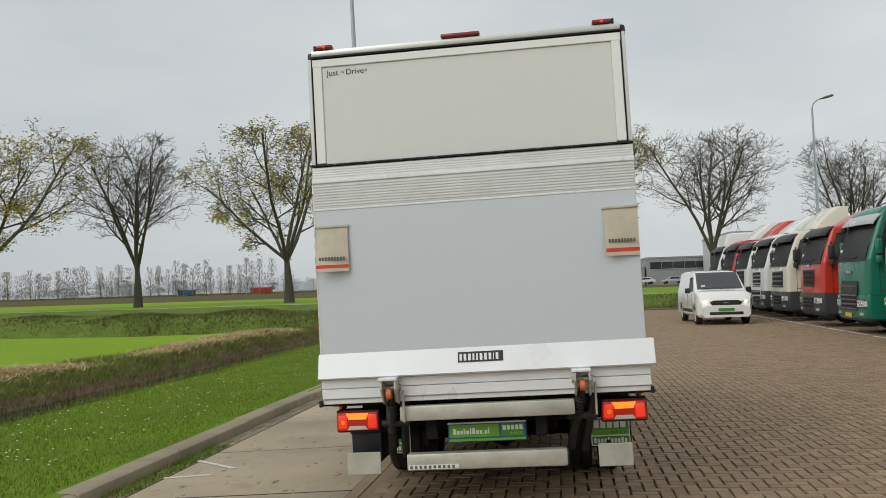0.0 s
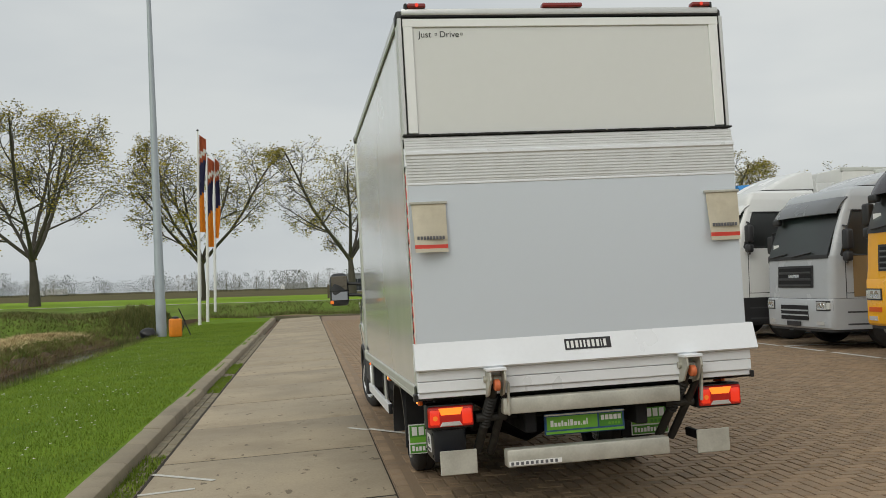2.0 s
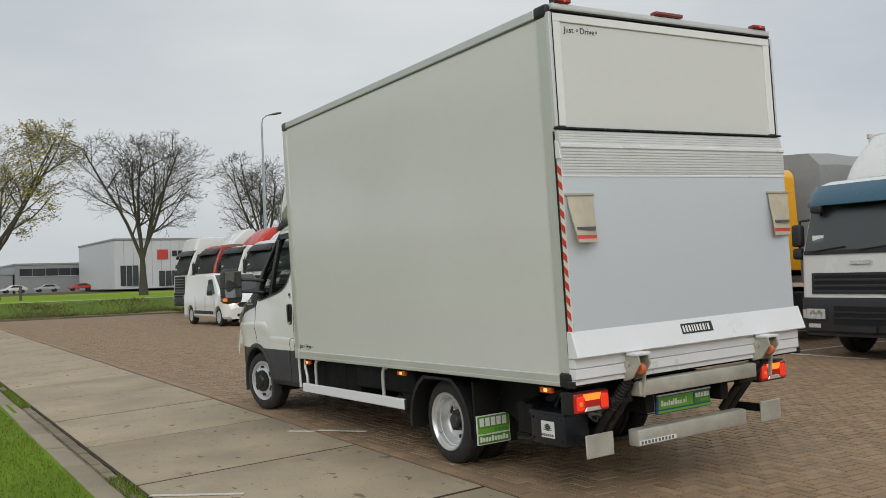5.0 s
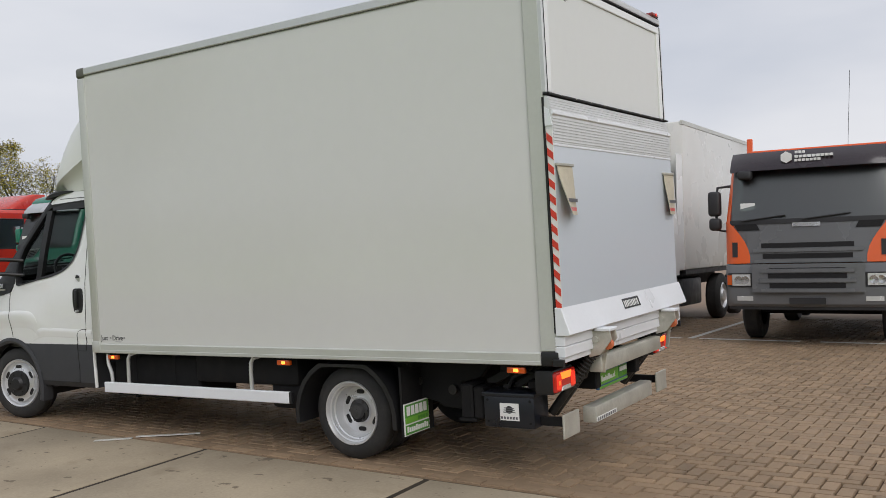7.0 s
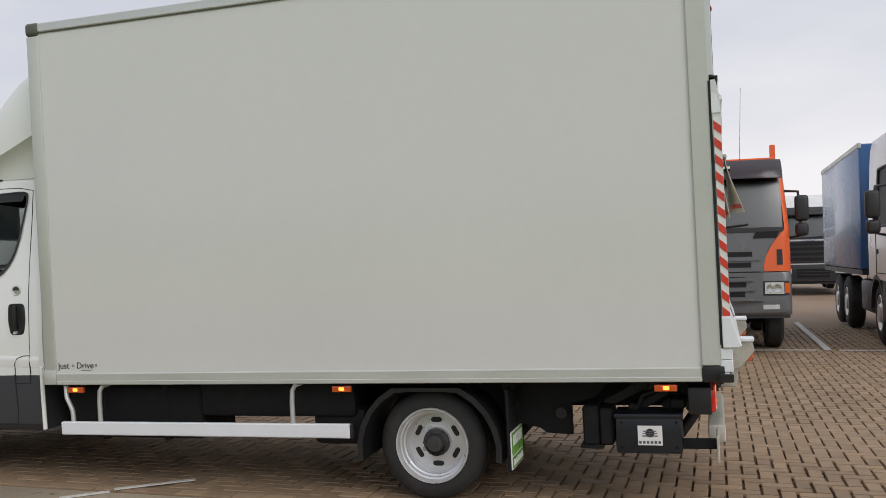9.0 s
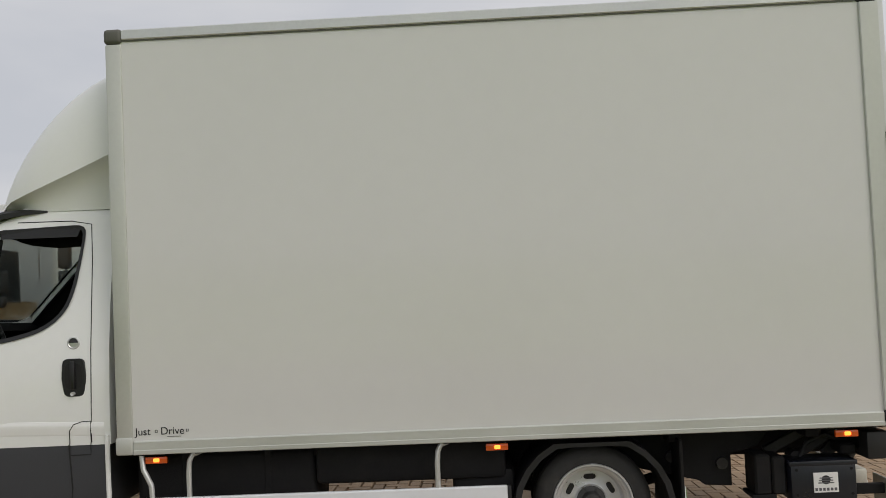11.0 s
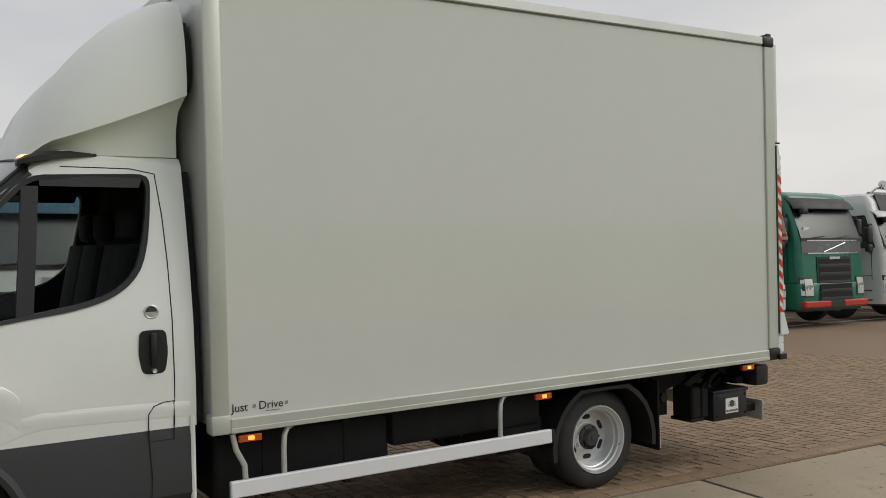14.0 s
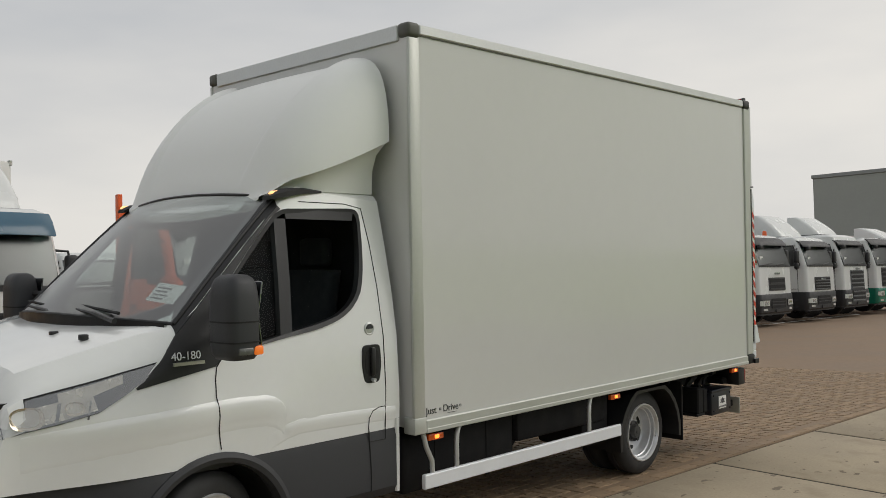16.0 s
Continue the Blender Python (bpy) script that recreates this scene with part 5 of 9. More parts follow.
    for ln in (line, line2):
        dpart("shut_line", tube(bmesh.new(), [(s * (cab_x(y, z) + swell_out(y, z) + 0.0012), y, z) for y, z in ln], 0.0030, 5), "seal")
    dpart("shut_line", tube(bmesh.new(), [(s * 1.053, y, z) for y, z in ((3.08, 0.85), (3.065, 0.60), (3.07, 0.50), (3.70, 0.50))], 0.004, 5), "seal")
    dpart("shut_line", tube(bmesh.new(), [(s * max(cab_x(y, max(z, 0.85)) + swell_out(y, z) + 0.001, 1.0525 if z < 0.86 else 0), y, z) for y, z in ((3.077, 0.79), (3.077, 0.84), (3.077, 0.87), (3.076, 0.93), (3.05, 0.968), (3.0, 0.984), (2.947, 0.986), (2.947, 0.93), (2.948, 0.87), (2.949, 0.84), (2.95, 0.79), (3.077, 0.79))], 0.0028, 5), "seal")
    # handle and round badge
    hx = cab_x(3.06, 1.25)
    hd = dpart("door_handle", prism(bmesh.new(), rounded([(2.985, 1.133), (2.968, 1.24), (2.978, 1.358), (3.108, 1.358), (3.118, 1.24), (3.100, 1.133)], 0.03, 3), "x", s * (hx - 0.02), s * (hx + 0.008), 0.003), "black", "black door handle")
    dpart("handle_recess", prism(bmesh.new(), rounded([(2.998, 1.18), (2.990, 1.25), (2.998, 1.33), (3.090, 1.33), (3.098, 1.25), (3.090, 1.18)], 0.03, 3), "x", s * (hx + 0.0075), s * (hx + 0.0095)), "seal", "", hd)
    dpart("grip", box(min(s * (hx + 0.006), s * (hx + 0.03)), max(s * (hx + 0.006), s * (hx + 0.03)), 3.028, 3.060, 1.175, 1.345, 0.010, 2), "black", "", hd)
    dpart("lock", lathe(bmesh.new(), [(s * (hx + 0.03), 0.0001), (s * (hx + 0.033), 0.011), (s * hx, 0.011)], 12, "x", (0, 3.044, 1.152)), "rim", "", hd)
    bxx = cab_x(3.06, 1.45)
    dpart("door_badge", lathe(bmesh.new(), [(s * (bxx - 0.01), 0.038), (s * (bxx + 0.005), 0.038), (s * (bxx + 0.008), 0.032), (s * (bxx + 0.004), 0.027), (s * (bxx + 0.006), 0.0001)], 24, "x", (0, 3.045, 1.45)), "alu", "round grey badge")
    dpart("badge_face", prism(bmesh.new(), [(3.045 + 0.027 * math.cos(t), 1.452 + 0.027 * math.sin(t)) for t in [math.pi * k / 10 for k in range(11)]], "x", s * (bxx + 0.004), s * (bxx + 0.0085)), "grey_plastic")
    # mirror on two arms
    def mirror_ring(z, a, b):
        return [(s * 1.31 + a * math.copysign(abs(math.cos(t)) ** 0.55, math.cos(t)), 4.15 + b * math.copysign(abs(math.sin(t)) ** 0.55, math.sin(t)), z) for t in [2 * math.pi * k / 24 for k in range(24)]]
    mr = dpart("mirror", loft(bmesh.new(), [mirror_ring(*q) for q in ((1.392, 0.06, 0.045), (1.398, 0.095, 0.070), (1.420, 0.112, 0.084), (1.46, 0.118, 0.089), (1.60, 0.121, 0.092), (1.70, 0.117, 0.090), (1.755, 0.108, 0.083), (1.785, 0.093, 0.070), (1.802, 0.065, 0.048), (1.806, 0.03, 0.02))]), "grey_plastic", "large dark grey door mirror", None, 50)
    for za, zb in ((1.59, 1.77), (1.46, 1.57)):
        g = dpart("mirror_glass", box(-0.10, 0.10, -0.004, 0.004, -(zb - za) / 2, (zb - za) / 2, 0.003), "mirror", "mirror glass", mr)
        g.matrix_local = Matrix.Translation((s * 1.31, 4.058, (za + zb) / 2)) @ pose(0, 0, 0, 9 if za > 1.5 else -7, 0, s * 6)
    for zg in (1.478, 1.575):
        dpart("mirror_groove", loft(bmesh.new(), [mirror_ring(zg, 0.1225, 0.0935), mirror_ring(zg + 0.008, 0.1225, 0.0935)]), "seal", "", mr)
    a, b = sorted((s * 1.385, s * 1.431))
    dpart("mirror_indicator", box(a, b, 4.063, 4.115, 1.418, 1.462, 0.010, 2), "amber_soft", "lit amber indicator in the mirror", mr)
    dpart("indicator_lens", box(a, b + (0.002 if s > 0 else 0), 4.117, 4.20, 1.420, 1.458, 0.010, 2), "chamber", "", mr)
    for z in (1.52, 1.66):
        dpart("mirror_arm", tube(bmesh.new(), [(s * 0.97, 3.95, z - 0.02), (s * 1.10, 4.05, z), (s * 1.24, 4.12, z + 0.01)], 0.020, 10), "black", "", mr)
    # headlamp
    lo = [(4.48, 1.298), (4.58, 1.235), (4.69, 1.175), (4.85, 1.140), (4.98, 1.120), (5.08, 1.100), (5.14, 1.07)]
    hi = [(4.405, 1.385), (4.57, 1.352), (4.72, 1.318), (4.85, 1.292), (4.98, 1.266), (5.08, 1.235), (5.14, 1.19)]
    head = skin([[mix(a, b, f) for a, b in zip(lo, hi)] for f in (0, 0.33, 0.66, 1.0)], s, 0.004, 0.04, "headlamp", "black", "clear headlamp in a dark housing")
    b_lo = [mix(a, b, 0.10) for a, b in zip(lo[2:], hi[2:])]
    b_hi = [mix(a, b, 0.66) for a, b in zip(lo[2:], hi[2:])]
    skin([[mix(a, b, f) for a, b in zip(b_lo, b_hi)] for f in (0, 0.5, 1.0)], s, 0.008, 0.004, "lamp_bed", "lamp_bed", "bright ribbed lamp bed", head)
    t_lo = [mix(a, b, 0.55) for a, b in zip(lo[1:4], hi[1:4])]
    t_hi = [mix(a, b, 0.90) for a, b in zip(lo[1:4], hi[1:4])]
    skin([[mix(a, b, f) for a, b in zip(t_lo, t_hi)] for f in (0, 0.5, 1.0)], s, 0.008, 0.004, "lamp_bed", "lamp_bed", "", head)
    for cy, cz, ry, rz in ((4.985, 1.178, 0.070, 0.050), (4.79, 1.205, 0.040, 0.030)):
        ref = [(cy + ry * math.copysign(abs(math.cos(t)) ** 0.7, math.cos(t)), cz + rz * math.copysign(abs(math.sin(t)) ** 0.7, math.sin(t))) for t in [2 * math.pi * k / 20 for k in range(20)]]
        bm = bmesh.new()
        ro = [bm.verts.new((s * (cab_x(yy, z) + 0.014), yy, z)) for yy, z in ref]
        rm_ = [bm.verts.new((s * (cab_x(yy, z) + 0.011), cy + (yy - cy) * 0.86, cz + (z - cz) * 0.86)) for yy, z in ref]
        ri = [bm.verts.new((s * (cab_x(yy, z) - 0.02), cy + (yy - cy) * 0.35, cz + (z - cz) * 0.35)) for yy, z in ref]
        for ra, rb in ((ro, rm_), (rm_, ri)):
            for i in range(20):
                bm.faces.new((ra[i], ra[(i + 1) % 20], rb[(i + 1) % 20], rb[i]))
        bm.faces.new(ri)
        bmesh.ops.recalc_face_normals(bm, faces=bm.faces[:])
        dpart("reflector", bm, "reflector", "warm chrome lamp reflector", head, 50)
    for ya, yb in ((4.86, 4.875), (4.735, 4.742)):
        skin([[(ya, 1.15), (yb, 1.15)], [(ya - 0.02, 1.235), (yb - 0.02, 1.235)]], s, 0.011, 0.004, "lamp_rib", "chamber", "", head)
    cover = bmesh.new()
    c_lo = [mix(a, b, 0.04) for a, b in zip(lo, hi)]
    c_hi = [mix(a, b, 0.96) for a, b in zip(lo, hi)]
    loft(cover, [[(s * (cab_x(yy, z) + 0.019), yy, z) for yy, z in [mix(a, b, f) for a, b in zip(c_lo, c_hi)]] for f in (0, 0.25, 0.5, 0.75, 1.0)], closed=False, cap=False)
    lens = dpart("lens", cover, "lamp_cover", "clear lens", head, 60)
    lens.visible_shadow = False
    # marker on the roof corner
    rm = dpart("roof_marker", loft(bmesh.new(), [[(s * (0.862 + a * w), y, z + b * h) for a, b in ((-1, -1), (-1, 0.3), (-0.6, 1), (0.6, 1), (1, 0.3), (1, -1))] for y, z, w, h in ((3.26, 2.262, 0.012, 0.006), (3.40, 2.262, 0.035, 0.018), (3.52, 2.25, 0.048, 0.024), (3.60, 2.232, 0.048, 0.020), (3.64, 2.218, 0.040, 0.012))]), "black", "black roof marker lamp housing")
    dpart("bulb", lathe(bmesh.new(), [(3.54, 0.016), (3.58, 0.019), (3.62, 0.015), (3.640, 0.0001)], 14, "y", (s * 0.878, 0, 2.240)), "amber_pale", "lit pale amber bulb", rm)

# windscreen
bm = bmesh.new()
rows = [[ws_edge(k / 10, -1 + i / 8) for i in range(17)] for k in range(11)]
loft(bm, rows, closed=False, cap=False)
top_e, bot_e = rows[0], rows[-1]
wsn = dpart("windscreen", bm, "windscreen", "raked tinted windscreen", sm=60)
wsn.visible_shadow = False
bm = bmesh.new()
tube(bm, top_e, 0.009, 8)
tube(bm, bot_e, 0.010, 8)
for i in (0, -1):
    tube(bm, [r[i] for r in rows], 0.012, 8)
dpart("windscreen_seal", bm, "black", "black windscreen seal")
bm = bmesh.new()
ca = [(x, y - 0.06, z - 0.02) for x, y, z in bot_e]
cb = [(x * 0.97, y + 0.035, z + 0.002) for x, y, z in bot_e]
cc = [(x * 0.97, y + 0.035, z - 0.08) for x, y, z in bot_e]
cd = [(x, y - 0.06, z - 0.08) for x, y, z in bot_e]
loft(bm, [ca, cb, cc, cd, ca], closed=False, cap=False)
dpart("cowl", bm, "black", "black plastic cowl under the windscreen")
for x0, x1 in ((-0.70, -0.20), (-0.10, 0.45)):
    wp = dpart("wiper", tube(bmesh.new(), [(x0, 4.46, 1.575), ((x0 + x1) / 2, 4.45, 1.605), (x1, 4.43, 1.62)], [0.014, 0.012, 0.007], 8), "black", "black wiper")
    dpart("wiper_blade", tube(bmesh.new(), [(x0 + 0.05, 4.41, 1.61), (x1 + 0.08, 4.40, 1.645)], 0.008, 6), "seal", "", wp)
# paper stickers behind the windscreen
for k, u, w, h, bars in ((0.80, -0.80, 0.20, 0.13, 4), (0.10, -0.74, 0.09, 0.08, 0), (0.08, 0.72, 0.12, 0.06, 0)):
    p0, pu, pk = (Vector(ws_edge(*q)) for q in ((k, u), (k, u + 0.02), (k + 0.02, u)))
    ax, az = (pu - p0).normalized(), (p0 - pk).normalized()
    nrm = ax.cross(az).normalized()
    az = nrm.cross(ax)
    st = dpart("paper_sticker", box(-w / 2, w / 2, -0.001, 0.001, -h / 2, h / 2), "sticker", "white paper sticker behind the windscreen")
    basis = Matrix((-ax, nrm, az)).transposed().to_4x4()
    st.matrix_local = Matrix.Translation(p0 + nrm * 0.008) @ basis @ pose(0, 0, 0, 0, 4, 0)
    for i in range(bars):
        for sd in (-1, 1):
            dpart("bar", box(-w / 2 + 0.02, w * (0.1 if i % 2 else 0.02), min(sd * 0.001, sd * 0.0022), max(sd * 0.001, sd * 0.0022), -h / 2 + 0.020 + i * 0.024, -h / 2 + 0.028 + i * 0.024), "ink", "", st)
# front: grille, badge strip, plate
dpart("grille", box(-0.62, 0.62, 5.05, 5.20, 0.99, 1.16, 0.03, 3), "black", "black front grille")
for i in range(3):
    dpart("grille_bar", box(-0.58, 0.58, 5.19, 5.212, 1.02 + i * 0.045, 1.035 + i * 0.045, 0.005), "rim", "silver grille bar")
dpart("front_plate", box(-0.26, 0.26, 5.19, 5.21, 0.55, 0.67, 0.004), "lime_sign", "green dealer plate")
lettering("model_lettering", "40-180", 0.058, M["lip"], daily, Matrix.Translation((-cab_x(4.24, 1.40) - 0.022, 4.345, 1.386)) @ pose(0, 0, 0, 90, 0, -90) @ pose(0, 0, 0, -6, 0, 0), "silver model number")
dpart("model_bar", box(-cab_x(4.28, 1.34) - 0.018, -cab_x(4.28, 1.34) - 0.004, 4.16, 4.33, 1.358, 1.374), "galv")
for x in (-0.35, -0.70):
    dpart("washer_jet", box(x - 0.02, x + 0.02, 4.60, 4.64, cab_top(4.62) + 0.0, cab_top(4.62) + 0.03, 0.006, 2), "black")

# roof deflector: a rounded hood with a step beside its middle, above an inset skirt
def defl_ring(y):
    f = (y - 2.815) / 0.815
    foot = 2.262 - 0.06 * smooth(0.80, 1.0, f)
    zc = foot + 0.90 * (1 - f ** 1.55) ** 0.66
    w = 0.985 - 0.02 * f - 0.20 * f ** 4.5
    low = foot + 0.03 + 0.29 * (1 - f) ** 1.25
    low = min(low, foot + 0.75 * (zc - foot))
    wi = w - 0.13 * min(1.0, 1.0 - 0.6 * f) - 0.10 * smooth(0.70, 0.85, f)
    p = 11 - 6.0 * f
    q = 0.42 + 0.08 * f
    pts = [(wi - 0.01, foot), (wi, foot + 0.45 * (low - foot)), (wi + 0.25 * (w - wi), foot + 0.75 * (low - foot)), (w - 0.035, low - 0.012)]
    for u in (1.0, 0.9985, 0.99, 0.975, 0.95, 0.92, 0.88, 0.83, 0.78, 0.73, 0.70, 0.68, 0.66, 0.64, 0.62, 0.58, 0.5, 0.38, 0.2, 0.0):
        z = low + (zc - low) * max(0.0, 1 - u ** p) ** q - 0.03 * u * u
        z -= 0.040 * (1 - smooth(0.655, 0.695, u)) * smooth(0.0, 0.12, 1 - f)
        pts.append((w * u, max(low, z)))
    out = []
    for x, z in pts:
        tuck = 0.03 * (1 - f) ** 4 * (1 - smooth(low - 0.12, low + 0.03, z))
        out.append((x, y + tuck, max(z, foot)))
    return [(-x, yy, z) for x, yy, z in out] + [(x, yy, z) for x, yy, z in out[:-1]][::-1]


fs = [0, 0.03, 0.07, 0.13, 0.2, 0.3, 0.4, 0.5, 0.6, 0.68, 0.75, 0.81, 0.86, 0.90, 0.93, 0.955, 0.975, 0.988, 0.996, 0.999]
# black filler stands in for the shade inside the deflector's open rear
dpart("deflector_back", prism(bmesh.new(), [(-0.88, 2.62), (0.88, 2.62), (0.915, 2.72), (0.915, 2.88), (0.84, 3.00), (-0.84, 3.00), (-0.915, 2.88), (-0.915, 2.72)], "y", 2.772, 2.84), "seal", "black filler painting the shaded gap behind the deflector")
dfl = loft(bmesh.new(), [defl_ring(2.815 + 0.815 * f) for f in fs])
dpart("roof_deflector", dfl, "deflector", "white fibreglass roof deflector", sm=50)
dpart("deflector_seal", tube(bmesh.new(), [(-0.84, 3.0, 2.268), (-0.85, 3.2, 2.268), (-0.83, 3.4, 2.268)], 0.008, 6), "seal")

# added black filler: paints the shade of the gap between cab and cargo box
dpart("cab_bellows", prism(bmesh.new(), [(-0.96, 0.84), (0.96, 0.84), (0.94, 1.4), (0.80, 2.19), (-0.80, 2.19), (-0.94, 1.4)], "y", 2.772, 2.84), "seal", "black filler painting the shaded gap behind the cab")
dpart("skirt_web", box(-0.60, 0.60, 2.772, 2.95, 2.20, 2.64), "deflector", "white closing panel below the deflector")
# cab interior
dpart("dashboard", box(-0.92, 0.92, 3.98, 4.34, 1.10, 1.44, 0.05, 3), "lining", "dark dashboard")
dpart("cab_floor", box(-0.98, 0.98, 2.9, 4.3, 0.80, 0.86), "black")
dpart("cab_backwall", prism(bmesh.new(), [(-0.97, 0.87), (0.97, 0.87), (0.95, 1.4), (0.80, 2.16), (-0.80, 2.16), (-0.95, 1.4)], "y", 2.905, 2.93), "lining", "dark rear cab wall")
ring = bmesh.new()
c0 = Vector((-0.5, 3.86, 1.50))
u0, v0 = Vector((1, 0, 0)), Vector((0, 0.35, 0.94)).normalized()
tube(ring, [c0 + 0.19 * (math.cos(a) * u0 + math.sin(a) * v0) for a in [2 * math.pi * k / 24 for k in range(25)]], 0.015, 8, False)
tube(ring, [c0 - 0.18 * u0, c0 + 0.18 * u0], 0.014, 6)
tube(ring, [c0, c0 - 0.18 * v0], 0.014, 6)
tube(ring, [c0, (-0.5, 4.05, 1.36)], 0.03, 8)
dpart("steering_wheel", ring, "black", "black steering wheel")
for x in (-0.52, 0.10, 0.56):
    seat = dpart("seat", box(x - 0.24, x + 0.24, 3.05, 3.60, 1.05, 1.22, 0.05, 3), "seat_cloth", "dark cloth seat")
    dpart("backrest", prism(bmesh.new(), [(3.10, 1.18), (3.24, 1.20), (3.12, 1.80), (3.00, 1.80)], "x", x - 0.23, x + 0.23, 0.04, 3), "seat_cloth", "", seat)
    dpart("headrest", box(x - 0.13, x + 0.13, 2.99, 3.08, 1.82, 2.0, 0.035, 3), "seat_cloth", "", seat)

# ---- the row of parked lorries ----
M["lorry_glass"] = glass("green_tinted_lorry_glass", (0.52, 0.62, 0.59), 0.35, 0.52, 0.08, 0.21)
M["lorry_lining"] = mat("grey_lorry_lining", (0.07, 0.07, 0.072), 0.9, var=0.2, scale=5, fine=60)
M["lorry_black"] = mat("lorry_black_plastic", (0.022, 0.022, 0.024), 0.5, var=0.2, scale=6)
M["lorry_grey"] = mat("lorry_grey_plastic", (0.045, 0.047, 0.050), 0.5, var=0.12, scale=6)
M["slat_grey"] = mat("grey_grille_paint", (0.13, 0.135, 0.14), 0.4, var=0.1, scale=8)
M["opening_dark"] = mat("dark_mesh_and_recess_shade", (0.006, 0.006, 0.007), 0.8, var=0.3, scale=60)
M["chrome"] = mat("dull_chrome", (0.62, 0.63, 0.64), 0.22, 0.9, var=0.05, scale=10)


def paint(name, col, dirt=0.06):
    M[name] = mat(name, col, 0.26, var=0.03, scale=1.2, fine=14, coat=0.25, dirt=(0.2, 0.18, 0.15), dirt_amount=dirt, rough_var=0.03)
    return name


for nm, col in (("lorry_white", (0.70, 0.71, 0.70)), ("lorry_cream", (0.66, 0.63, 0.54)), ("lorry_silver", (0.42, 0.44, 0.46)), ("lorry_gold", (0.30, 0.21, 0.11)), ("lorry_yellow", (0.88, 0.42, 0.008)),
                ("lorry_red", (0.52, 0.035, 0.02)), ("lorry_dark_red", (0.36, 0.03, 0.025)), ("lorry_green", (0.010, 0.16, 0.10)), ("lorry_teal", (0.015, 0.09, 0.07)), ("lorry_orange", (0.78, 0.13, 0.03)),
                ("lorry_blue", (0.02, 0.10, 0.28)), ("lorry_bright_blue", (0.03, 0.22, 0.55)), ("lorry_petrol", (0.03, 0.10, 0.16)), ("lorry_purple", (0.022, 0.014, 0.020)), ("lorry_anthracite", (0.135, 0.14, 0.147))):
    paint(nm, col)
M["tarp_grey"] = mat("grey_tarpaulin", (0.30, 0.31, 0.31), 0.6, var=0.1, scale=2, fine=12, bump=0.3, bump_scale=5)
M["plate_yellow"] = mat("yellow_number_plate", (0.72, 0.42, 0.03), 0.4, var=0.05, scale=20)
M["white_body"] = mat("white_box_body", (0.66, 0.66, 0.63), 0.3, var=0.03, scale=1.2, fine=10, dirt=(0.35, 0.33, 0.3), dirt_amount=0.15)


def round_ring(z, w, y0, y1, r, bulge=0.03, n=6):
    """Rounded outline of the cab at a height: front at y0, back at y1."""
    pts = []
    for i in range(-4, 5):
        u = i / 4
        pts.append((u * (w - r), y0 - bulge * (1 - u * u), z))
    for k in range(1, n + 1):
        a = radians(90 * k / n)
        pts.append((w - r + r * math.sin(a), y0 + r - r * math.cos(a), z))
    pts.append((w, (y0 + y1) / 2, z))
    pts.append((w, y1, z))
    left = [(-x, y, zz) for x, y, zz in pts[::-1] if x > w - r + 1e-6]
    return left + pts


def lorry_wheel(parent, x, y, s, R=0.5):
    def sx(d):
        return -s * d
    wh = part("wheel", lathe(bmesh.new(), [(sx(0.03), 0.28), (sx(0.0), 0.31), (sx(0.0), 0.40), (sx(0.03), 0.475), (sx(0.06), R), (sx(0.24), R), (sx(0.28), 0.46), (sx(0.28), 0.28)], 28), M["rubber"], parent, "black lorry tyre on a steel rim")
    wh.location = (x, y, R)
    part("rim", lathe(bmesh.new(), [(sx(0.02), 0.29), (sx(0.0), 0.27), (sx(0.05), 0.24), (sx(0.03), 0.16), (sx(-0.01), 0.13), (sx(-0.02), 0.0001)], 24), M["rim"], wh, "grey steel rim")


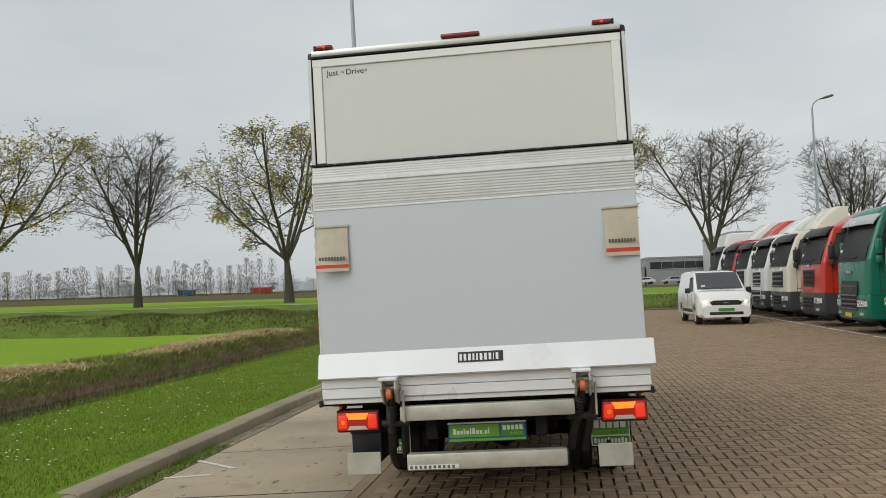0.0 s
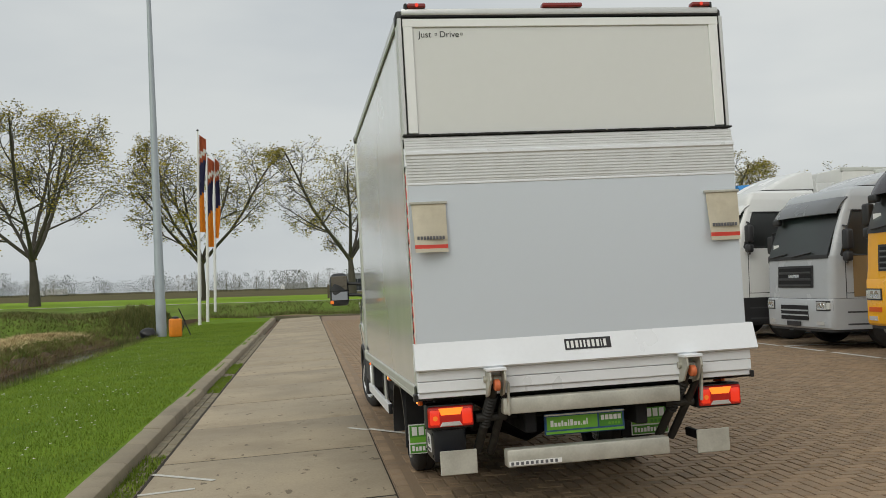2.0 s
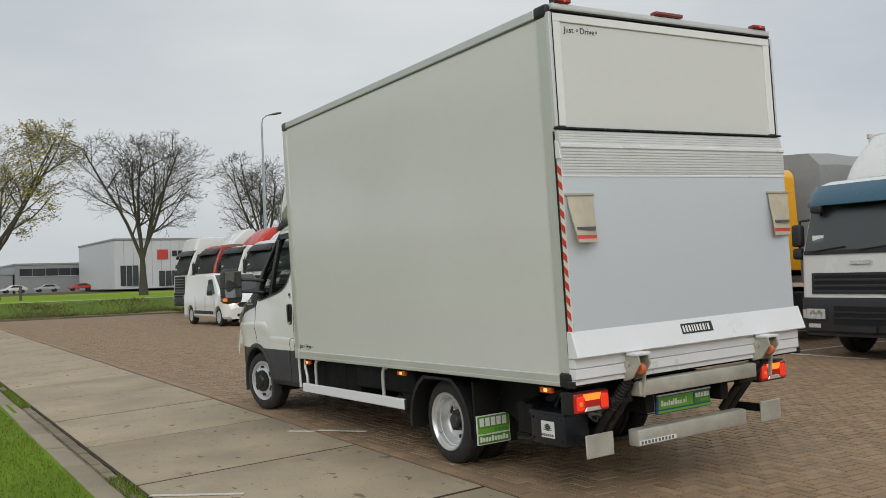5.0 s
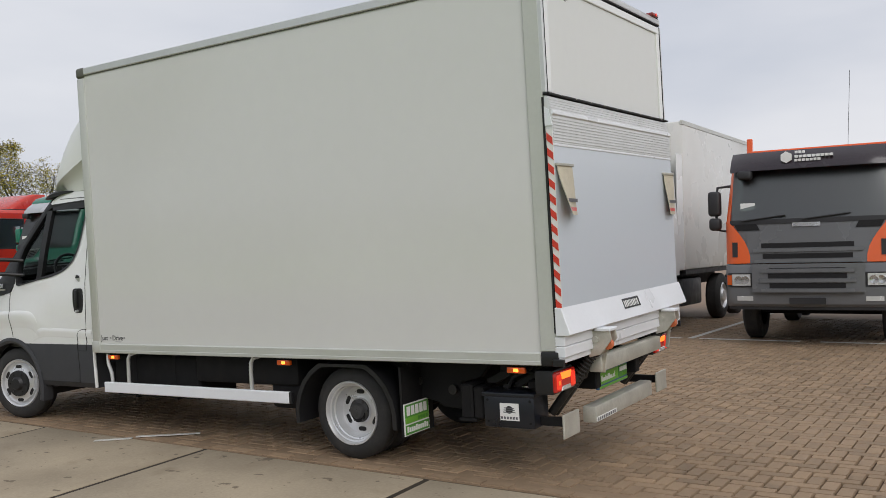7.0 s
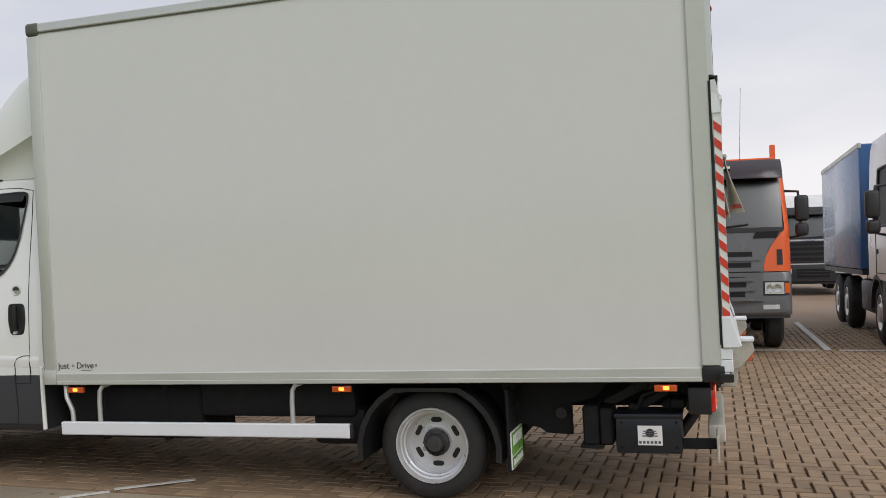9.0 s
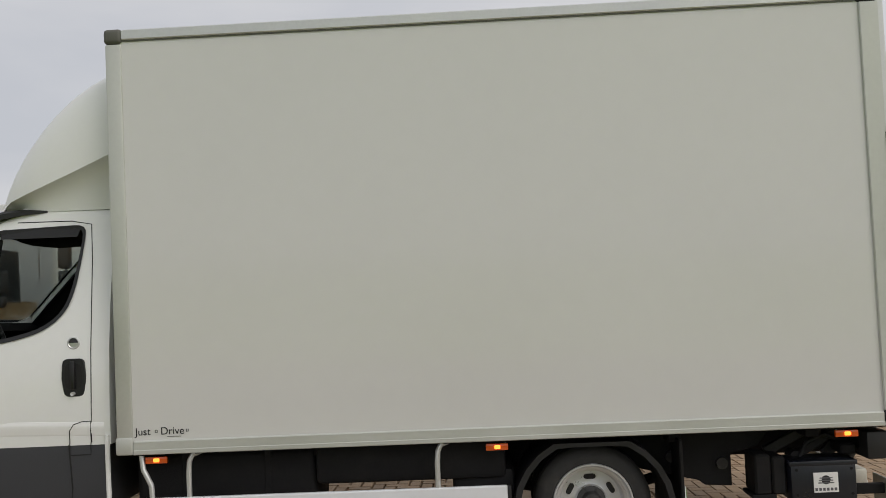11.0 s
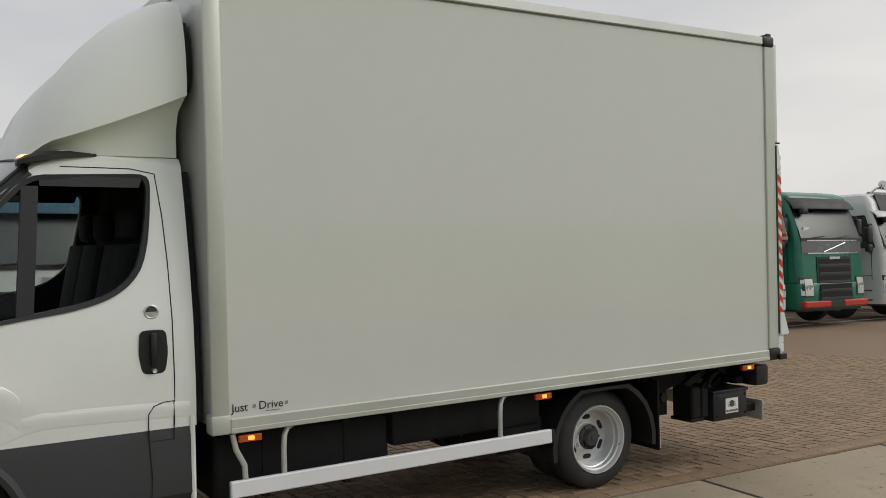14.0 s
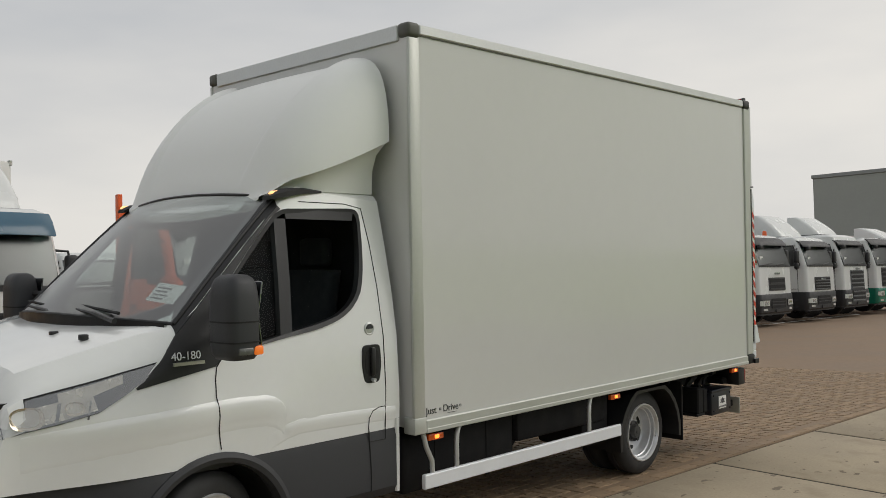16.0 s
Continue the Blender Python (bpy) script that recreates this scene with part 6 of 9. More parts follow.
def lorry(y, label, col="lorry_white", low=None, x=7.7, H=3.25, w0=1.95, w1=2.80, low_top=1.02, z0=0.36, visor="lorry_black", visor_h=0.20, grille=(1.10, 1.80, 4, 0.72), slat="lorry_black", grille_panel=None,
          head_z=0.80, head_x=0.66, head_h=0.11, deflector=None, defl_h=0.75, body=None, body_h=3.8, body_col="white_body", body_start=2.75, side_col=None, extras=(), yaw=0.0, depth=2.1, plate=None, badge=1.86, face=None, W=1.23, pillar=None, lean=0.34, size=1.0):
    """A flat-nosed lorry facing the yard: boxy cab with glazed upper half, wrapped bumper, corner lamps and a body behind."""
    low = low or col
    side_col = side_col or col
    group = "lorries parked in a row" if x < 20 else "lorries parked behind"
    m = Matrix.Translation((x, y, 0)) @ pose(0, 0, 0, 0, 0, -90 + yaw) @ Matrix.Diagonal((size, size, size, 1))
    root = empty("lorry", label, "lorry", group, m)
    r, bulge = 0.15, 0.045

    def P(name, bm, material, lab="", parent=None, sm=35):
        return part(name, bm, M[material], parent or root, lab, sm)

    def fy(z):
        """Front line of the cab at a height."""
        if z < low_top:
            return -0.03
        if z < w0:
            return 0.03 * (z - low_top) / (w0 - low_top)
        return 0.03 + lean * ((z - w0) / 1.0) ** 1.1

    def wid(z):
        return W - 0.07 * max(0.0, (z - 1.9) / 1.2)

    def yf(xx, z, inset=0.0):
        """How far back the front surface lies at a place across it."""
        lim = wid(z) - r
        a = abs(xx)
        if a <= lim:
            return fy(z) - bulge * (1 - (a / lim) ** 2)
        d = min(1.0, (a - lim) / r)
        return fy(z) + r * (1 - math.sqrt(max(0.0, 1 - d * d)))

    def strip(za, zb, xa, xb, o, name, material, lab="", parent=None, n=8, rows=2, thick=0.014, skew=0.0, sm=35):
        """A shallow panel that follows the front, from xa to xb and za to zb, standing o proud."""
        bm = bmesh.new()
        loft(bm, [[(xx, yf(xx, z) - o, z) for xx in [xa + (xb - xa) * i / n + skew * (z - za) for i in range(n + 1)]] for z in [za + (zb - za) * j / rows for j in range(rows + 1)]], closed=False, cap=False)
        bmesh.ops.solidify(bm, geom=bm.faces[:], thickness=thick)
        bmesh.ops.recalc_face_normals(bm, faces=bm.faces[:])
        return P(name, bm, material, lab, parent, sm)

    # wrapped bumper, with a darker lip below
    zs = [z0 + 0.05, z0 + 0.09, 0.72, low_top - 0.03, low_top - 0.004]
    P("bumper", loft(bmesh.new(), [round_ring(z, W + 0.005, o, 0.86, r, bulge) for z, o in zip(zs, (0.02, -0.02, -0.03, -0.03, -0.015))]), low, "front bumper")
    P("bumper_lip", loft(bmesh.new(), [round_ring(z, W - 0.02, 0.03, 0.80, r, bulge) for z in (z0, z0 + 0.048)]), "lorry_black", "dark lower lip")
    # cab below the glass, and its roof
    def shell_ring(z):
        top = z >= H - 0.001
        return round_ring(z, wid(z) - (0.10 if top else 0.03 if z > H - 0.07 else 0), fy(min(z, w1 + 0.25)) + (0.20 if top else 0.06 if z > H - 0.07 else 0) + max(0.0, z - w1 - 0.25) * 0.25, depth, r, bulge)
    zs = [low_top + 0.004, 1.3, 1.6, 1.9, 2.15, 2.5]
    P("cab_shell", loft(bmesh.new(), [shell_ring(z) for z in zs if z < w0 - 0.04] + [shell_ring(w0 - 0.01)]), side_col, "painted cab")
    zs = [w1 - 0.03, w1 + 0.02, w1 + 0.25, w1 + 0.6 * (H - w1), H - 0.06, H]
    P("cab_roof", loft(bmesh.new(), [shell_ring(z) for z in sorted(set(zs))]), side_col, "painted cab roof")
    # glasshouse: painted corner pillars, rear quarters, dark lining with a rear window, seats
    wa, wb = wid(w0), wid(w1)
    for s in (-1, 1):
        rings = []
        for z in (w0 - 0.03, (w0 + w1) / 2, w1):
            ww = wid(z)
            angs = [radians(a) for a in (28, 48, 68, 90)]
            outer_p = [(s * (ww - r + r * math.sin(a)), fy(z) + r - r * math.cos(a), z) for a in angs] + [(s * ww, fy(z) + r + 0.07, z)]
            inner_p = [(s * (ww - 0.055), fy(z) + r + 0.07, z), (s * (ww - r + 0.6 * r * math.sin(angs[1])), fy(z) + r - 0.55 * r * math.cos(angs[1]), z)]
            rings.append(outer_p + inner_p)
        P("corner_pillar", loft(bmesh.new(), rings), side_col, "windscreen pillar")
        P("rear_quarter", loft(bmesh.new(), [[(s * (ww - 0.06), 1.32, z), (s * (ww - 0.002), 1.32, z), (s * (ww - 0.002), depth, z), (s * (ww - 0.06), depth, z)] for ww, z in ((wa, w0 - 0.02), (wb, w1))]), side_col, "")
        for seat_x in (s * 0.58,):
            st = P("seat", box(seat_x - 0.25, seat_x + 0.25, 1.12, 1.30, w0 - 0.1, w0 + 0.42, 0.06, 2), "lorry_lining", "dark seat")
            P("headrest", box(seat_x - 0.14, seat_x + 0.14, 1.18, 1.28, w0 + 0.44, w0 + 0.64, 0.04, 2), "lorry_lining", "", st)
    wall = bmesh.new()
    for a, b, c, d in ((-wa + 0.06, wa - 0.06, w0 - 0.02, w1),) if body == "box" else ((-wa + 0.06, -0.62, w0 - 0.02, w1), (0.62, wa - 0.06, w0 - 0.02, w1), (-0.62, 0.62, w0 - 0.02, w0 + 0.20), (-0.62, 0.62, w1 - 0.16, w1)):
        bx(wall, a, b, depth - 0.07, depth - 0.01, c, d)
    P("rear_wall", wall, "lorry_lining", "grey rear lining with a window")
    P("dashboard", box(-W + 0.16, W - 0.16, fy(w0) + 0.12, fy(w0) + 0.5, w0 - 0.05, w0 + 0.06, 0.03, 2), "lorry_lining", "")
    ring = bmesh.new()
    c0 = Vector((0.58, 0.66, w0 + 0.12))
    tube(ring, [c0 + 0.21 * Vector((math.cos(a), 0.5 * math.sin(a), 0.86 * math.sin(a))) for a in [2 * math.pi * k / 14 for k in range(15)]], 0.018, 6, False)
    tube(ring, [c0, c0 + Vector((0, -0.16, -0.2))], 0.03, 6)
    P("steering_wheel", ring, "lorry_black", "black steering wheel")
    if face:
        strip(low_top + 0.02, w0 - 0.05, -W + 0.06, W - 0.06, 0.010, "front_mask", face, "front panel", n=14, rows=4)
    strip(w0 - 0.01, w1 + 0.01, -W + 0.11, W - 0.11, 0.012, "windscreen", "lorry_glass", "large tinted windscreen", n=16, rows=6).visible_shadow = False
    strip(w0 - 0.06, w0 + 0.015, -W + 0.09, W - 0.09, 0.020, "cowl", "lorry_black", "black wiper cowl", n=14)
    strip(w1 - 0.05, w1 + 0.02, -W + 0.12, W - 0.12, 0.018, "header", "lorry_black", "", n=14)
    # slim visor standing off the top of the windscreen
    if visor:
        bm = bmesh.new()
        xs = [(-1 + 2 * i / 14) * (W - 0.07) for i in range(15)]
        prof = [(w1 - 0.07, 0.20), (w1 - 0.02, 0.21), (w1 + visor_h * 0.55, 0.13), (w1 + visor_h, 0.0)]
        loft(bm, [[(xx, yf(xx, min(z, w1)) + max(0.0, z - w1) * 0.3 - o * (1 - 0.35 * (abs(xx) / W) ** 6), z) for xx in xs] for z, o in prof], closed=False, cap=False)
        bmesh.ops.solidify(bm, geom=bm.faces[:], thickness=0.03)
        bmesh.ops.recalc_face_normals(bm, faces=bm.faces[:])
        P("sun_visor", bm, visor, "sun visor over the windscreen", sm=50)
    # grille: a shaped panel with dark slots and slim lips
    ga, gb, n, gw = grille
    if n:
        gp = strip(ga - 0.03, gb + 0.03, -gw - 0.05, gw + 0.05, 0.018, "grille", grille_panel or "lorry_black", "front grille", n=10)
        step = (gb - ga) / n
        for i in range(n):
            za = ga + step * i
            strip(za + step * 0.30, za + step * 0.88, -gw, gw, 0.022, "grille_slot", "opening_dark", "", gp, n=8, rows=1, thick=0.006)
            strip(za + step * 0.06, za + step * 0.30, -gw + 0.01, gw - 0.01, 0.034, "grille_slat", slat, "", gp, n=8, rows=1, thick=0.016)
    strip(badge - 0.03, badge + 0.03, -0.20, 0.20, 0.030, "badge", "chrome", "dull chrome badge strip", n=4, rows=1)
    if low_top > 0.9 and "slot_mask" not in extras and "spots" not in extras and ga > 0.82:
        strip(z0 + 0.22, low_top - 0.14, -0.52, 0.52, 0.010, "intake", "opening_dark", "dark lower intake", n=6, rows=1)
        for k in (0.33, 0.66):
            zz = z0 + 0.22 + (low_top - 0.36 - z0) * k
            strip(zz - 0.015, zz + 0.015, -0.52, 0.52, 0.020, "intake_bar", low, "", n=6, rows=1)
    strip(z0 + 0.09, z0 + 0.19, -0.26, 0.26, 0.024, "number_plate", plate or "lorry_black", "front number plate", n=4, rows=1)
    for s in (-1, 1):
        xa, xb = s * head_x, s * (W - 0.012)
        hl = strip(head_z - head_h, head_z + head_h, xa, xb, 0.012, "headlamp", "lorry_black", "headlamp unit", n=8)
        xc = s * (head_x + 0.72 * (W - head_x))
        strip(head_z - head_h + 0.025, head_z + head_h - 0.02, xa + s * 0.03, xc, 0.022, "lens", "clear_lens", "clear lens", hl, n=5, rows=2, thick=0.008)
        strip(head_z - head_h + 0.035, head_z + head_h - 0.035, xc + s * 0.012, xb - s * 0.02, 0.020, "indicator", "amber" if "amber_lamps" in extras else "clear_lens", "", hl, n=4, rows=1, thick=0.008)
        for k in (0.30, 0.62):
            xl = s * (head_x + k * 0.72 * (W - head_x) + 0.02)
            yy = yf(xl, head_z) - 0.024
            P("reflector", lathe(bmesh.new(), [(yy, 0.0001), (yy - 0.002, 0.045), (yy - 0.004, 0.062), (yy + 0.004, 0.066)], 14, "y", (xl, 0, head_z)), "chrome", "", hl)
        strip(z0 + 0.14, z0 + 0.21, s * 0.80, s * 1.04, 0.012, "fog_lamp", "clear_lens", "small lower lamp", n=4, rows=1)
        # side window, door, steps
        win = [(fy(w0) + r + 0.07, w0 - 0.01), (1.32, w0 - 0.01), (1.32, w1 - 0.02), (fy(w1) + r + 0.07, w1 - 0.02)]
        bm = bmesh.new()
        bm.faces.new([bm.verts.new((s * (wid(z) - 0.025), yy, z)) for yy, z in (win if s > 0 else win[::-1])])
        P("side_window", bm, "lorry_glass", "tinted side window").visible_shadow = False
        fr = bmesh.new()
        for (ya, zc), (yb, zd) in zip(win, win[1:] + win[:1]):
            tube(fr, [(s * (wid(zc) - 0.010), ya, zc), (s * (wid(zd) - 0.010), yb, zd)], 0.022, 6)
        P("window_frame", fr, "lorry_black", "black window frame")
        for yy in (0.34, 1.36):
            P("door_seam", box(s * W - 0.006, s * W + 0.003, yy - 0.007, yy + 0.007, low_top, w0 - 0.03), "seal")
        P("door_seam", box(s * W - 0.006, s * W + 0.003, 0.34, 1.36, low_top + 0.10, low_top + 0.114), "seal")
        P("door_grip", box(s * W - 0.01, s * W + 0.015, 1.16, 1.31, 1.42, 1.50, 0.01), "lorry_black", "")
        P("step_panel", box(min(s * (W - 0.004), s * (W - 0.3)), max(s * (W - 0.004), s * (W - 0.3)), 0.24, 0.90, z0 + 0.06, low_top, 0.02), low if low != "lorry_grey" else "lorry_black", "entry step panel")
        for z in (z0 + 0.16, z0 + 0.40):
            if z + 0.2 < low_top + 0.05:
                # proud near-black panel: the step recess's shade is painted, not cut in
                P("step_recess", box(min(s * (W + 0.001), s * (W - 0.1)), max(s * (W + 0.001), s * (W - 0.1)), 0.34, 0.82, z, z + 0.17, 0.004), "opening_dark", "near-black panel painting the shade of a step opening")
                P("step_tread", box(min(s * (W + 0.006), s * (W - 0.1)), max(s * (W + 0.006), s * (W - 0.1)), 0.34, 0.82, z - 0.03, z + 0.01, 0.004), "lorry_grey", "")
        mr = P("mirror", box(min(s * 1.33, s * 1.53), max(s * 1.33, s * 1.53), 0.20, 0.36, w0 + 0.10, w0 + 0.50, 0.05, 3), pillar or "lorry_black", "door mirror")
        P("wide_mirror", box(min(s * 1.33, s * 1.52), max(s * 1.33, s * 1.52), 0.20, 0.35, w0 - 0.13, w0 + 0.07, 0.05, 3), pillar or "lorry_black", "", mr)
        P("mirror_arm", tube(bmesh.new(), [(s * 1.17, 0.36, w0 + 0.58), (s * 1.38, 0.29, w0 + 0.56), (s * 1.42, 0.29, w0 + 0.3), (s * 1.40, 0.29, w0 - 0.12), (s * 1.20, 0.40, w0 - 0.16)], 0.022, 8), "lorry_black", "", mr)
        lorry_wheel(root, s * 1.20, 1.40, s)
        arch_o = [(1.40 + 0.62 * math.cos(t), 0.5 + 0.60 * math.sin(t)) for t in [radians(5 + 170 * k / 14) for k in range(15)]]
        arch_i = [(1.40 + 0.56 * math.cos(t), 0.5 + 0.54 * math.sin(t)) for t in [radians(5 + 170 * k / 14) for k in range(15)]]
        P("wheel_arch", prism(bmesh.new(), arch_o + arch_i[::-1], "x", *sorted((s * (W + 0.006), s * 0.85))), "lorry_black", "")
        for yy in (5.0, 6.35) if body else (4.6,):
            lorry_wheel(root, s * 1.22, yy, s)
        P("chassis_rail", box(min(s * 0.38, s * 0.46), max(s * 0.38, s * 0.46), 1.2, 7.0 if body else 5.4, 0.75, 1.0, 0.01), "chassis", "chassis rail")
        P("tank", box(min(s * 0.62, s * 1.15), max(s * 0.62, s * 1.15), 2.35, 3.6, 0.42, 0.98, 0.06, 2), "lorry_grey", "side tank")
    P("kerb_mirror", box(-1.02, -0.80, fy(w1) - 0.26, fy(w1) - 0.12, w1 - 0.20, w1 - 0.06, 0.04, 3), "lorry_black", "small front mirror")
    P("axle", box(-1.0, 1.0, 1.28, 1.52, 0.42, 0.60, 0.02), "chassis")
    P("underbody", box(-1.0, 1.0, 0.3, 2.1, 0.62, 1.0, 0.02), "chassis", "dark underbody")
    for x0, x1 in ((-0.95, -0.30), (-0.05, 0.62)):
        P("wiper", tube(bmesh.new(), [(x0, yf(x0, w0) - 0.045, w0 + 0.0), (x1, yf(x1, w0 + 0.07) - 0.035, w0 + 0.07)], 0.013, 6), "lorry_black", "")
    P("windscreen_card", box(-0.98, -0.76, fy(w0 + 0.22) - 0.028, fy(w0 + 0.22) - 0.022, w0 + 0.16, w0 + 0.28), "sticker", "white paper card in the windscreen")
    if deflector:
        bm = bmesh.new()
        loft(bm, [round_ring(H - 0.05, W - 0.27, 0.95, depth + 0.06, 0.16, 0.05)] +
             [round_ring(H + defl_h * f, W - 0.27 - 0.07 * f * f, 0.97 + 0.85 * f ** 1.4, depth + 0.10, 0.18, 0.05) for f in (0.10, 0.3, 0.55, 0.75, 0.9, 0.97)] + [round_ring(H + defl_h, W - 0.42, 1.92, depth + 0.06, 0.12, 0.03)])
        # solid black band in place of the shaded gap below the deflector
        P("deflector_foot", loft(bmesh.new(), [round_ring(z, W - 0.245, 0.925, depth + 0.08, 0.16, 0.05) for z in (H - 0.04, H + 0.03)]), "lorry_black", "black band painting the shaded gap under the deflector")
        P("roof_deflector", bm, deflector, "roof air deflector", sm=50)
        for s in (-1, 1):
            a, b = sorted((s * (W - 0.005), s * (W - 0.03)))
            P("side_deflector", box(a, b, depth + 0.01, depth + 0.48, 1.15, H + 0.35 * defl_h, 0.008), deflector, "side air deflector")
    if body:
        ys = body_start
        if body == "box":
            P("cargo_body", box(-1.25, 1.25, ys, ys + 5.6, 1.15, body_h, 0.05, 2), body_col, "tall box body")
            for xx in (-1.23, 1.23):
                P("body_rail", box(xx - 0.03, xx + 0.03, ys - 0.01, ys + 5.6, body_h - 0.08, body_h + 0.015, 0.01), "alu_trim", "")
            P("body_base", box(-1.24, 1.24, ys + 0.01, ys + 5.6, 1.06, 1.15), "lorry_black", "")
        elif body == "tipper":
            bm = bmesh.new()
            prism(bm, [(ys, 1.1), (ys + 5.0, 1.1), (ys + 5.2, body_h), (ys - 0.1, body_h)], "x", -1.25, -1.19)
            prism(bm, [(ys, 1.1), (ys + 5.0, 1.1), (ys + 5.2, body_h), (ys - 0.1, body_h)], "x", 1.19, 1.25)
            bx(bm, -1.2, 1.2, ys - 0.08, ys, 1.1, body_h)
            bx(bm, -1.2, 1.2, ys, ys + 5, 1.1, 1.2)
            P("tipper_body", bm, body_col, "open steel tipper body")
            for k in range(6):
                P("body_rib", box(-1.29, -1.25, ys + 0.4 + k * 0.8, ys + 0.5 + k * 0.8, 1.15, body_h - 0.05), body_col, "")
            P("body_rim", box(-1.29, 1.29, ys - 0.14, ys - 0.06, body_h - 0.06, body_h + 0.04, 0.01), body_col, "")
        elif body == "tarp":
            bm = bmesh.new()
            loft(bm, [[(-1.24, yy, 1.15), (-1.25, yy, 2.2), (-1.24, yy, body_h - 0.25 + k), (-1.0, yy, body_h + k), (0, yy, body_h + 0.06 + k), (1.0, yy, body_h + k), (1.24, yy, body_h - 0.25 + k), (1.25, yy, 2.2), (1.24, yy, 1.15)]
                      for yy, k in [(ys + 5.6 * i / 8, 0.03 * (i % 2)) for i in range(9)]])
            P("tarpaulin_body", bm, body_col, "tarpaulin covered body")
    for e in extras:
        if e == "slot_mask":
            mask = strip(0.84, 1.275, -0.80, 0.80, 0.050, "lower_mask", "lorry_anthracite", "grey slotted front mask", n=10, thick=0.05)
            strip(1.285, 1.78, -0.88, 0.88, 0.030, "upper_mask", "lorry_anthracite", "grey slotted front mask", n=10, thick=0.03)
            for za, hw, o in ((0.905, 0.54, 0.05), (1.055, 0.56, 0.05), (1.205, 0.54, 0.05), (1.355, 0.64, 0.03), (1.52, 0.66, 0.03)):
                strip(za, za + 0.075, -hw, hw, o + 0.004, "grille_opening", "opening_dark", "dark mesh opening", mask, rows=1, thick=0.006)
                strip(za - 0.062, za - 0.012, -hw - 0.12, hw + 0.12, o + 0.024, "grille_slat", "slat_grey", "", mask, rows=1, thick=0.02)
            for sd in (-1, 1):
                strip(1.80, 1.90, sd * 0.68, sd * 1.02, 0.024, "vent", "opening_dark", "", mask, n=4, rows=1, thick=0.01, skew=sd * 0.5)
            lettering("lettering", "P380", 0.075, M["chrome"], root, Matrix.Translation((-0.70, -0.104, 1.005)) @ pose(0, 0, 0, 90, 0, 0), "chrome model letters")
        if e == "beacons":
            for xx in (-0.8, 0.8):
                b = P("beacon", lathe(bmesh.new(), [(H, 0.07), (H + 0.10, 0.075), (H + 0.16, 0.06), (H + 0.18, 0.0001)], 14, "z", (xx, 0.7, 0)), "amber", "orange beacon lamp")
        elif e == "one_beacon":
            P("beacon", lathe(bmesh.new(), [(H, 0.07), (H + 0.12, 0.075), (H + 0.2, 0.06), (H + 0.22, 0.0001)], 14, "z", (-0.75, 0.75, 0)), "amber", "orange beacon lamp")
        elif e == "roof_tube":
            P("roof_tube", tube(bmesh.new(), [(-0.45, 0.55, H + 0.12), (1.05, 0.55, H + 0.12)], 0.13, 16), "lorry_cream", "rolled cream sunshade tube on the roof")
        elif e == "light_bar":
            lb = P("light_bar", tube(bmesh.new(), [(-0.9, 0.5, H + 0.02), (-0.8, 0.42, H + 0.12), (0.8, 0.42, H + 0.12), (0.9, 0.5, H + 0.02)], 0.03, 8), "chrome", "chrome roof light bar")
            for xx in (-0.6, -0.2, 0.2, 0.6):
                P("spot_lamp", lathe(bmesh.new(), [(0.33, 0.0001), (0.33, 0.10), (0.36, 0.115), (0.44, 0.09), (0.48, 0.0001)], 16, "y", (xx, 0, H + 0.22)), "chrome", "round spot lamp", lb)
        elif e == "spots":
            slot = strip(1.07, 1.20, -0.50, 0.50, 0.006, "lamp_slot", "opening_dark", "dark slot with four spot lamps", n=8, rows=1)
            for xx in (-0.36, -0.12, 0.12, 0.36):
                y0 = yf(xx, 1.135)
                P("spot_lamp", lathe(bmesh.new(), [(y0 - 0.05, 0.0001), (y0 - 0.048, 0.040), (y0 - 0.035, 0.050), (y0 + 0.01, 0.045)], 16, "y", (xx, 0, 1.135)), "clear_lens", "small round spot lamp", slot)
            for s in (-1, 1):
                strip(0.84, 0.92, s * 0.66, s * 1.04, 0.010, "fog_lamp", "amber", "orange lower lamp", n=4, rows=1)
        elif e == "headboard":
            hb_ = P("headboard", box(-1.17, 1.17, depth + 0.06, depth + 0.14, 1.1, 3.12, 0.01), "lorry_orange", "tall orange steel headboard")
            for xx in (-1.17, 1.17):
                P("headboard_post", box(xx - 0.045, xx + 0.045, depth + 0.05, depth + 0.15, 1.1, 3.42, 0.01), "lorry_orange", "", hb_)
            P("headboard_rail", box(-1.2, 1.2, depth + 0.04, depth + 0.16, 3.12, 3.20, 0.01), "lorry_orange", "", hb_)
            for k in range(6):
                P("headboard_slot", box(-0.30, 0.30, depth + 0.052, depth + 0.062, 2.25 + 0.09 * k, 2.29 + 0.09 * k), "white_reflex", "", hb_)
            P("aerial", tube(bmesh.new(), [(0.55, 0.5, H), (0.60, 0.55, H + 1.2)], 0.0035, 5), "lorry_black", "thin aerial")
        elif e == "antennas":
            for xx in (-0.6, 0.5):
                P("antenna", tube(bmesh.new(), [(xx, 0.7, H), (xx, 0.85, H + 0.75)], 0.008, 5), "lorry_black", "thin aerial")
        elif e == "orange_board":
            P("hazard_board", box(-0.98, -0.62, -0.065, -0.05, 1.36, 1.66, 0.004), "lorry_orange", "plain orange hazard board")
        elif e == "wings":
